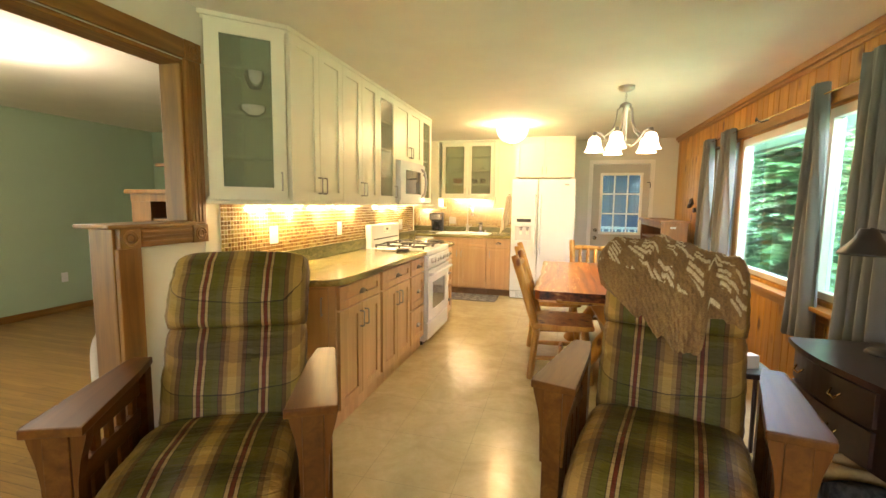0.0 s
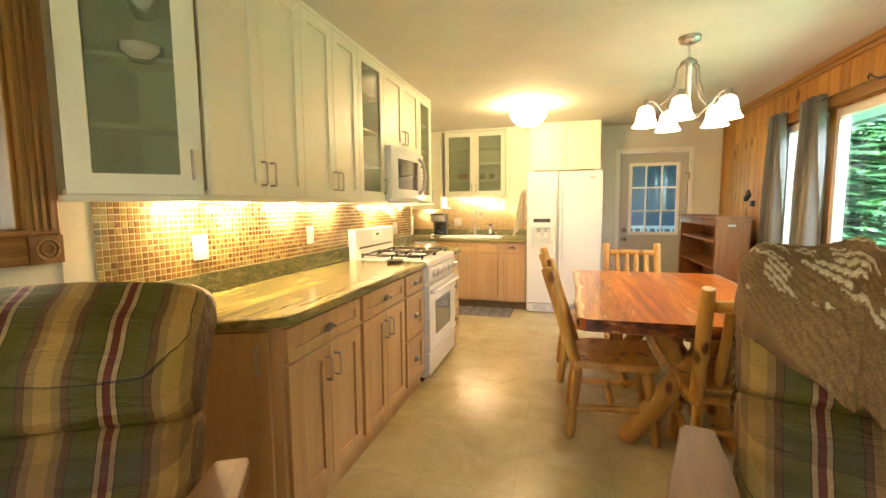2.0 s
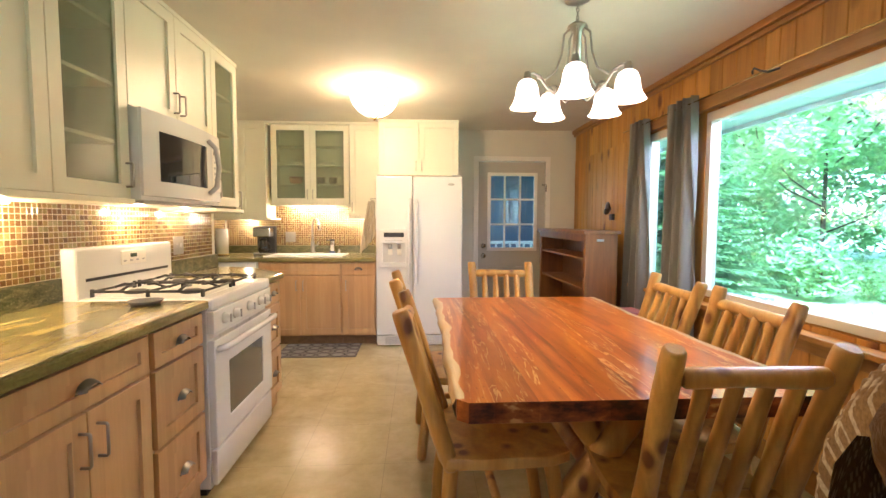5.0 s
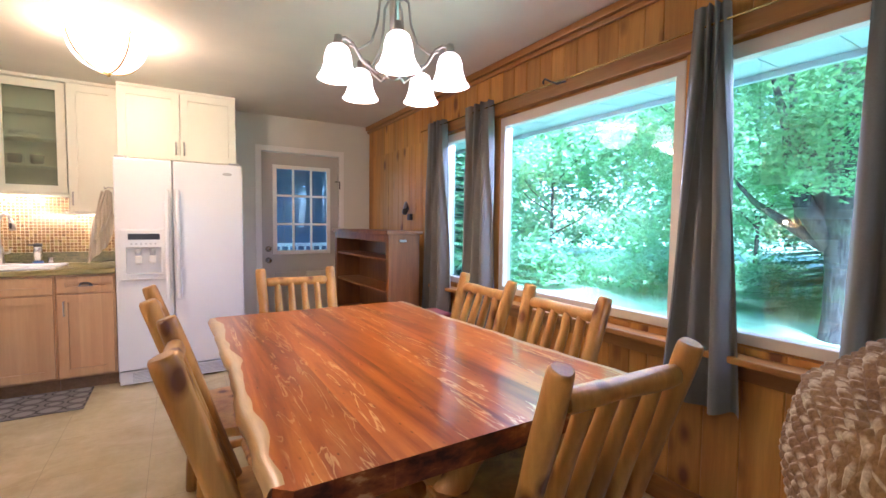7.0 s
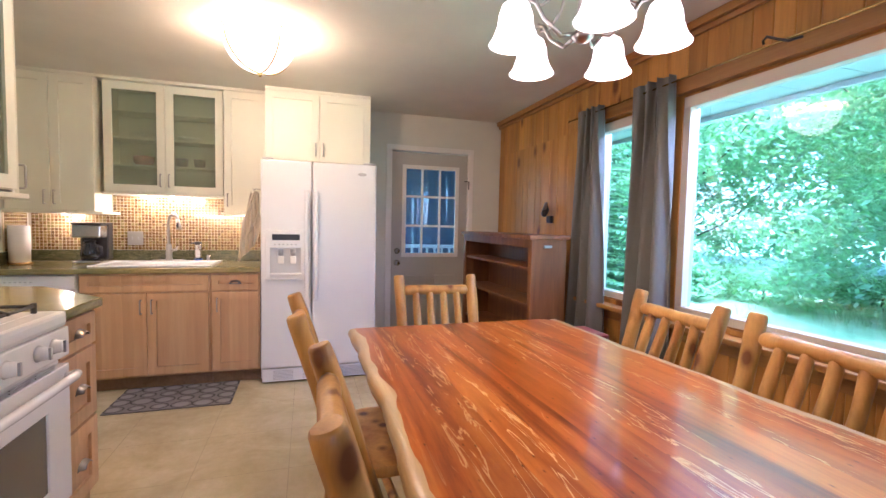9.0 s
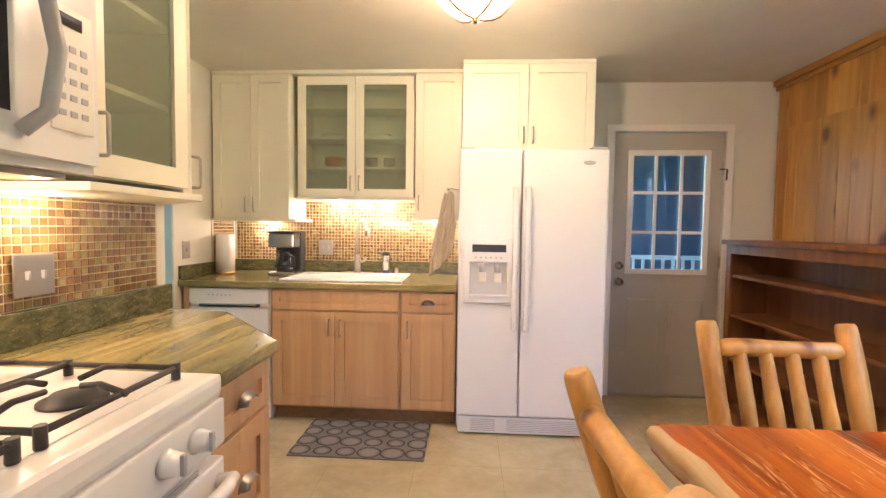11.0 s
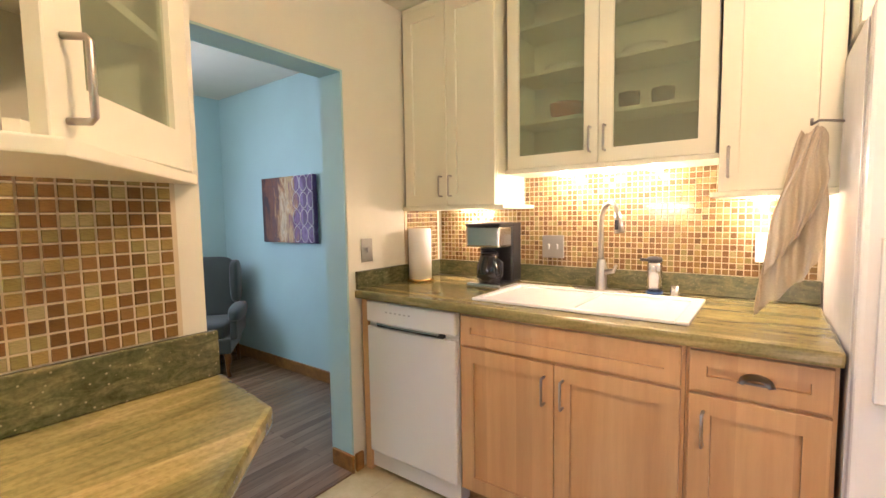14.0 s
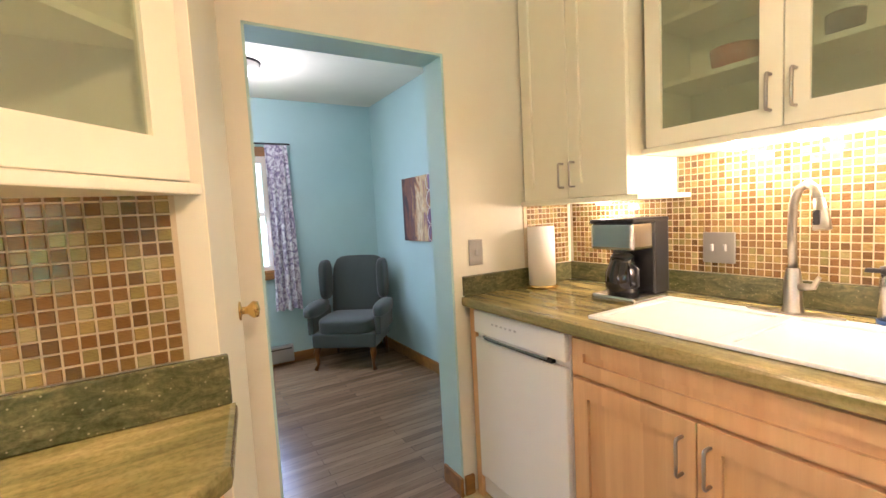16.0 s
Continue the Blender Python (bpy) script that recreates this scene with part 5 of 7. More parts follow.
part("handle", tube(bmesh.new(), [(0.555, -0.035, 0.36), (0.575, -0.07, 0.32), (0.585, -0.082, 0.21), (0.575, -0.07, 0.10), (0.555, -0.035, 0.06)], 0.014, 12), M_GREYPLASTIC, mdr, "grey bowed handle")
part("keypad", quad_box(bmesh.new(), (0.62, -0.031, 0.08), (0.72, -0.02, 0.33), 0.003), M_TRIM, mw, at=(0, 0, 0))
part("clock", quad_box(bmesh.new(), (0.63, -0.034, 0.29), (0.69, -0.03, 0.315)), M_GLASSDARK, mw)
for r in range(5):
    for q in range(3):
        part("key", quad_box(bmesh.new(), (0.635 + 0.026 * q, -0.033, 0.11 + 0.033 * r), (0.65 + 0.026 * q, -0.0305, 0.122 + 0.033 * r)), M_GREYPLASTIC, mw)
part("underside_vent", quad_box(bmesh.new(), (0.05, 0.02, -0.015), (0.70, 0.33, 0.0), 0.003), M_PLATE, mw)

# ---- refrigerator ----
fg = thing("refrigerator", (-0.71, 6.32, 0.0), "white side-by-side refrigerator with water dispenser", "refrigerator")
part("body", quad_box(bmesh.new(), (0.0, 0.03, 0.03), (0.88, 0.70, 1.72), 0.004), M_WHITE, fg)
for n, x0, x1 in (("door", 0.003, 0.372), ("door", 0.378, 0.877)):
    d = part(n, quad_box(bmesh.new(), (x0, -0.035, 0.125), (x1, 0.026, 1.735), 0.012), M_WHITE, fg)
    hx = 0.335 if x0 < 0.1 else 0.405
    hd = part("handle", quad_box(bmesh.new(), (hx - 0.015, -0.100, 0.66), (hx + 0.015, -0.072, 1.51), 0.010), M_WHITE, d, "long white handle")
    for hz in (0.66, 1.44):
        part("handle_mount", quad_box(bmesh.new(), (hx - 0.014, -0.074, hz), (hx + 0.014, -0.034, hz + 0.07), 0.006), M_WHITE, hd)
    part("hinge_cap", quad_box(bmesh.new(), ((x0 + 0.01) if x0 < 0.1 else x1 - 0.1, -0.02, 1.736), ((x0 + 0.09) if x0 < 0.1 else x1 - 0.01, 0.04, 1.75), 0.005), M_GREYPLASTIC, d)
    if x0 < 0.1:
        dp = part("dispenser", ring_frame(bmesh.new(), (0.035, 0.82, 0.325, 1.20), (0.072, 0.865, 0.292, 1.065), -0.062, -0.034, 0.004), M_WHITE, d)
        part("dispenser_recess", quad_box(bmesh.new(), (0.072, -0.038, 0.865), (0.292, -0.0352, 1.065)), M_RECESS, dp, "pale grey recess")
        part("dispenser_display", quad_box(bmesh.new(), (0.085, -0.0635, 1.125), (0.285, -0.061, 1.170)), M_BLACK, dp)
        for k in range(6):
            part("dispenser_button", quad_box(bmesh.new(), (0.10 + 0.03 * k, -0.0635, 1.088), (0.112 + 0.03 * k, -0.061, 1.097)), M_GREYPLASTIC, dp)
        for x in (0.125, 0.215):
            part("nozzle", lathe(bmesh.new(), ((0.0, 0.0), (0.016, 0.0), (0.022, 0.05), (0.0, 0.05)), seg=12), M_GREYPLASTIC, dp, at=(x + 0.02, -0.052, 1.005))
            part("paddle", quad_box(bmesh.new(), (x, -0.066, 0.945), (x + 0.045, -0.052, 1.005), 0.008), M_TRIM, dp)
        part("drip_tray", quad_box(bmesh.new(), (0.07, -0.07, 0.855), (0.305, -0.048, 0.872), 0.004), M_WHITE, dp)
    else:
        part("badge", prism(bmesh.new(), [(0.76 + 0.035 * math.cos(a), 0.013 * math.sin(a)) for a in [2 * math.pi * k / 20 for k in range(20)]], 0, 0.003), M_PLATE, d, at=(0, -0.036, 1.655), rx=90)
gr = part("grille", quad_box(bmesh.new(), (0.01, -0.02, 0.015), (0.86, 0.03, 0.115), 0.004), M_WHITE, fg)
for k in range(7):
    for x0, x1 in ((0.09, 0.24), (0.31, 0.79)):
        part("grille_slot", quad_box(bmesh.new(), (x0, -0.0215, 0.03 + 0.011 * k), (x1, -0.018, 0.0345 + 0.011 * k)), M_GREYPLASTIC, gr)

# towel on the refrigerator's side
tw = thing("hand_towel", (-0.80, 6.62, 1.50), "beige terry hand towel hanging from a hook", "towel")


def towel_layer(length, w0, w1, tip, side, y0, seed, n=36, rows=40):
    """One fall of a gathered towel; its hem slants down to one side."""
    bm = bmesh.new()
    grids = []
    for s in (0, 1):
        g = []
        for j in range(rows + 1):
            v = j / rows
            wd = w0 + (w1 - w0) * min(1.0, v * 1.9) ** 0.8
            row = []
            for i in range(n + 1):
                u = i / n * 2 - 1
                end = length * (1 - tip * (0.5 + 0.5 * u * side))
                deep = (0.35 + 0.65 * min(1.0, v * 2))
                fold = 0.013 * math.sin(u * 7.5 + seed + v * 1.2) * deep + 0.006 * math.sin(u * 16 - seed - v * 3) * deep
                x = u * wd + 0.020 * (1 - v) - 0.035 * v + 0.006 * math.sin(v * 7 + u * 2 + seed)
                row.append(bm.verts.new((x, y0 + fold + (0.007 if s else 0.0), -end * v + 0.010 * math.sin(u * 4 + seed) * (1 - v) + (0.006 * math.sin(u * 9) if j == rows else 0))))
            g.append(row)
        grids.append(g)
        for a, b in zip(g, g[1:]):
            for i in range(n):
                f = bm.faces.new((a[i], a[i + 1], b[i + 1], b[i]) if s else (a[i], b[i], b[i + 1], a[i + 1]))
                f.smooth = True
    (t0, t1) = grids
    for a, b in ((t0[-1], t1[-1]), ([r[0] for r in t0], [r[0] for r in t1]), ([r[-1] for r in t0], [r[-1] for r in t1])):
        for k in range(len(a) - 1):
            bm.faces.new((a[k], b[k], b[k + 1], a[k + 1]))
    return bm


part("cloth", towel_layer(0.57, 0.026, 0.072, 0.30, 1, -0.012, 0.4), M_TOWEL, tw)
part("front_fold", towel_layer(0.43, 0.022, 0.058, 0.38, 1, -0.040, 2.1), M_TOWEL, tw)
part("hook", tube(bmesh.new(), [(0.085, 0.0, 0.02), (0.03, 0.0, 0.03), (0.01, -0.03, 0.015), (0.01, -0.04, 0.03)], 0.004, 6), M_NICKEL, tw)

# rug
rugt = thing("kitchen_rug", (-1.25, 6.19, 0.001), "grey-brown kitchen rug with dark interlaced rings before the sink", "rug")
part("woven_base", quad_box(bmesh.new(), (-0.38, -0.23, 0), (0.38, 0.23, 0.008), 0.003), M_RUG, rugt)
bm = bmesh.new()
bm2 = bmesh.new()
for i in range(6):
    for j in range(4):
        cx, cy = -0.33 + 0.132 * i, -0.17 + 0.115 * j
        r = 0.058 + 0.01 * math.sin(i * 5 + j * 3)
        pts = [(cx + r * math.cos(a), cy + r * 0.85 * math.sin(a), 0.0088) for a in [2 * math.pi * k / 18 for k in range(19)]]
        pts = [(max(-0.375, min(0.375, x)), max(-0.225, min(0.225, y)), z) for x, y, z in pts]
        for a, b in zip(pts, pts[1:]):
            d = Vector((b[0] - a[0], b[1] - a[1], 0))
            if d.length < 1e-6:
                continue
            nrm = Vector((-d.y, d.x, 0)).normalized() * 0.005
            vs = [bm.verts.new(Vector(p) + o) for p, o in ((a, nrm), (b, nrm), (b, -nrm), (a, -nrm))]
            bm.faces.new(vs)
        pc = [(max(-0.37, min(0.37, cx + (r - 0.02) * math.cos(a))), max(-0.22, min(0.22, cy + (r - 0.02) * 0.85 * math.sin(a)))) for a in [2 * math.pi * k / 14 for k in range(14)]]
        bm2.faces.new([bm2.verts.new((x, y, 0.0085)) for x, y in pc])
part("ring_pattern", bm, M_RUGLINE, rugt, "dark ring pattern", kind="stuff")
part("pale_pattern", bm2, M_RUGPALE, rugt, "pale discs inside the rings", kind="stuff")

# ---- lamps ----
dl = thing("ceiling_light", (-0.635, 5.5, H), "lit frosted glass bowl ceiling light with two brass bands", "ceiling light")
part("base_plate", lathe(bmesh.new(), ((0.0, 0.0), (0.13, 0.0), (0.13, -0.025), (0.0, -0.025))), M_BRASS, dl)
bw = part("bowl", lathe(bmesh.new(), [(0.195 * math.sin(a), -0.05 - 0.185 * math.cos(a)) for a in [math.pi / 2 * k / 14 for k in range(15)]] + [(0.188, -0.045)], seg=40), M_DOME, dl)
bw.visible_shadow = False
for s in (35, 125):
    band = part("band", tube(bmesh.new(), [(0.208 * math.sin(a), 0, -0.035 - 0.206 * math.cos(a)) for a in [math.pi * (k / 14 - 0.5) for k in range(15)]], 0.005, 8), M_BRASS, dl, rz=s, at=(0, 0, 0))
    for q in (-1, 1):
        part("clip", tube(bmesh.new(), [(q * 0.208, 0, -0.04), (q * 0.222, 0, -0.028), (q * 0.215, 0, -0.014), (q * 0.19, 0, -0.01)], 0.005, 8), M_BRASS, band)
part("finial", lathe(bmesh.new(), ((0.0, -0.262), (0.008, -0.258), (0.012, -0.248), (0.006, -0.238), (0.0, -0.236)), seg=14), M_BRASS, dl)
ch = thing("chandelier", (0.478, 3.965, H - 0.018), "brushed nickel five-arm chandelier with lit bell glass shades over the table", "chandelier")
part("canopy", lathe(bmesh.new(), ((0.0, 0.018), (0.065, 0.018), (0.065, 0.006), (0.058, -0.012), (0.02, -0.028), (0, -0.028))), M_NICKEL, ch)
bm = bmesh.new()
for k in range(5):
    z = -0.03 - 0.018 * k
    pts = [(0.007 * math.cos(a) * (k % 2), 0.007 * math.cos(a) * ((k + 1) % 2), z - 0.008 + 0.012 * math.sin(a)) for a in [2 * math.pi * q / 10 for q in range(11)]]
    tube(bm, pts, 0.002, 5, False)
part("chain", bm, M_NICKEL, ch)
part("hub", lathe(bmesh.new(), ((0.0, -0.11), (0.02, -0.112), (0.045, -0.13), (0.05, -0.14), (0.02, -0.155), (0.018, -0.44), (0.0, -0.445))), M_NICKEL, ch)
part("finial", lathe(bmesh.new(), ((0.0, -0.48), (0.02, -0.475), (0.035, -0.46), (0.03, -0.445), (0.0, -0.44))), M_NICKEL, ch)
for k in range(5):
    deg = 249 + 72 * k
    a = part("arm", tube(bmesh.new(), [(0.02, 0, -0.45), (0.08, 0, -0.465), (0.14, 0, -0.42), (0.175, 0, -0.365), (0.205, 0, -0.35), (0.235, 0, -0.358)], 0.0075, 8), M_NICKEL, ch, rz=deg, at=(0, 0, 0))
    part("scroll", tube(bmesh.new(), [(0.03, 0, -0.14), (0.062, 0, -0.17), (0.072, 0, -0.26), (0.098, 0, -0.34), (0.15, 0, -0.382), (0.19, 0, -0.372)], 0.0055, 8), M_NICKEL, ch, rz=deg, at=(0, 0, 0))
    part("socket", lathe(bmesh.new(), ((0.0, 0.02), (0.014, 0.018), (0.017, 0.0), (0.024, -0.03), (0, -0.03)), seg=14), M_NICKEL, a, at=(0.235, 0, -0.363))
    s = part("shade", lathe(bmesh.new(), ((0.0, 0.0), (0.028, -0.001), (0.042, -0.012), (0.052, -0.04), (0.056, -0.075), (0.068, -0.11), (0.082, -0.13), (0.078, -0.13), (0.05, -0.07), (0.03, -0.01)), seg=26), M_SHADE, a, "lit white bell glass shade", at=(0.235, 0, -0.383))

# ---- dining table ----
tb = thing("dining_table", (0.40, 3.94, 0), "glossy live-edge red cedar slab table on a log trestle", "dining table")
xs = [-0.565, -0.46, -0.33, -0.235, -0.12, 0.0, 0.095, 0.205, 0.31, 0.42, 0.575]
Y0, Y1, TZ0, TZ1 = -0.87, 0.875, 0.70, 0.762


def edge_wave(y, s):
    return 0.007 * math.sin(y * 3.1 + s) + 0.005 * math.sin(y * 9.3 + s * 2) + 0.0035 * math.sin(y * 21 + s) + 0.002 * math.sin(y * 47 + s)


N = 26
for k in range(len(xs) - 1):
    a, b = xs[k], xs[k + 1]
    if k == 0:
        ys = [Y0 + 0.03 + (Y1 - Y0 - 0.05) * i / N for i in range(N + 1)]
        poly = [(b, Y0), (b, Y1), (a + 0.02, Y1)] + [(a + edge_wave(y, 1), y) for y in reversed(ys)] + [(a + 0.03, Y0)]
    elif k == len(xs) - 2:
        ys = [Y0 + 0.02 + (Y1 - Y0 - 0.06) * i / N for i in range(N + 1)]
        poly = [(a, Y0), (b - 0.02, Y0)] + [(b + edge_wave(y, 4) - 0.05 * (y - Y0) / (Y1 - Y0), y) for y in ys] + [(a + 0.02, Y1), (a, Y1)]
    else:
        poly = [(a, Y0), (b, Y0), (b, Y1), (a, Y1)]
    poly = poly if k else poly[::-1]
    part("slab_board", prism(bmesh.new(), poly, TZ0, TZ1), M_TABLE, tb)
for s, base in ((1, xs[0]), (-1, xs[-1])):
    bm = bmesh.new()
    prev = None
    for i in range(41):
        y = Y0 + 0.028 + (Y1 - Y0 - 0.045) * i / 40
        x = base + edge_wave(y, 1 if s > 0 else 4) - (0.05 * (y - Y0) / (Y1 - Y0) if s < 0 else 0)
        w = 0.026 + 0.006 * math.sin(y * 11 + s) + 0.004 * math.sin(y * 29)
        row = [bm.verts.new(p) for p in ((x + s * w, y, TZ1 + 0.0012), (x - s * 0.003, y, TZ1 + 0.001), (x - s * 0.014, y, TZ1 - 0.02), (x - s * 0.002, y, TZ0 + 0.008), (x + s * 0.03, y, TZ0 - 0.004))]
        if prev:
            for p in range(4):
                f = bm.faces.new((prev[p], prev[p + 1], row[p + 1], row[p]))
                f.smooth = True
        prev = row
    part("live_edge", bm, M_SAP, tb, "pale sapwood live edge")


def log(bm, a, b, r, seg=10, taper=0.06, seed=0.0, knobs=0.12):
    """A peeled log with uneven thickness and rounded ends."""
    a, b = Vector(a), Vector(b)
    d = (b - a).normalized()
    L = (b - a).length
    side = d.orthogonal().normalized()
    up = d.cross(side)
    rows = [(0.0, 0.80), (0.008 / L, 0.95), (0.03 / L, 1.0)] + [(i / 8, 1.0) for i in range(1, 8)] + [(1 - 0.03 / L, 1.0), (1 - 0.008 / L, 0.95), (1.0, 0.80)]
    rings = []
    for t, k in rows:
        rr = r * k * (1 + taper * (0.5 - t)) * (1 + 0.05 * math.sin(t * 9 + seed))
        cen = a + d * L * t + side * 0.05 * r * math.sin(t * 5 + seed) * 2
        rings.append([bm.verts.new(cen + (side * math.cos(q) + up * math.sin(q)) * rr * (1 + knobs * 0.5 * math.sin(3 * q + seed + t * 6))) for q in (2 * math.pi * j / seg for j in range(seg))])
    for m, n in zip(rings, rings[1:]):
        for j in range(seg):
            f = bm.faces.new((m[j], m[(j + 1) % seg], n[(j + 1) % seg], n[j]))
            f.smooth = True
    bm.faces.new(rings[0][::-1])
    bm.faces.new(rings[-1])
    return bm


for y in (-0.55, 0.55):
    for s in (-1, 1):
        part("trestle_leg", log(bmesh.new(), (s * 0.30, y, 0.0), (-s * 0.16, y + 0.05 * s, 0.70), 0.055, seed=y + s), M_LOG, tb)
    part("trestle_beam", log(bmesh.new(), (-0.42, y, 0.655), (0.42, y, 0.655), 0.045, seed=y), M_LOG, tb)
part("stretcher", log(bmesh.new(), (0, -0.62, 0.33), (0, 0.62, 0.33), 0.045, seed=2), M_LOG, tb)

# ---- log chairs ----
CHAIR_LABEL = "peeled pine log dining chair with spindle back"


def log_chair():
    c = thing("dining_chair", (0, 0, 0), CHAIR_LABEL + " at the cedar table", "chair", "log chairs round the table")
    part("seat", prism(bmesh.new(), [(-0.235, 0.02), (-0.245, -0.12), (-0.235, -0.36), (-0.20, -0.43), (0.20, -0.43), (0.235, -0.36), (0.245, -0.12), (0.235, 0.02), (0.17, 0.05), (-0.17, 0.05)], 0.415, 0.455, 0.010), M_LOG, c)
    for s in (-1, 1):
        part("back_post", log(bmesh.new(), (s * 0.20, 0.0, 0.40), (s * 0.215, 0.185, 0.975), 0.031, seed=s), M_LOG, c)
        part("leg", log(bmesh.new(), (s * 0.185, 0.0, 0.42), (s * 0.215, 0.04, 0.0), 0.027, seed=s + 1), M_LOG, c)
        part("leg", log(bmesh.new(), (s * 0.18, -0.36, 0.42), (s * 0.215, -0.42, 0.0), 0.027, seed=s + 2), M_LOG, c)
        part("side_stretcher", log(bmesh.new(), (s * 0.20, 0.02, 0.17), (s * 0.20, -0.39, 0.19), 0.019, seed=s + 3), M_LOG, c)
    part("stretcher", log(bmesh.new(), (-0.20, -0.19, 0.18), (0.20, -0.19, 0.18), 0.019, seed=5), M_LOG, c)
    part("top_rail", log(bmesh.new(), (-0.185, 0.165, 0.895), (0.185, 0.165, 0.895), 0.027, seed=6), M_LOG, c)
    part("lower_rail", log(bmesh.new(), (-0.195, 0.035, 0.50), (0.195, 0.035, 0.50), 0.02, seed=7), M_LOG, c)
    for k in range(4):
        x = -0.12 + 0.08 * k
        part("spindle", log(bmesh.new(), (x, 0.035, 0.505), (x, 0.16, 0.885), 0.0215, seed=8 + k), M_LOG, c)
    return c


first = log_chair()
first.matrix_basis = pose(-0.16, 3.56, 0, 0, 0, 90)
for n, m in enumerate((pose(-0.23, 4.36, 0, 0, 0, 92), pose(0.97, 3.62, 0, 0, 0, -90), pose(0.97, 4.19, 0, 0, 0, -91), pose(0.335, 4.93, 0, 0, 0, 0), pose(0.56, 3.04, 0, 0, 0, 178))):
    cc = copy_thing(first, m)
    if n in (1, 2):
        cc["label"] = "peeled pine log dining chair between the table and the windows"
    if n == 3:
        cc["label"] = "pale peeled log dining chair at the table end near the door"

# ---- soft bodies ----


def puff(bm, size, at=(0, 0, 0), m=None, e=0.32, nu=32, nv=18, sag=0.0):
    """A stuffed cushion: a rounded box."""
    def sp(v, p):
        return math.copysign(abs(v) ** p, v)
    m = m or Matrix()
    rows = []
    for j in range(nv + 1):
        v = -math.pi / 2 + math.pi * j / nv
        rows.append([bm.verts.new(m @ Vector((at[0] + size[0] / 2 * sp(math.cos(v), e) * sp(math.cos(u), e), at[1] + size[1] / 2 * sp(math.sin(v), e * 1.6), at[2] + size[2] / 2 * sp(math.cos(v), e) * sp(math.sin(u), e)))) for u in (2 * math.pi * i / nu for i in range(nu))])
    for a, b in zip(rows, rows[1:]):
        for i in range(nu):
            f = bm.faces.new((a[i], a[(i + 1) % nu], b[(i + 1) % nu], b[i]))
            f.smooth = True
    bmesh.ops.remove_doubles(bm, verts=bm.verts, dist=0.0008)
    return bm


def padded(bm, spine, width, thick, dips=(), nu=28, m=None):
    """A long stuffed cushion that follows a line in the y-z plane."""
    m = m or Matrix()
    pts = [Vector((0, y, z)) for y, z in spine]
    fine = []
    for a, b in zip(pts, pts[1:]):
        fine += [a.lerp(b, q / 5) for q in range(5)]
    fine.append(pts[-1])
    for _ in range(4):
        fine = [fine[0]] + [(fine[i - 1] + fine[i] * 2 + fine[i + 1]) / 4 for i in range(1, len(fine) - 1)] + [fine[-1]]
    n = len(fine) - 1
    rows = []
    for i, p in enumerate(fine):
        t = (fine[min(n, i + 1)] - fine[max(0, i - 1)]).normalized()
        nrm = Vector((0, -t.z, t.y))
        f = i / n
        end = max(0.02, 1 - abs(2 * f - 1) ** 7) ** 0.5
        for dip in dips:
            end *= 1 - 0.16 * math.exp(-((f - dip) * 34) ** 2)
        row = []
        for k in range(nu):
            u = 2 * math.pi * k / nu
            cx, cn = math.cos(u), math.sin(u)
            x = width / 2 * math.copysign(abs(cx) ** 0.28, cx) * (0.93 + 0.07 * end + 0.006 * math.sin(f * 40))
            h = thick / 2 * math.copysign(abs(cn) ** 0.6, cn) * end * (1 + 0.05 * math.sin(f * 23 + x * 9) + 0.10 * (1 - (2 * x / width) ** 2))
            row.append(bm.verts.new(m @ (Vector((x, p.y, p.z)) + nrm * h)))
        rows.append(row)
    for a, b in zip(rows, rows[1:]):
        for k in range(nu):
            f = bm.faces.new((a[k], a[(k + 1) % nu], b[(k + 1) % nu], b[k]))
            f.smooth = True
    bm.faces.new(rows[0][::-1])
    bm.faces.new(rows[-1])
    bmesh.ops.recalc_face_normals(bm, faces=bm.faces)
    return bm


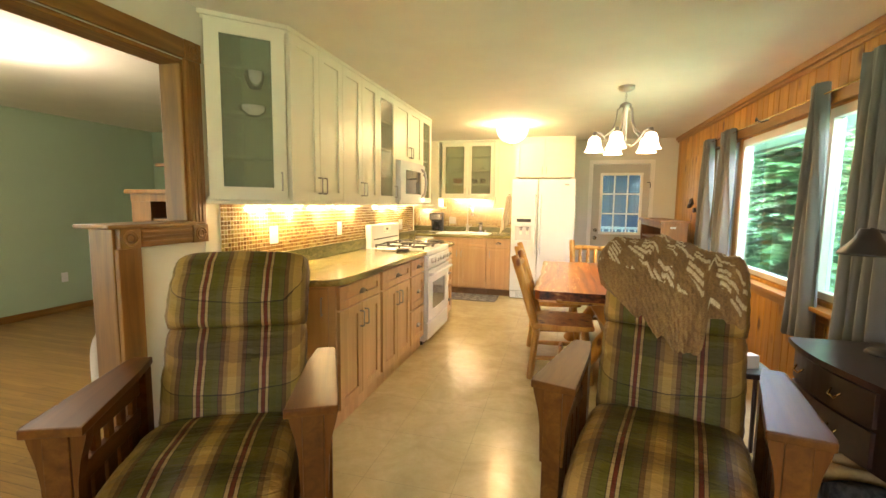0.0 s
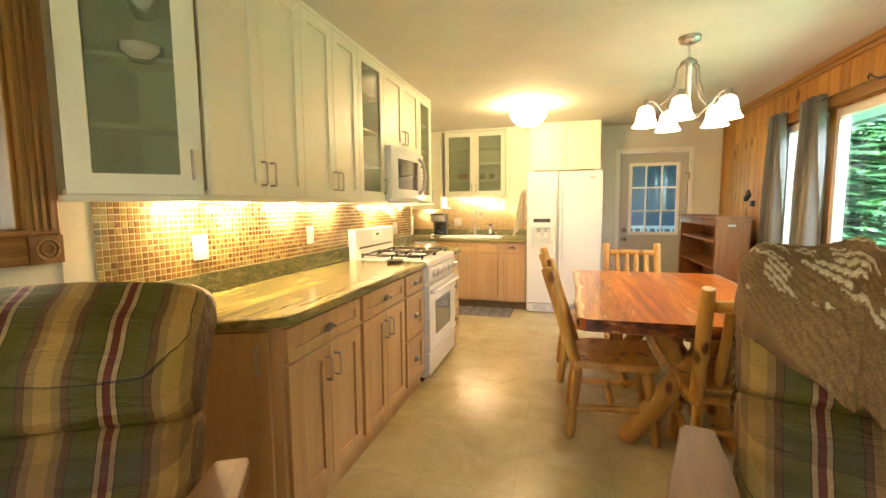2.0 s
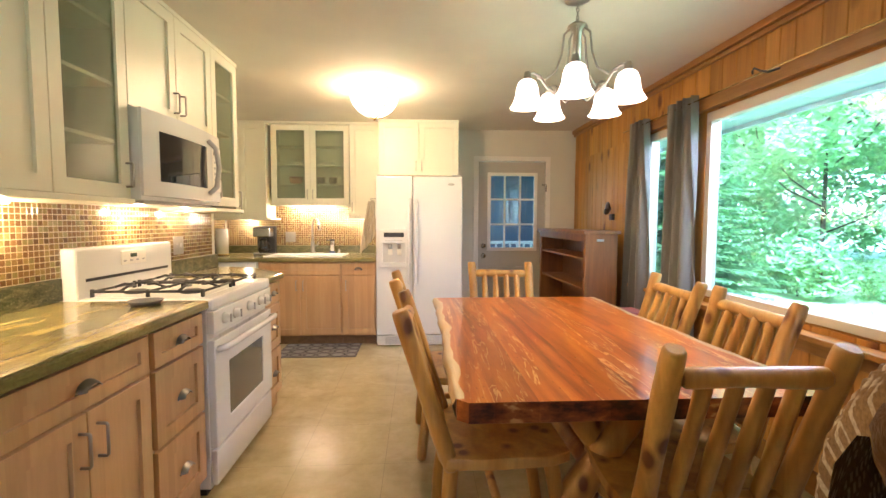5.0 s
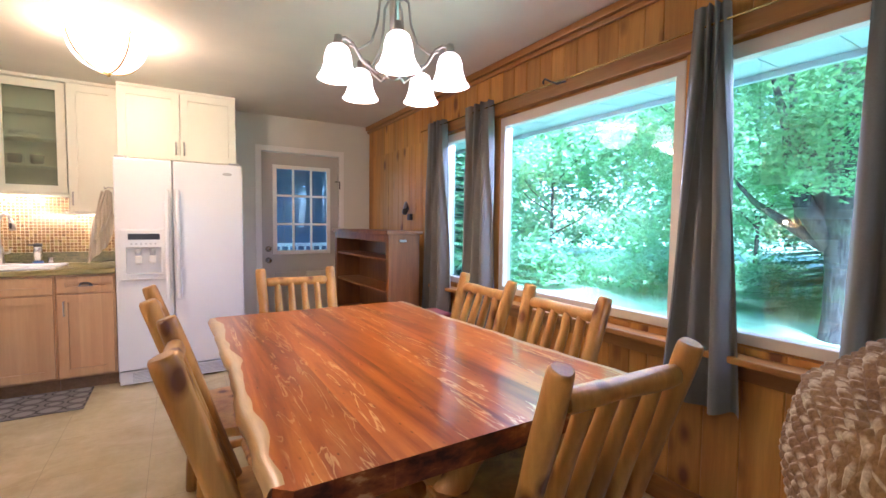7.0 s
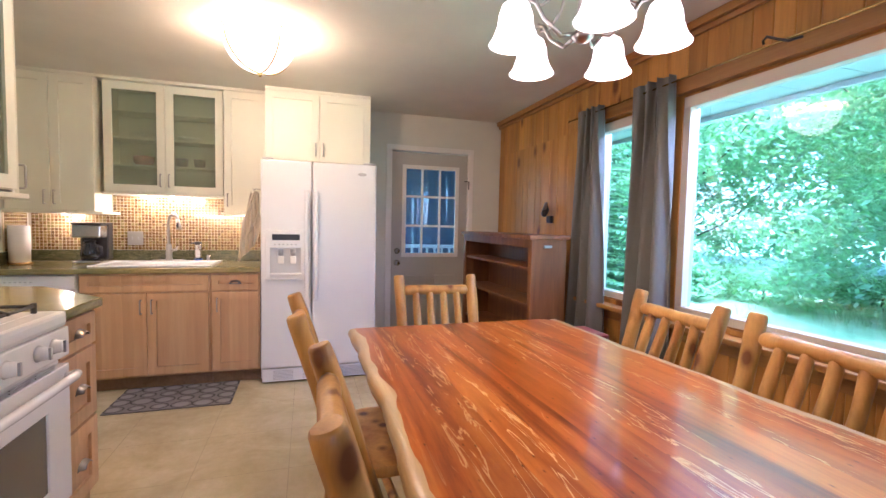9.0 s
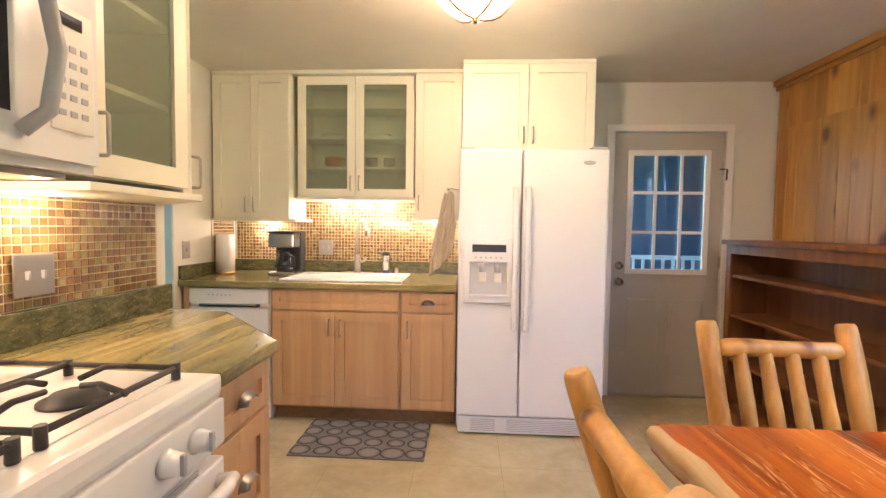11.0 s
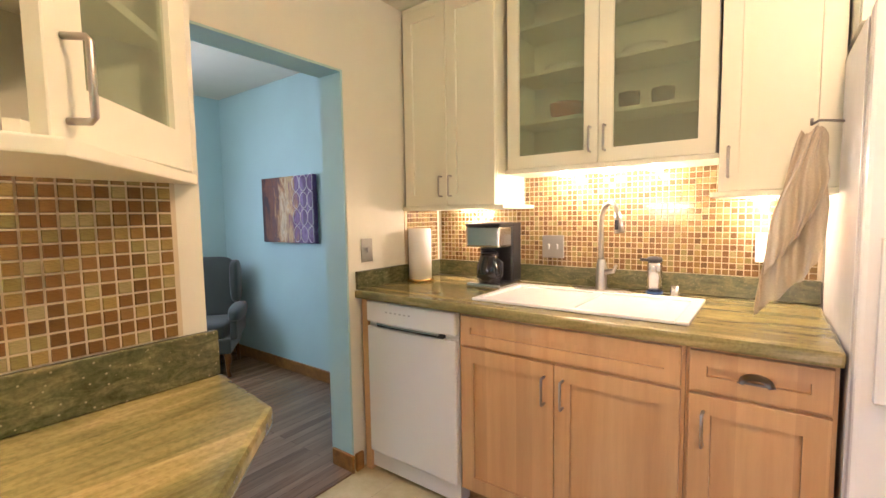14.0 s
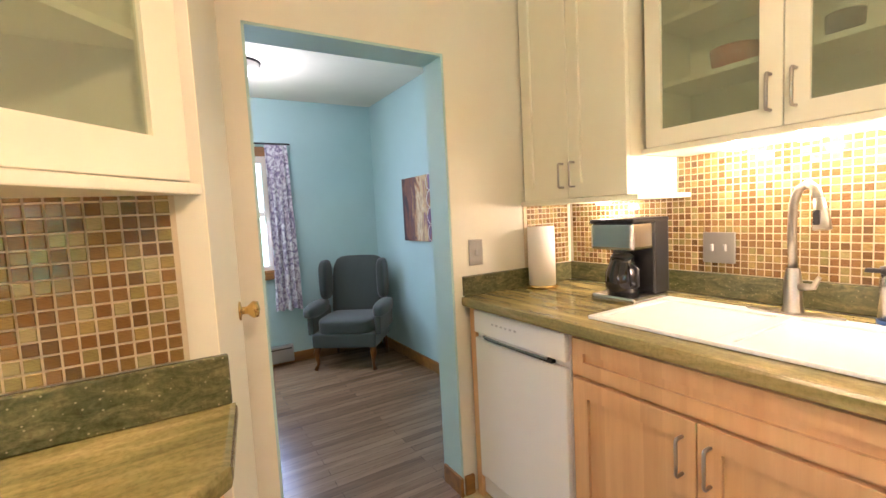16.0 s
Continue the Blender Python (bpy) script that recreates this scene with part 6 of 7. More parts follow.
def recliner(at, rz, label):
    """Faces local -y."""
    r = thing("recliner", at, label, "armchair", "plaid recliners", rz)
    lean = pose(0, 0.20, 0.385, -19)
    part("base", quad_box(bmesh.new(), (-0.30, -0.20, 0.0), (0.30, 0.36, 0.30), 0.01), M_ARM, r)
    part("seat_cushion", padded(bmesh.new(), ((0.22, 0.40), (0.0, 0.415), (-0.20, 0.415), (-0.34, 0.385), (-0.42, 0.32), (-0.445, 0.255)), 0.585, 0.19), M_PLAID, r)
    part("footrest", padded(bmesh.new(), ((-0.435, 0.27), (-0.45, 0.18), (-0.445, 0.06)), 0.585, 0.13), M_PLAID, r)
    part("back_cushion", padded(bmesh.new(), ((0.02, -0.02), (0.0, 0.10), (-0.01, 0.24), (0.0, 0.38), (0.02, 0.455)), 0.58, 0.19, (0.62,), m=lean), M_PLAID, r)
    part("headrest", padded(bmesh.new(), ((0.0, 0.44), (-0.02, 0.52), (0.0, 0.62), (0.04, 0.70), (0.08, 0.745)), 0.585, 0.20, m=lean), M_PLAID, r)
    part("back_shell", quad_box(bmesh.new(), (-0.27, 0.06, 0.02), (0.27, 0.11, 0.66), 0.02), M_PLAID, r, at=(0, 0.20, 0.385), rx=-19)
    for s in (-1, 1):
        poly = [(s * 0.275, -0.335), (s * 0.445, -0.325), (s * 0.45, -0.29), (s * 0.42, 0.25), (s * 0.41, 0.28), (s * 0.335, 0.28), (s * 0.31, 0.1)]
        part("armrest", prism(bmesh.new(), poly if s > 0 else poly[::-1], 0.682, 0.712, 0.006), M_ARM, r, "reddish oak flat armrest")
        for y in (-0.275, 0.22):
            part("arm_post", quad_box(bmesh.new(), (s * 0.365 - 0.035, y - 0.03, 0.0), (s * 0.365 + 0.035, y + 0.03, 0.682), 0.004), M_ARM, r)
        out = [(0.0, 0.0), (0.045, 0.0), (0.040, -0.03), (0.024, -0.09), (0.014, -0.16), (0.010, -0.30), (0.0, -0.30)]
        for w in (-1, 1):
            shape = [(w * x, z) for x, z in out]
            part("corbel", prism(bmesh.new(), shape if w < 0 else shape[::-1], -0.022, 0.022), M_ARM, r, at=(s * 0.365 + w * 0.035, -0.275, 0.681), rx=90)
        for z0, z1 in ((0.585, 0.681), (0.46, 0.525), (0.12, 0.20)):
            part("side_rail", quad_box(bmesh.new(), (s * 0.365 - 0.013, -0.245, z0), (s * 0.365 + 0.013, 0.19, z1), 0.003), M_ARM, r)
        for k in range(5):
            y = -0.19 + 0.085 * k
            part("side_slat", quad_box(bmesh.new(), (s * 0.365 - 0.009, y - 0.018, 0.525), (s * 0.365 + 0.009, y + 0.018, 0.585), 0.002), M_ARM, r)
            part("side_slat", quad_box(bmesh.new(), (s * 0.365 - 0.007, y - 0.032, 0.20), (s * 0.365 + 0.007, y + 0.032, 0.46), 0.002), M_ARM, r)
    return r


recliner((-1.225, 1.25, 0), 27, "plaid recliner with flat oak arms by the half wall")
recliner((0.42, 1.77, 0), -14, "plaid recliner with flat oak arms under a knitted blanket")

bk = thing("knitted_blanket", (0.41, 1.77, -0.035), "chunky brown and cream knitted blanket over the recliner's back", "blanket", rz=-18)
bm = bmesh.new()
path = [(0.115, 0.78), (0.13, 0.87), (0.15, 0.96), (0.18, 1.04), (0.23, 1.10), (0.31, 1.145), (0.40, 1.15), (0.52, 1.125), (0.66, 1.10), (0.75, 1.04), (0.78, 0.94), (0.75, 0.84), (0.70, 0.74)]


def on_path(t):
    t = max(0.0, min(0.9999, t)) * (len(path) - 1)
    i = int(t)
    f = t - i
    return [path[i][q] * (1 - f) + path[i + 1][q] * f for q in (0, 1)]


HEM = ((-1.0, 0.30), (-0.95, 0.22), (-0.86, 0.175), (-0.60, 0.125), (-0.30, 0.085), (-0.25, 0.095), (-0.02, 0.045), (0.03, 0.055), (0.22, 0.012), (0.27, 0.02), (0.46, 0.0), (0.53, 0.02), (0.57, 0.105), (0.74, 0.11), (0.79, 0.095), (0.95, 0.11), (1.0, 0.14))


def hem(u):
    for (a, p), (b, q) in zip(HEM, HEM[1:]):
        if u <= b:
            return p + (q - p) * (u - a) / (b - a) + 0.06
    return HEM[-1][1] + 0.06


def flaps(u, t):
    """Slanting overlaps where the folded blanket lies on itself."""
    rise = 0.0
    for c, w in ((-0.30, 0.5), (0.08, 0.45), (0.42, 0.4), (0.76, 0.35)):
        q = (u - (c + (t - 0.1) * 0.85 - 0.06)) / 0.04
        rise += 0.026 * (1 / (1 + math.exp(-max(-30, min(30, -q * 3))))) * max(0.0, 1 - max(0.0, t - 0.35) * 3)
    return rise


NU, NV = 160, 250
yr = random.Random(8)
flecks = {}
for row in range(-40, 90):
    i = 0
    while i < NU + 1:
        run, gap = yr.randint(8, 22), yr.randint(4, 16)
        for q in range(i + gap, i + gap + run):
            flecks[row, q] = 1.0
        i += gap + run
yarn = bm.verts.layers.float.new("yarn")
layers = []
for s in (0, 1):
    g = []
    for j in range(NV + 1):
        row = []
        for i in range(NU + 1):
            u = i / NU * 2 - 1
            slope = 0.45 * max(0.0, 1 - j / NV * 1.6)
            rib = (j + i * slope) / 5.0
            start = hem(u)
            t = start + (1 - start) * j / NV
            y, z = on_path(t)
            if y > 0.40:
                y = 0.40 + (y - 0.40) * (0.46 + 0.54 * min(1.0, (u + 1) / 0.8))
            drop = max(0.0, abs(u) - 0.80) ** 2 * 1.5
            back = min(1.0, max(0.0, (t - 0.5) * 6))
            k = 0 if s else (0.0045 + 0.0055 * back) * abs(math.sin(rib * math.pi)) + (0.0022 + 0.002 * back) * math.sin(i * math.pi / 2.5 + int(rib) * 1.6)
            fold = 0.012 * math.sin(u * 5 + t * 4) + 0.004 * math.sin(u * 11 - t * 7)
            c = Vector((0, y - 0.32, z - 0.92)).normalized()
            off = (0.012 if s else 0.034 + flaps(u, t)) + k + (fold if not s else fold * 0.6)
            vert = bm.verts.new((u * 0.284 - 0.028 * (1 + 0.03 * math.sin(t * 8)), y + c.y * off, z + c.z * off - drop))
            band = 1.0 if 0.17 + 0.13 * (1 - u) * 0.5 < t else 0.0
            if back > 0:
                vert[yarn] = (0.62 if abs(math.sin(rib * math.pi)) > 0.45 and (i // 2 + int(rib)) % 2 and math.sin(i * 0.13 + rib * 1.7) > -0.5 else 0.0)
            else:
                vert[yarn] = band * flecks.get((int(rib), i), 0.0) * (1.0 if math.sin(rib * 0.9 + i * 0.03) > -0.6 else 0.0) * (1.0 if abs(math.sin(rib * math.pi)) > 0.55 else 0.0)
            row.append(vert)
        g.append(row)
    layers.append(g)
    for a, b in zip(g, g[1:]):
        for i in range(NU):
            f = bm.faces.new((a[i], a[i + 1], b[i + 1], b[i]))
            f.smooth = True
top, bot = layers
rim = top[0] + [r[-1] for r in top[1:]] + top[-1][-2::-1] + [r[0] for r in top[-2:0:-1]]
rim2 = bot[0] + [r[-1] for r in bot[1:]] + bot[-1][-2::-1] + [r[0] for r in bot[-2:0:-1]]
for k in range(len(rim)):
    bm.faces.new((rim[k], rim2[k], rim2[(k + 1) % len(rim)], rim[(k + 1) % len(rim)]))
part("wool", bm, M_KNIT, bk)

# ---- curtains and rod ----


def curtain(y0, y1, z0, z1, x=1.50, waves=4, axis="y", mat=None, label="", flare=0.0, depth=0.035):
    c = thing("curtain", ((x, (y0 + y1) / 2, z0) if axis == "y" else ((y0 + y1) / 2, x, z0)), label, "curtain", "grey window curtains" if mat is None else "")
    bm = bmesh.new()
    n, rows = waves * 14, 16
    w = y1 - y0
    for s in (0, 1):
        g = []
        for j in range(rows + 1):
            t = j / rows
            ww = w * (1 + flare * (1 - t))
            row = []
            for i in range(n + 1):
                u = i / n
                a = u * waves * 2 * math.pi
                dx = depth * math.sin(a + 0.5 * math.sin(t * 4)) * (0.75 + 0.35 * (1 - t)) + 0.010 * math.sin(a * 2.3 + t * 5) + (0.003 if s else -0.003)
                dy = (u - 0.5) * ww + 0.012 * math.sin(a * 1.3 + t * 3)
                row.append(bm.verts.new((dx, dy, t * (z1 - z0) + (0.012 * math.sin(a * 0.7) if j == 0 else 0))))
            g.append(row)
        for a, b in zip(g, g[1:]):
            for i in range(n):
                f = bm.faces.new((a[i], a[i + 1], b[i + 1], b[i]) if s else (a[i], b[i], b[i + 1], a[i + 1]))
                f.smooth = True
    part("panel", bm, mat or M_CURTAIN, c)
    return c


curtain(5.24, 5.45, 0.47, 2.09, label="grey curtain panel hanging by the bookcase", waves=3, flare=1.0)
curtain(4.64, 4.90, 0.47, 2.10, label="grey curtain panel drawn between the far windows", waves=3, flare=0.4)
curtain(3.17, 3.27, 0.53, 2.13, label="grey curtain panel drawn beside the large window", waves=3, flare=2.2, depth=0.03)
curtain(2.42, 2.74, 0.55, 2.16, label="grey curtain panel hanging beside the dresser", waves=4, flare=0.2, x=1.48)
rd = thing("curtain_rod", (1.50, 4.0, 2.055), "thin brass curtain rod in brackets over the windows", "curtain rod")
part("rod", tube(bmesh.new(), [(0, -1.75, 0), (0, 1.62, 0)], 0.005, 8), M_BRASS, rd)
for y in (-0.72, -1.6, 0.72, 1.5):
    part("bracket", tube(bmesh.new(), [(0.085, y, 0.02), (0.03, y, 0.0), (0, y, 0.0)], 0.006, 8), M_IRON, rd)
hk = thing("curtain_hook", (1.50, 4.07, 2.075), "black wrought iron scroll hook above the large window", "curtain hook")
part("scroll", tube(bmesh.new(), [(0.045, -0.05, -0.015), (0.0, -0.03, -0.03), (-0.01, 0.01, -0.01), (-0.005, 0.06, 0.02), (0.0, 0.08, 0.01), (0.0, 0.075, -0.005)], 0.0055, 8), M_IRON, hk)

# ---- bookcase ----
bc = thing("bookcase", (1.09, 5.37, 0), "dark oak open bookcase with two shelves against the pine wall", "bookcase")
part("side", quad_box(bmesh.new(), (0.0, 0.0, 0), (0.27, 0.022, 1.18), 0.002), M_SHELF, bc)
part("side", quad_box(bmesh.new(), (0.0, 1.328, 0), (0.27, 1.35, 1.18), 0.002), M_SHELF, bc)
part("top", quad_box(bmesh.new(), (-0.025, -0.02, 1.18), (0.29, 1.37, 1.21), 0.006), M_SHELF, bc)
part("back", quad_box(bmesh.new(), (0.26, 0.022, 0.0), (0.27, 1.328, 1.18)), M_SHELF, bc)
part("frieze", quad_box(bmesh.new(), (0.0, 0.022, 1.12), (0.02, 1.328, 1.18), 0.002), M_SHELF, bc)
for z in (0.08, 0.40, 0.70, 0.96):
    part("shelf", quad_box(bmesh.new(), (0.015, 0.022, z), (0.26, 1.328, z + 0.02), 0.002), M_SHELF, bc)
part("plinth", quad_box(bmesh.new(), (0.01, 0.022, 0.0), (0.03, 1.328, 0.08), 0.002), M_SHELF, bc)
for y in (0.022, 1.30):
    part("stile", quad_box(bmesh.new(), (0.0, y, 0.08), (0.02, y + 0.03, 1.12), 0.002), M_SHELF, bc)
part("bottle_opener", quad_box(bmesh.new(), (0.09, -0.012, 1.12), (0.15, 0.0, 1.14), 0.003), M_PLATE, bc, "small metal plate")
sc = thing("wall_ornament", (1.575, 5.94, 1.30), "dark metal bird-shaped ornament fixed to the pine wall", "ornament")
part("mount", quad_box(bmesh.new(), (-0.03, -0.03, 0.0), (0.0, 0.03, 0.06), 0.006), M_IRON, sc)
part("figure", tube(bmesh.new(), [(-0.10, -0.05, 0.06), (-0.08, -0.02, 0.07), (-0.05, 0.01, 0.11), (-0.04, 0.03, 0.17)], [0.008, 0.025, 0.03, 0.008], 10), M_IRON, sc)
part("crest", tube(bmesh.new(), [(-0.07, 0.0, 0.10), (-0.075, -0.03, 0.16), (-0.07, -0.045, 0.17)], [0.018, 0.012, 0.003], 8), M_PLATE, sc)
rs = thing("footstool", (1.30, 5.13, 0.0), "small red patterned upholstered stool beside the bookcase", "stool")
part("cushion", quad_box(bmesh.new(), (-0.16, -0.14, 0.12), (0.16, 0.14, 0.60), 0.03), M_REDCLOTH, rs)
for x in (-0.13, 0.13):
    for y in (-0.11, 0.11):
        part("leg", tube(bmesh.new(), [(x, y, 0), (x, y, 0.13)], [0.012, 0.018], 10), M_SHELF, rs)

# ---- dresser with lamp and firewood ----
ds = thing("dresser", (1.57, 2.35, 0), "dark mahogany serpentine dresser with brass pulls against the pine wall", "dresser", rz=-90)
nseg = 24
L = 1.25
curve = [(L * k / nseg, -0.47 - 0.045 * math.sin(2 * math.pi * k / nseg * 1.0 + 0.2)) for k in range(nseg + 1)]
part("top", prism(bmesh.new(), [(x, y - 0.02) for x, y in curve] + [(L + 0.01, 0.0), (-0.01, 0.0)], 0.73, 0.755, 0.004), M_DARK, ds)
part("body", prism(bmesh.new(), [(x * 0.97 + 0.02, y + 0.015) for x, y in curve] + [(L - 0.02, 0.0), (0.02, 0.0)], 0.42, 0.73), M_DARK, ds)
for k in range(2):
    seg = [p for p in curve if 0.03 + k * 0.6 <= p[0] <= 0.62 + k * 0.6]
    for z0, z1 in ((0.435, 0.57), (0.585, 0.715)):
        dd = part("drawer", prism(bmesh.new(), [(x, y) for x, y in seg] + [(seg[-1][0], seg[-1][1] + 0.03), (seg[0][0], seg[0][1] + 0.03)], z0, z1, 0.002), M_DARK, ds)
        for q in (0.22, 0.78):
            p = seg[int(q * (len(seg) - 1))]
            part("pull", tube(bmesh.new(), [(p[0] - 0.03, p[1] - 0.004, (z0 + z1) / 2 + 0.01), (p[0] - 0.02, p[1] - 0.02, (z0 + z1) / 2 - 0.012), (p[0] + 0.02, p[1] - 0.02, (z0 + z1) / 2 - 0.012), (p[0] + 0.03, p[1] - 0.004, (z0 + z1) / 2 + 0.01)], 0.004, 6), M_BRASS, dd)
for x in (0.03, L - 0.05):
    for y in (-0.44, -0.05):
        part("leg", tube(bmesh.new(), [(x, y, 0.0), (x, y, 0.43)], [0.016, 0.026], 10), M_DARK, ds)
dk = thing("desk_lamp", (1.36, 2.16, 0.755), "black metal adjustable desk lamp on the dark dresser", "lamp")
part("base", lathe(bmesh.new(), ((0.0, 0.02), (0.07, 0.018), (0.085, 0.0), (0.0, 0.0))), M_BLACK, dk)
part("stem", tube(bmesh.new(), [(0, 0, 0.01), (0.02, 0.01, 0.2), (0.0, 0.0, 0.50), (-0.10, 0.04, 0.53)], 0.008, 8), M_BLACK, dk)
part("shade", lathe(bmesh.new(), ((0.02, 0.10), (0.03, 0.10), (0.045, 0.06), (0.095, 0.0), (0.10, -0.012), (0.095, -0.012), (0.03, 0.06)), seg=24), M_BLACK, dk, at=(-0.10, 0.04, 0.43))
rk = thing("firewood_rack", (1.18, 1.80, 0), "low black iron rack filled with split firewood", "firewood rack")
for y in (-0.42, 0.42):
    part("hoop", tube(bmesh.new(), [(-0.15, y, 0.36), (-0.16, y, 0.03), (0.16, y, 0.03), (0.15, y, 0.36)], 0.012, 8), M_IRON, rk)
for x in (-0.14, 0.14):
    part("runner", tube(bmesh.new(), [(x, -0.45, 0.03), (x, 0.45, 0.03)], 0.012, 8), M_IRON, rk)
fw = random.Random(4)
wl = thing("firewood", (1.18, 1.80, 0.045), "split and round birch firewood stacked in the iron rack", "firewood")
for j in range(4):
    for i in range(7):
        y = -0.36 + 0.12 * i + fw.uniform(-0.01, 0.01)
        z = 0.04 + 0.078 * j
        part("log", log(bmesh.new(), (-0.17 + fw.uniform(-0.03, 0.02), y, z), (0.16 + fw.uniform(-0.02, 0.03), y + fw.uniform(-0.03, 0.03), z + 0.01), 0.036, 7, seed=i + j, knobs=0.5), M_SAP if (i + j) % 3 else M_BARK, wl)
vt = thing("card_box", (0.98, 2.55, 0.52), "small white box leaning behind the recliner", "box", rz=20)
part("box", quad_box(bmesh.new(), (-0.05, -0.03, 0.0), (0.05, 0.03, 0.07), 0.003), M_TRIM, vt, rx=0)
st = thing("side_stool", (0.98, 2.55, 0.0), "small dark wooden side stool behind the recliner", "stool")
part("top", quad_box(bmesh.new(), (-0.11, -0.11, 0.49), (0.11, 0.11, 0.52), 0.005), M_DARK, st)
for x in (-0.09, 0.09):
    for y in (-0.09, 0.09):
        part("leg", tube(bmesh.new(), [(x, y, 0), (x * 0.9, y * 0.9, 0.49)], 0.012, 8), M_DARK, st)

# ---- living room ----
lc = thing("oak_cabinet", (-3.30, 2.75, 0), "oak curio cabinet with moulded top in the living room", "cabinet", rz=0)
part("body", quad_box(bmesh.new(), (-0.12, 0, 0.0), (-0.10, 0.45, 1.42), 0.002), M_OAK, lc)
part("side", quad_box(bmesh.new(), (0.75, 0, 0.0), (0.77, 0.45, 1.42), 0.002), M_OAK, lc)
part("back", quad_box(bmesh.new(), (-0.10, 0.43, 0.0), (0.75, 0.45, 1.42)), M_DARK, lc)
part("frieze", quad_box(bmesh.new(), (-0.12, -0.005, 1.36), (0.77, 0.02, 1.42), 0.002), M_OAK, lc)
part("top", quad_box(bmesh.new(), (-0.16, -0.03, 1.42), (0.81, 0.47, 1.455), 0.008), M_OAK, lc)
part("stile", quad_box(bmesh.new(), (-0.10, 0.0, 0.0), (0.08, 0.02, 1.36), 0.002), M_OAK, lc)
for z in (0.1, 0.5, 0.9, 1.2):
    part("shelf", quad_box(bmesh.new(), (-0.10, 0.02, z), (0.75, 0.43, z + 0.018)), M_OAK, lc)
ob = thing("wooden_windmill", (-3.22, 2.95, 1.455), "small rustic wooden frame ornament standing on the oak cabinet", "ornament")
part("post", quad_box(bmesh.new(), (-0.012, -0.012, 0), (0.012, 0.012, 0.25)), M_OAK, ob)
part("post", quad_box(bmesh.new(), (0.10, -0.012, 0), (0.124, 0.012, 0.25)), M_OAK, ob)
part("beam", quad_box(bmesh.new(), (-0.14, -0.016, 0.20), (0.15, 0.016, 0.225)), M_OAK, ob)
part("panel", quad_box(bmesh.new(), (0.012, -0.005, 0.0), (0.10, 0.005, 0.19)), M_TRIM, ob)
tt = thing("magazine_table", (-4.10, 0.82, 0), "small dark table holding a pile of magazines in the living room", "side table")
part("top", quad_box(bmesh.new(), (-0.3, -0.3, 0.72), (0.3, 0.3, 0.75), 0.005), M_SHELF, tt)
for x in (-0.26, 0.26):
    for y in (-0.26, 0.26):
        part("leg", quad_box(bmesh.new(), (x - 0.02, y - 0.02, 0), (x + 0.02, y + 0.02, 0.72)), M_SHELF, tt)
for k in range(3):
    mg = thing("magazine", (-4.05 + 0.01 * k, 0.98, 0.751 + 0.012 * k), "yellow and white magazine lying on the small table", "magazine", "magazines", 8 * k)
    part("pages", quad_box(bmesh.new(), (-0.1, -0.13, 0), (0.1, 0.13, 0.011), 0.002), (M_TRIM, M_BRASS, M_TRIM)[k], mg)
hc = thing("hanging_coat", (-2.09, 1.45, 0.50), "pale beige cloth bundle hanging behind the half wall post", "cloth")
part("cloth", puff(bmesh.new(), (0.07, 0.09, 0.36), (0.04, -0.02, 0.08), e=0.7), M_TOWEL, hc)

# ---- bedroom ----
wc = thing("wing_chair", (-4.66, 6.57, 0), "dark green wing armchair with curved wooden legs in the corner", "armchair", rz=52)
wc.scale = (0.87, 0.87, 0.87)
part("seat", puff(bmesh.new(), (0.56, 0.52, 0.17), (0, -0.04, 0.42), e=0.3), M_GREENCLOTH, wc)
part("seat_base", quad_box(bmesh.new(), (-0.32, -0.30, 0.22), (0.32, 0.26, 0.36), 0.02), M_GREENCLOTH, wc)
part("backrest", puff(bmesh.new(), (0.60, 0.16, 0.76), (0, 0.0, 0.36), pose(0, 0.24, 0.34, -9), e=0.42), M_GREENCLOTH, wc)
for s in (-1, 1):
    part("wing", puff(bmesh.new(), (0.09, 0.26, 0.42), (s * 0.31, 0.14, 0.84), e=0.5), M_GREENCLOTH, wc)
    part("arm", puff(bmesh.new(), (0.13, 0.54, 0.15), (s * 0.35, -0.05, 0.57), e=0.6), M_GREENCLOTH, wc)
    part("arm_panel", quad_box(bmesh.new(), (s * 0.34 - 0.03, -0.27, 0.34), (s * 0.34 + 0.03, 0.24, 0.55), 0.02), M_GREENCLOTH, wc)
    part("leg", tube(bmesh.new(), [(s * 0.27, -0.25, 0.24), (s * 0.29, -0.28, 0.16), (s * 0.28, -0.27, 0.06), (s * 0.30, -0.30, 0.0)], [0.035, 0.03, 0.016, 0.022], 10), M_ARM, wc)
    part("leg", tube(bmesh.new(), [(s * 0.27, 0.22, 0.24), (s * 0.28, 0.27, 0.0)], [0.025, 0.016], 10), M_ARM, wc)
pc = thing("canvas_picture", (-3.94, 6.99, 1.33), "square abstract canvas in purple, brown and cream on the blue wall", "picture")
part("canvas", quad_box(bmesh.new(), (-0.34, -0.035, -0.26), (0.34, 0.0, 0.26), 0.003), M_CANVAS, pc)
bm = bmesh.new()
for i in range(3):
    for j in range(4):
        cx, cz = 0.13 + 0.09 * i, -0.19 + 0.13 * j
        pts = [(cx + 0.048 * math.cos(a) * (0.7 + 0.3 * abs(math.cos(a))), -0.037, cz + 0.062 * math.sin(a)) for a in [2 * math.pi * k / 12 for k in range(13)]]
        pts = [(min(0.33, x), y, z) for x, y, z in pts]
        tube(bm, pts, 0.0022, 4, False)
part("lattice", bm, M_TRIM, pc, "pale painted lattice pattern")
curtain(5.99, 6.18, 0.50, 1.95, x=-4.93, waves=4, mat=M_FLORAL, label="white and purple floral curtain beside the bedroom window", flare=0.15, depth=0.02)
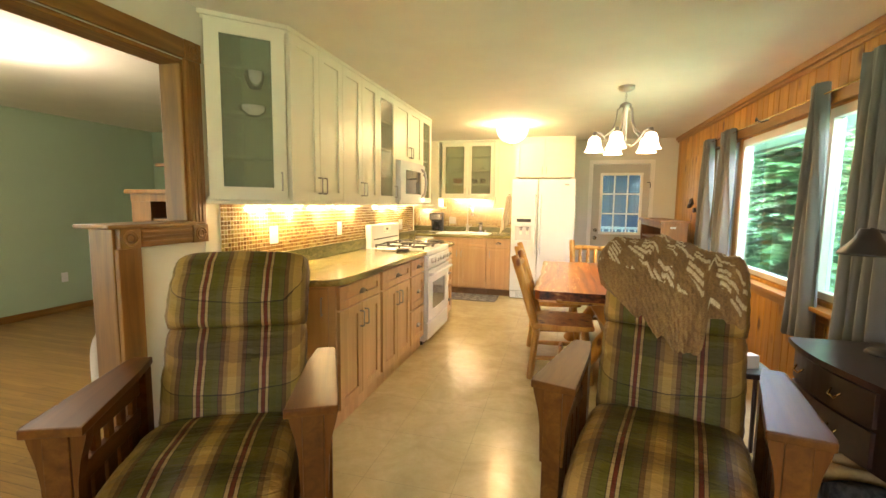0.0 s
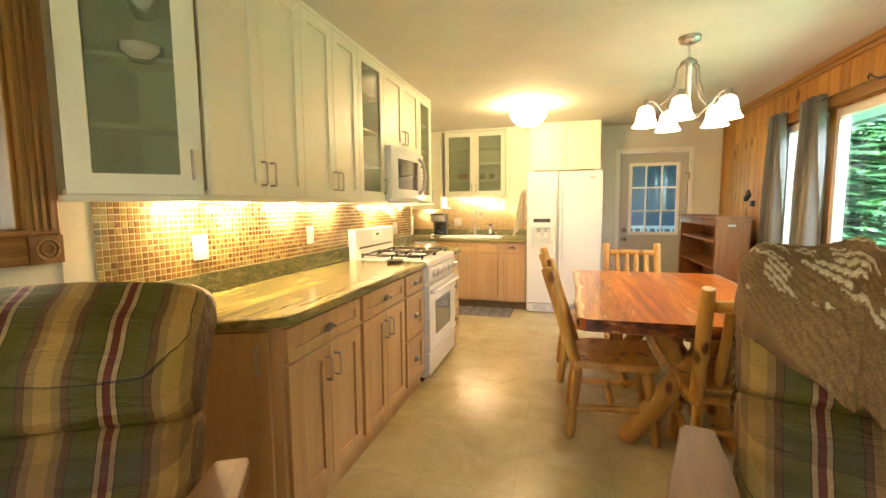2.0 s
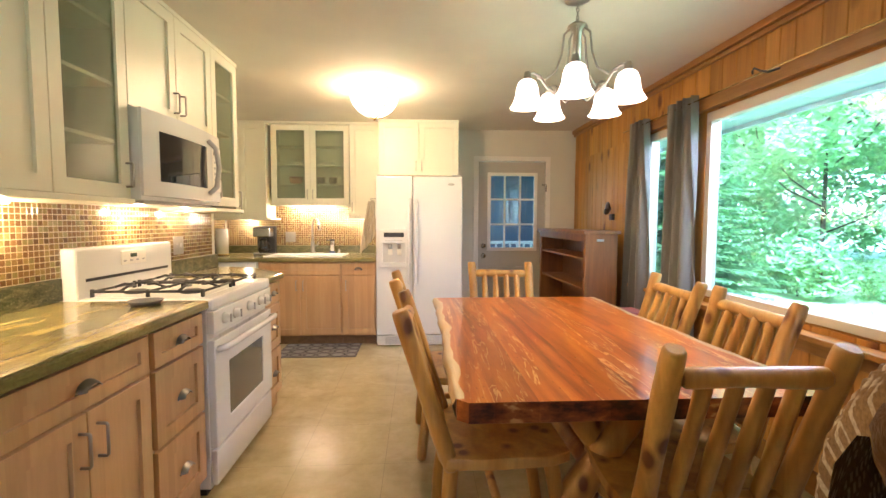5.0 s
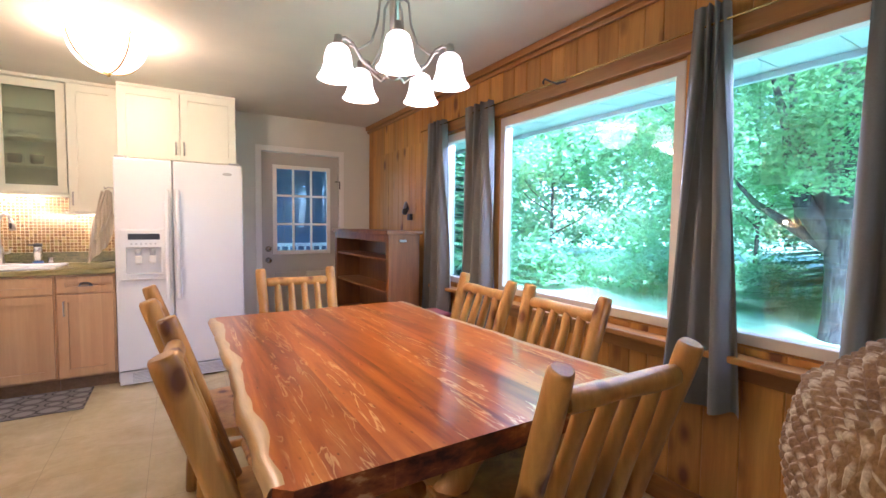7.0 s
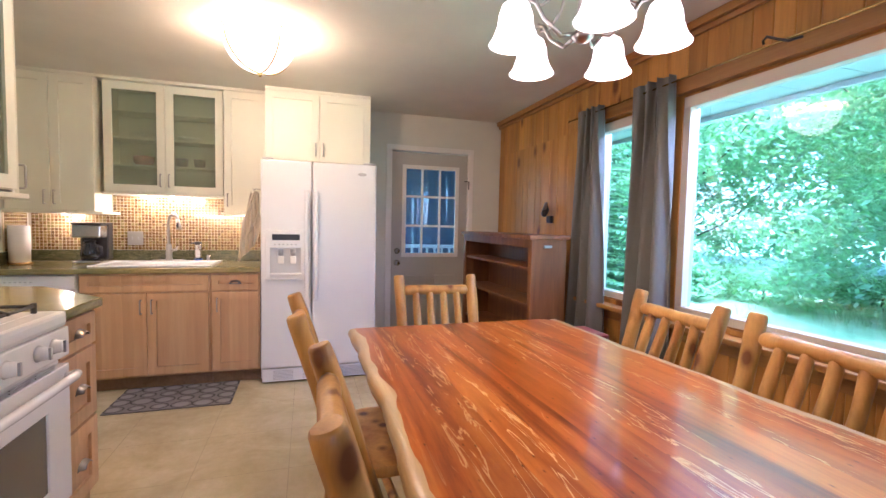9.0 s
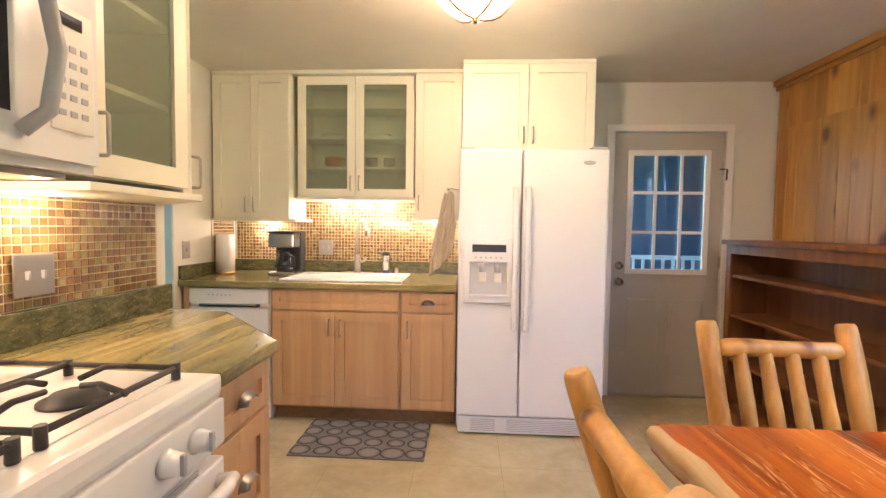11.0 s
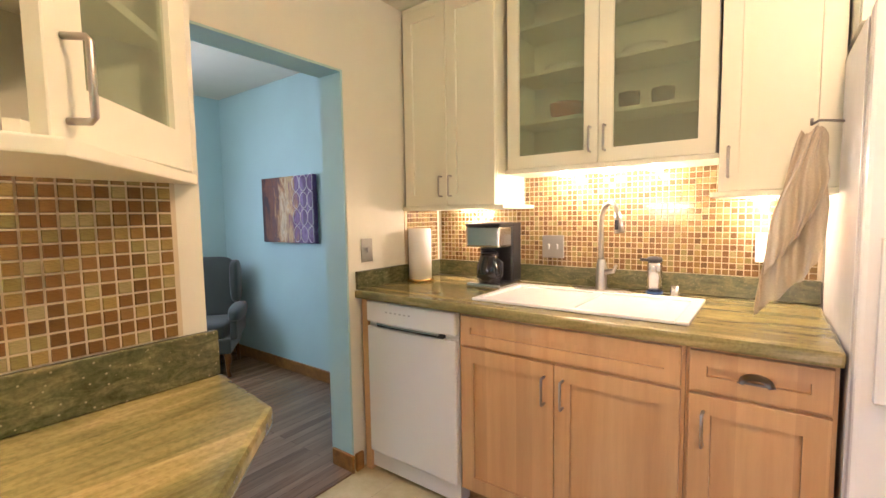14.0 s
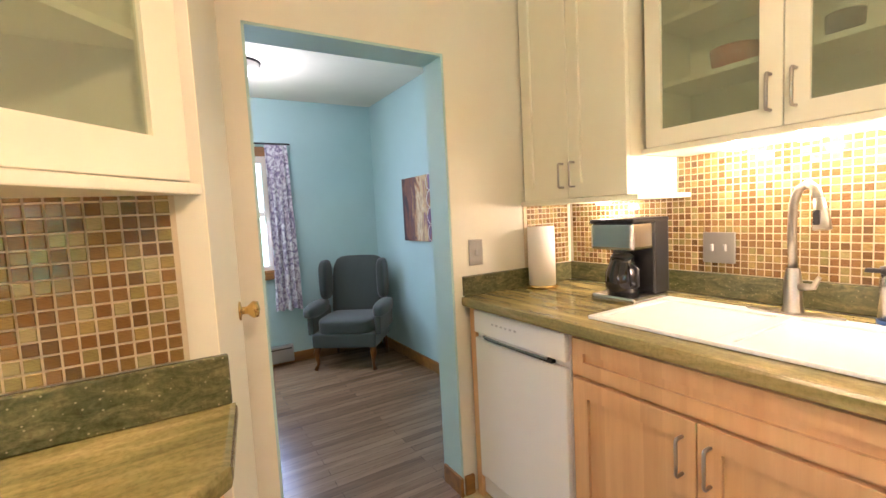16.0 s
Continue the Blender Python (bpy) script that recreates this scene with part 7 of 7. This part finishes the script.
cr2 = thing("curtain_rod", (-4.93, 5.74, 1.96), "dark metal curtain rod over the bedroom window", "curtain rod")
part("rod", tube(bmesh.new(), [(0, -0.4, 0), (0, 0.46, 0)], 0.008, 8), M_IRON, cr2)
part("bracket", tube(bmesh.new(), [(-0.07, 0.38, 0), (0, 0.38, 0)], 0.006, 8), M_IRON, cr2)
bh = thing("baseboard_heater", (-4.99, 5.75, 0.03), "low metal baseboard heater under the bedroom window", "heater")
part("cover", quad_box(bmesh.new(), (0.0, -0.4, 0.0), (0.06, 0.35, 0.15), 0.008), M_PLATE, bh)
part("slot", quad_box(bmesh.new(), (0.03, -0.38, 0.118), (0.062, 0.33, 0.128)), M_BLACK, bh)
cf2 = thing("ceiling_fixture", (-4.15, 5.75, H), "small round bedroom ceiling light with white glass", "ceiling light")
part("bowl", lathe(bmesh.new(), ((0.0, -0.09), (0.07, -0.08), (0.11, -0.045), (0.12, -0.01))), M_TRIM, cf2)
part("collar", lathe(bmesh.new(), ((0.0, 0.0), (0.125, 0.0), (0.125, -0.012), (0.0, -0.012))), M_IRON, cf2)

# ---- outdoors ----
block("ground", (-120, -120, -0.62), (160, 160, -0.5), M_LAWN, kind="structure")
sf = thing("eaves_soffit", (1.70, -3.0, 2.06), "pale blue slatted soffit under the roof overhang", "soffit")
sf["kind"] = "structure"
for k in range(34):
    block("soffit_slat", (0.0, 0.30 * k, 0), (0.60, 0.30 * k + 0.294, 0.02), M_SOFFIT, sf)
block("fascia", (0.603, 0, -0.03), (0.63, 10.2, 0.16), M_SOFFIT, sf)
block("roof_overhang", (1.752, -3.0, 2.20), (2.36, 7.2, 2.3), M_SIDING, kind="structure")
block("outer_wall_skin", (1.667, -2.7, -0.6), (1.70, 7.18, 0.79), M_SIDING, kind="structure")
block("roof", (-6.1, -2.8, 2.47), (1.75, 7.2, 2.55), M_SIDING, kind="structure")
# porch behind the door
block("porch_floor", (-0.6, 7.2, -0.16), (2.45, 9.7, -0.04), M_SIDING, kind="structure")
wall("porch_wall", "y", 9.7, 9.8, -0.6, 2.6, -0.2, 2.3, [], M_SIDING)
wall("porch_side", "x", 2.45, 2.55, 7.2, 9.7, -0.2, 2.3, [], M_SIDING)
block("porch_roof", (-0.6, 7.2, 2.301), (2.6, 9.8, 2.4), M_SIDING, kind="structure")
pr = thing("porch_railing", (-0.6, 9.2, -0.04), "white painted porch railing with square balusters", "railing")
part("top_rail", quad_box(bmesh.new(), (0, -0.03, 0.95), (3.0, 0.05, 1.0), 0.004), M_TRIM, pr)
part("bottom_rail", quad_box(bmesh.new(), (0, 0, 0.08), (3.0, 0.04, 0.12), 0.004), M_TRIM, pr)
for k in range(25):
    part("baluster", quad_box(bmesh.new(), (0.06 + 0.12 * k, 0.0, 0.12), (0.09 + 0.12 * k, 0.03, 0.95)), M_TRIM, pr)

rl = random.Random(11)


def leaf_cloud(bm, centre, radius, count, size, squash=0.8, lean=0.6):
    """Small leaves scattered through an uneven clump."""
    cx, cy, cz = centre
    for _ in range(count):
        d = Vector((rl.gauss(0, 1), rl.gauss(0, 1), rl.gauss(0, 1) * squash))
        d = d.normalized() * radius * rl.uniform(0.45, 1.0)
        p = Vector((cx + d.x, cy + d.y, cz + d.z))
        a = Vector((rl.uniform(-1, 1), rl.uniform(-1, 1), rl.uniform(-lean, lean))).normalized() * size * rl.uniform(0.6, 1.3)
        b = a.cross(Vector((rl.uniform(-1, 1), rl.uniform(-1, 1), 1))).normalized() * a.length * 0.42
        bm.faces.new([bm.verts.new(q) for q in (p - a, p + b, p + a, p - b)])


def maple(at, height, spread, trunk_r, leaves, seed, label, mat=None, lowest=0.32, n=70, leaf=0.085):
    rr = random.Random(seed)
    t = thing("tree", at, label, "tree", "trees in the yard")
    bm = bmesh.new()
    tube(bm, [(0, 0, -0.1), (0.0, 0, 0.25), (0.02, 0, height * 0.16), (0.05, 0.04, height * 0.34), (0.0, 0.1, height * 0.6), (0.1, 0.1, height * 0.9)], [trunk_r * 1.5, trunk_r * 1.08, trunk_r, trunk_r * 0.75, trunk_r * 0.45, 0.04], 16)
    tips = []
    for k in range(11):
        a = k * 2.4 + rr.uniform(-0.3, 0.3)
        h = height * rr.uniform(0.15, 0.55)
        ln = spread * rr.uniform(0.55, 1.0)
        p0 = Vector((0.02, 0.02, h))
        p1 = p0 + Vector((math.cos(a) * ln * 0.35, math.sin(a) * ln * 0.35, ln * 0.18))
        p2 = p0 + Vector((math.cos(a) * ln * 0.7, math.sin(a) * ln * 0.7, ln * 0.5))
        p3 = p0 + Vector((math.cos(a + 0.2) * ln, math.sin(a + 0.2) * ln, ln * 0.75))
        tube(bm, [p0, p1, p2, p3], [trunk_r * 0.5, trunk_r * 0.36, trunk_r * 0.2, 0.03], 8)
        tips += [p1 * 0.3 + p2 * 0.7, p2, p3]
    part("trunk", bm, M_BARK, t)
    bm = bmesh.new()
    for k in range(n):
        if k < len(tips):
            c = tips[k]
        else:
            a, z = rr.uniform(0, 6.283), rr.uniform(lowest, 1.0)
            rad = spread * math.sqrt(rr.random()) * (1.15 - 0.6 * max(0.0, z - 0.5))
            c = Vector((rad * math.cos(a), rad * math.sin(a), height * z))
        leaf_cloud(bm, c, rr.uniform(0.5, 1.05) * spread * 0.24, leaves // n, leaf)
    part("crown", bm, mat or M_LEAF, t)
    return t


def spruce(at, height, radius, seed, label):
    rr = random.Random(seed)
    t = thing("spruce_tree", at, label, "tree", "spruces in the yard")
    part("trunk", tube(bmesh.new(), [(0, 0, -0.1), (0, 0, height * 0.5), (0, 0, height)], [0.17, 0.1, 0.02], 10), M_BARK, t)
    bm = bmesh.new()
    z = 0.25
    while z < height:
        r = radius * (1 - z / height) + 0.1
        nb = int(9 + 5 * r)
        for k in range(nb):
            a = 2 * math.pi * k / nb + rr.uniform(-0.25, 0.25)
            L = r * rr.uniform(0.75, 1.1)
            d = Vector((math.cos(a), math.sin(a), 0))
            s = Vector((-d.y, d.x, 0))
            zz = z + rr.uniform(-0.1, 0.1)
            steps = max(5, int(L * 11))
            for q in range(steps):
                f = (q + 0.7) / steps
                p = d * L * f + Vector((0, 0, zz - 0.22 * L * f + 0.10 * L * f * f))
                w = 0.30 * L * (1 - f) ** 0.7 * 0.6 + 0.06
                for sd in (-1, 1):
                    e = p + s * sd * w * rr.uniform(0.7, 1.15) + d * w * 0.55 + Vector((0, 0, rr.uniform(-0.07, 0.0)))
                    side = (d * 0.5 - s * sd * 0.3) * 0.075
                    bm.faces.new([bm.verts.new(x) for x in (p, p + side + Vector((0, 0, 0.015)), e, p - side)])
        z += 0.17
    part("boughs", bm, M_SPRUCE, t)
    return t


old = thing("tree", (8.6, 4.76, -0.5), "broad old maple with a thick grey forking trunk on the lawn", "tree", "trees in the yard")
tk = part("trunk", tube(bmesh.new(), [(0, 0, -0.1), (0, 0.0, 0.02), (0, 0.01, 0.35), (0, 0.03, 1.1), (0, 0.06, 1.75), (0, 0.12, 2.8), (0.05, 0.15, 4.5), (0.1, 0.2, 7.0)], [0.42, 0.34, 0.30, 0.27, 0.30, 0.25, 0.20, 0.06], 20), M_BARK, old)
for pts, rad in (
    (((0, 0.15, 1.42), (0.05, 0.42, 1.56), (0.05, 0.80, 1.80), (0.0, 1.36, 2.23), (-0.1, 1.75, 2.75)), (0.16, 0.12, 0.085, 0.05, 0.02)),
    (((0, 0.02, 1.35), (-0.1, 0.30, 1.72), (-0.1, 0.56, 2.07), (-0.05, 0.78, 2.64), (0.0, 0.90, 3.42), (0, 1.20, 4.5)), (0.22, 0.18, 0.15, 0.13, 0.09, 0.03)),
    (((0.1, 0.20, 1.85), (0.15, 0.42, 2.25), (0.15, 0.64, 2.91), (0.1, 0.83, 3.6), (0.2, 1.0, 4.6)), (0.20, 0.16, 0.12, 0.09, 0.03)),
    (((0, -0.05, 1.40), (0, -0.30, 1.78), (0, -0.52, 2.3), (0.1, -1.0, 3.2), (0.1, -1.7, 4.2)), (0.24, 0.18, 0.15, 0.10, 0.03)),
    (((0.05, 0.70, 1.75), (0.0, 0.72, 2.1), (0.05, 0.68, 2.6)), (0.05, 0.04, 0.02)),
):
    part("limb", tube(bmesh.new(), pts, rad, 12), M_BARK, tk)
bm = bmesh.new()
rr = random.Random(31)
for k in range(150):
    a, z = rr.uniform(0, 6.283), rr.uniform(2.5, 8.0)
    rad = rr.uniform(0.6, 3.6)
    leaf_cloud(bm, (rad * math.cos(a), 0.4 + rad * math.sin(a), z), rr.uniform(0.35, 0.75), 330, 0.055)
for k in range(26):
    leaf_cloud(bm, (rr.uniform(-1.6, -0.4), rr.uniform(-0.8, 2.4), rr.uniform(2.3, 3.9)), rr.uniform(0.22, 0.42), 170, 0.045)
part("crown", bm, M_LEAF, old)
maple((11.0, 13.5, -0.5), 9.5, 4.2, 0.06, 42000, 5, "leafy light green tree at the edge of the lawn", M_LEAFPALE, 0.03, 150, 0.10)
maple((15.5, 9.0, -0.5), 10.0, 4.5, 0.06, 42000, 7, "leafy light green tree at the edge of the lawn", M_LEAFPALE, 0.03, 150, 0.11)
maple((17.0, 3.5, -0.5), 9.0, 4.2, 0.10, 26000, 9, "tall leafy tree at the far edge of the lawn", M_LEAF, 0.03, 110, 0.12)
maple((8.5, 18.0, -0.5), 9.0, 4.0, 0.10, 26000, 13, "tall leafy tree at the far edge of the lawn", M_LEAFPALE, 0.03, 110, 0.13)
maple((14.0, -3.0, -0.5), 9.0, 4.2, 0.22, 12000, 15, "tall leafy tree at the far edge of the lawn", M_LEAF, 0.05)
spruce((4.5, 10.6, -0.5), 9.0, 2.3, 21, "dense dark green spruce tree near the house")
spruce((3.3, 14.5, -0.5), 9.0, 2.4, 22, "dense dark green spruce tree near the house")
spruce((12.2, 5.7, -0.5), 7.0, 1.9, 23, "dense dark green spruce tree behind the maple")
for k, (x, y, r) in enumerate(((8.9, 11.9, 1.1), (10.8, 10.9, 1.0), (12.2, 9.2, 0.9), (12.8, 7.4, 1.0), (13.2, 4.2, 1.0), (12.4, 2.0, 0.9), (7.2, 12.9, 1.0))):
    bsh = thing("shrub", (x, y, -0.5), "rounded green garden shrub along the edge of the lawn", "shrub", "shrubs along the lawn")
    bm = bmesh.new()
    for q in range(9):
        leaf_cloud(bm, (rl.uniform(-0.7, 0.7) * r, rl.uniform(-0.7, 0.7) * r, rl.uniform(0.25, 0.75) * r), 0.5 * r, 330, 0.06)
    part("leaves", bm, M_LEAFPALE if k % 2 else M_LEAF, bsh)
    part("stem", tube(bmesh.new(), [(0, 0, -0.05), (0, 0, 0.5)], 0.03, 6), M_BARK, bsh)
bm = bmesh.new()
for k in range(2600):
    x, y = 10.3 + rl.gauss(0, 0.5), 6.6 + rl.gauss(0, 1.3)
    h = rl.uniform(0.35, 0.70)
    dx, dy = rl.uniform(-0.2, 0.2), rl.uniform(-0.2, 0.2)
    bm.faces.new([bm.verts.new(p) for p in ((x - 0.012, y, -0.5), (x + 0.012, y + 0.01, -0.5), (x + dx, y + dy, -0.5 + h))])
part("daylily_bed", bm, M_LEAF, None, "clump of long-leaved daylilies beyond the maple", kind="stuff", category="plants")
bm = bmesh.new()
for k in range(9000):
    x, y = rl.uniform(2.2, 13), rl.uniform(-1, 12)
    h = rl.uniform(0.03, 0.07)
    bm.faces.new([bm.verts.new(p) for p in ((x - 0.008, y, -0.5), (x + 0.008, y + 0.006, -0.5), (x + rl.uniform(-0.03, 0.03), y + rl.uniform(-0.03, 0.03), -0.5 + h))])
part("lawn_grass", bm, M_LEAFPALE, None, "short mown lawn grass", kind="stuff", category="grass")
bm = bmesh.new()
for k in range(420):
    a = radians(-35 + 150 * k / 420 + rl.uniform(-1, 1))
    d = rl.uniform(21, 29)
    leaf_cloud(bm, (d * math.cos(a), 3 + d * math.sin(a), rl.uniform(0.0, 15.0)), rl.uniform(1.5, 2.8), 240, 0.30)
part("far_woods", bm, M_LEAFPALE, None, "far mixed woodland behind the lawn", kind="stuff", category="trees")

# ---- pine boards ----


def board_run(parent_name, spans, z0, z1):
    bm_cache = {}
    for y0, y1 in spans:
        y = y0
        while y < y1 - 0.02:
            w = min(rl.choice((0.095, 0.12, 0.145)), y1 - y)
            key = (round(w, 4), round(z1 - z0, 4))
            if key not in bm_cache:
                bm = bmesh.new()
                h = z1 - z0
                g = 0.005
                pts = [(0.0, 0.0), (0.0, w), (-0.012 + g, w), (-0.012, w - g), (-0.012, g), (-0.012 + g, 0.0)]
                prism(bm, pts, 0, h)
                bmesh.ops.recalc_face_normals(bm, faces=bm.faces)
                me = bpy.data.meshes.new("pine_board")
                bm.to_mesh(me)
                bm.free()
                me.materials.append(M_PINE)
                bm_cache[key] = me
            ob = new("pine_board", bm_cache[key])
            ob.parent = wall_w
            ob.location = (1.6015, y, z0)
            y += w


wall_w = bpy.data.objects["wall_windows"]
board_run("wall_windows", [(1.2, 7.035)], 2.0, 2.30)
board_run("wall_windows", [(1.2, 7.035)], 0.10, 0.79)
board_run("wall_windows", [(1.2, 2.70), (3.27, 3.37), (4.64, 4.74), (5.36, 7.035)], 0.79, 2.0)

# ---- mosaic tiles ----
P, S = 0.0254, 0.0222


def tile_mesh(name, mat):
    bm = bmesh.new()
    c = 0.0012
    lo = [bm.verts.new((x, y, 0.0)) for x, y in ((0, 0), (S, 0), (S, S), (0, S))]
    hi = [bm.verts.new((x, y, 0.003)) for x, y in ((c, c), (S - c, c), (S - c, S - c), (c, S - c))]
    bm.faces.new(hi)
    for k in range(4):
        bm.faces.new((lo[k], lo[(k + 1) % 4], hi[(k + 1) % 4], hi[k]))
    me = bpy.data.meshes.new(name)
    bm.to_mesh(me)
    bm.free()
    me.materials.append(mat)
    return me


def tiled(name, label, frame_m, w, h, near=0.0):
    """Grout bed and tiles on a plane; local x along, y up, z out. Tiles past x = w - near are objects of their own."""
    bed = part(name, quad_box(bmesh.new(), (0, 0, -0.002), (w, h, 0.0015)), M_GROUT, kind="structure")
    bed.matrix_basis = frame_m
    one = tile_mesh("tile", M_TILE_ONE)
    bm = bmesh.new()
    c = 0.0012
    for i in range(int(w / P)):
        for j in range(int(h / P)):
            x, y = i * P + 0.002, j * P + 0.002
            if near and x > w - near:
                o = new("tile", one)
                o.parent = bed
                o.location = (x, y, 0.0012)
                continue
            t = rl.uniform(0.0028, 0.0036)
            lo = [bm.verts.new((x + a, y + b, 0.001)) for a, b in ((0, 0), (S, 0), (S, S), (0, S))]
            hi = [bm.verts.new((x + a, y + b, t)) for a, b in ((c, c), (S - c, c), (S - c, S - c), (c, S - c))]
            bm.faces.new(hi)
            for k in range(4):
                bm.faces.new((lo[k], lo[(k + 1) % 4], hi[(k + 1) % 4], hi[k]))
    o = part("small_tiles", bm, M_TILE, bed, label, kind="stuff")
    return bed


up = Matrix(((0, 0, 1, -1.857), (1, 0, 0, 1.985), (0, 1, 0, 1.026), (0, 0, 0, 1)))
tiled("backsplash", "small square amber and green glass tiles", up, 3.31, 0.335, 0.72)
up = Matrix(((1, 0, 0, -2.48), (0, 0, -1, 7.037), (0, 1, 0, 1.001), (0, 0, 0, 1)))
tiled("backsplash", "small square amber and green glass tiles", up, 1.765, 0.475)
up = Matrix(((0, 0, 1, -2.497), (-1, 0, 0, 7.019), (0, 1, 0, 1.001), (0, 0, 0, 1)))
tiled("backsplash", "small square amber and green glass tiles", up, 0.30, 0.31)
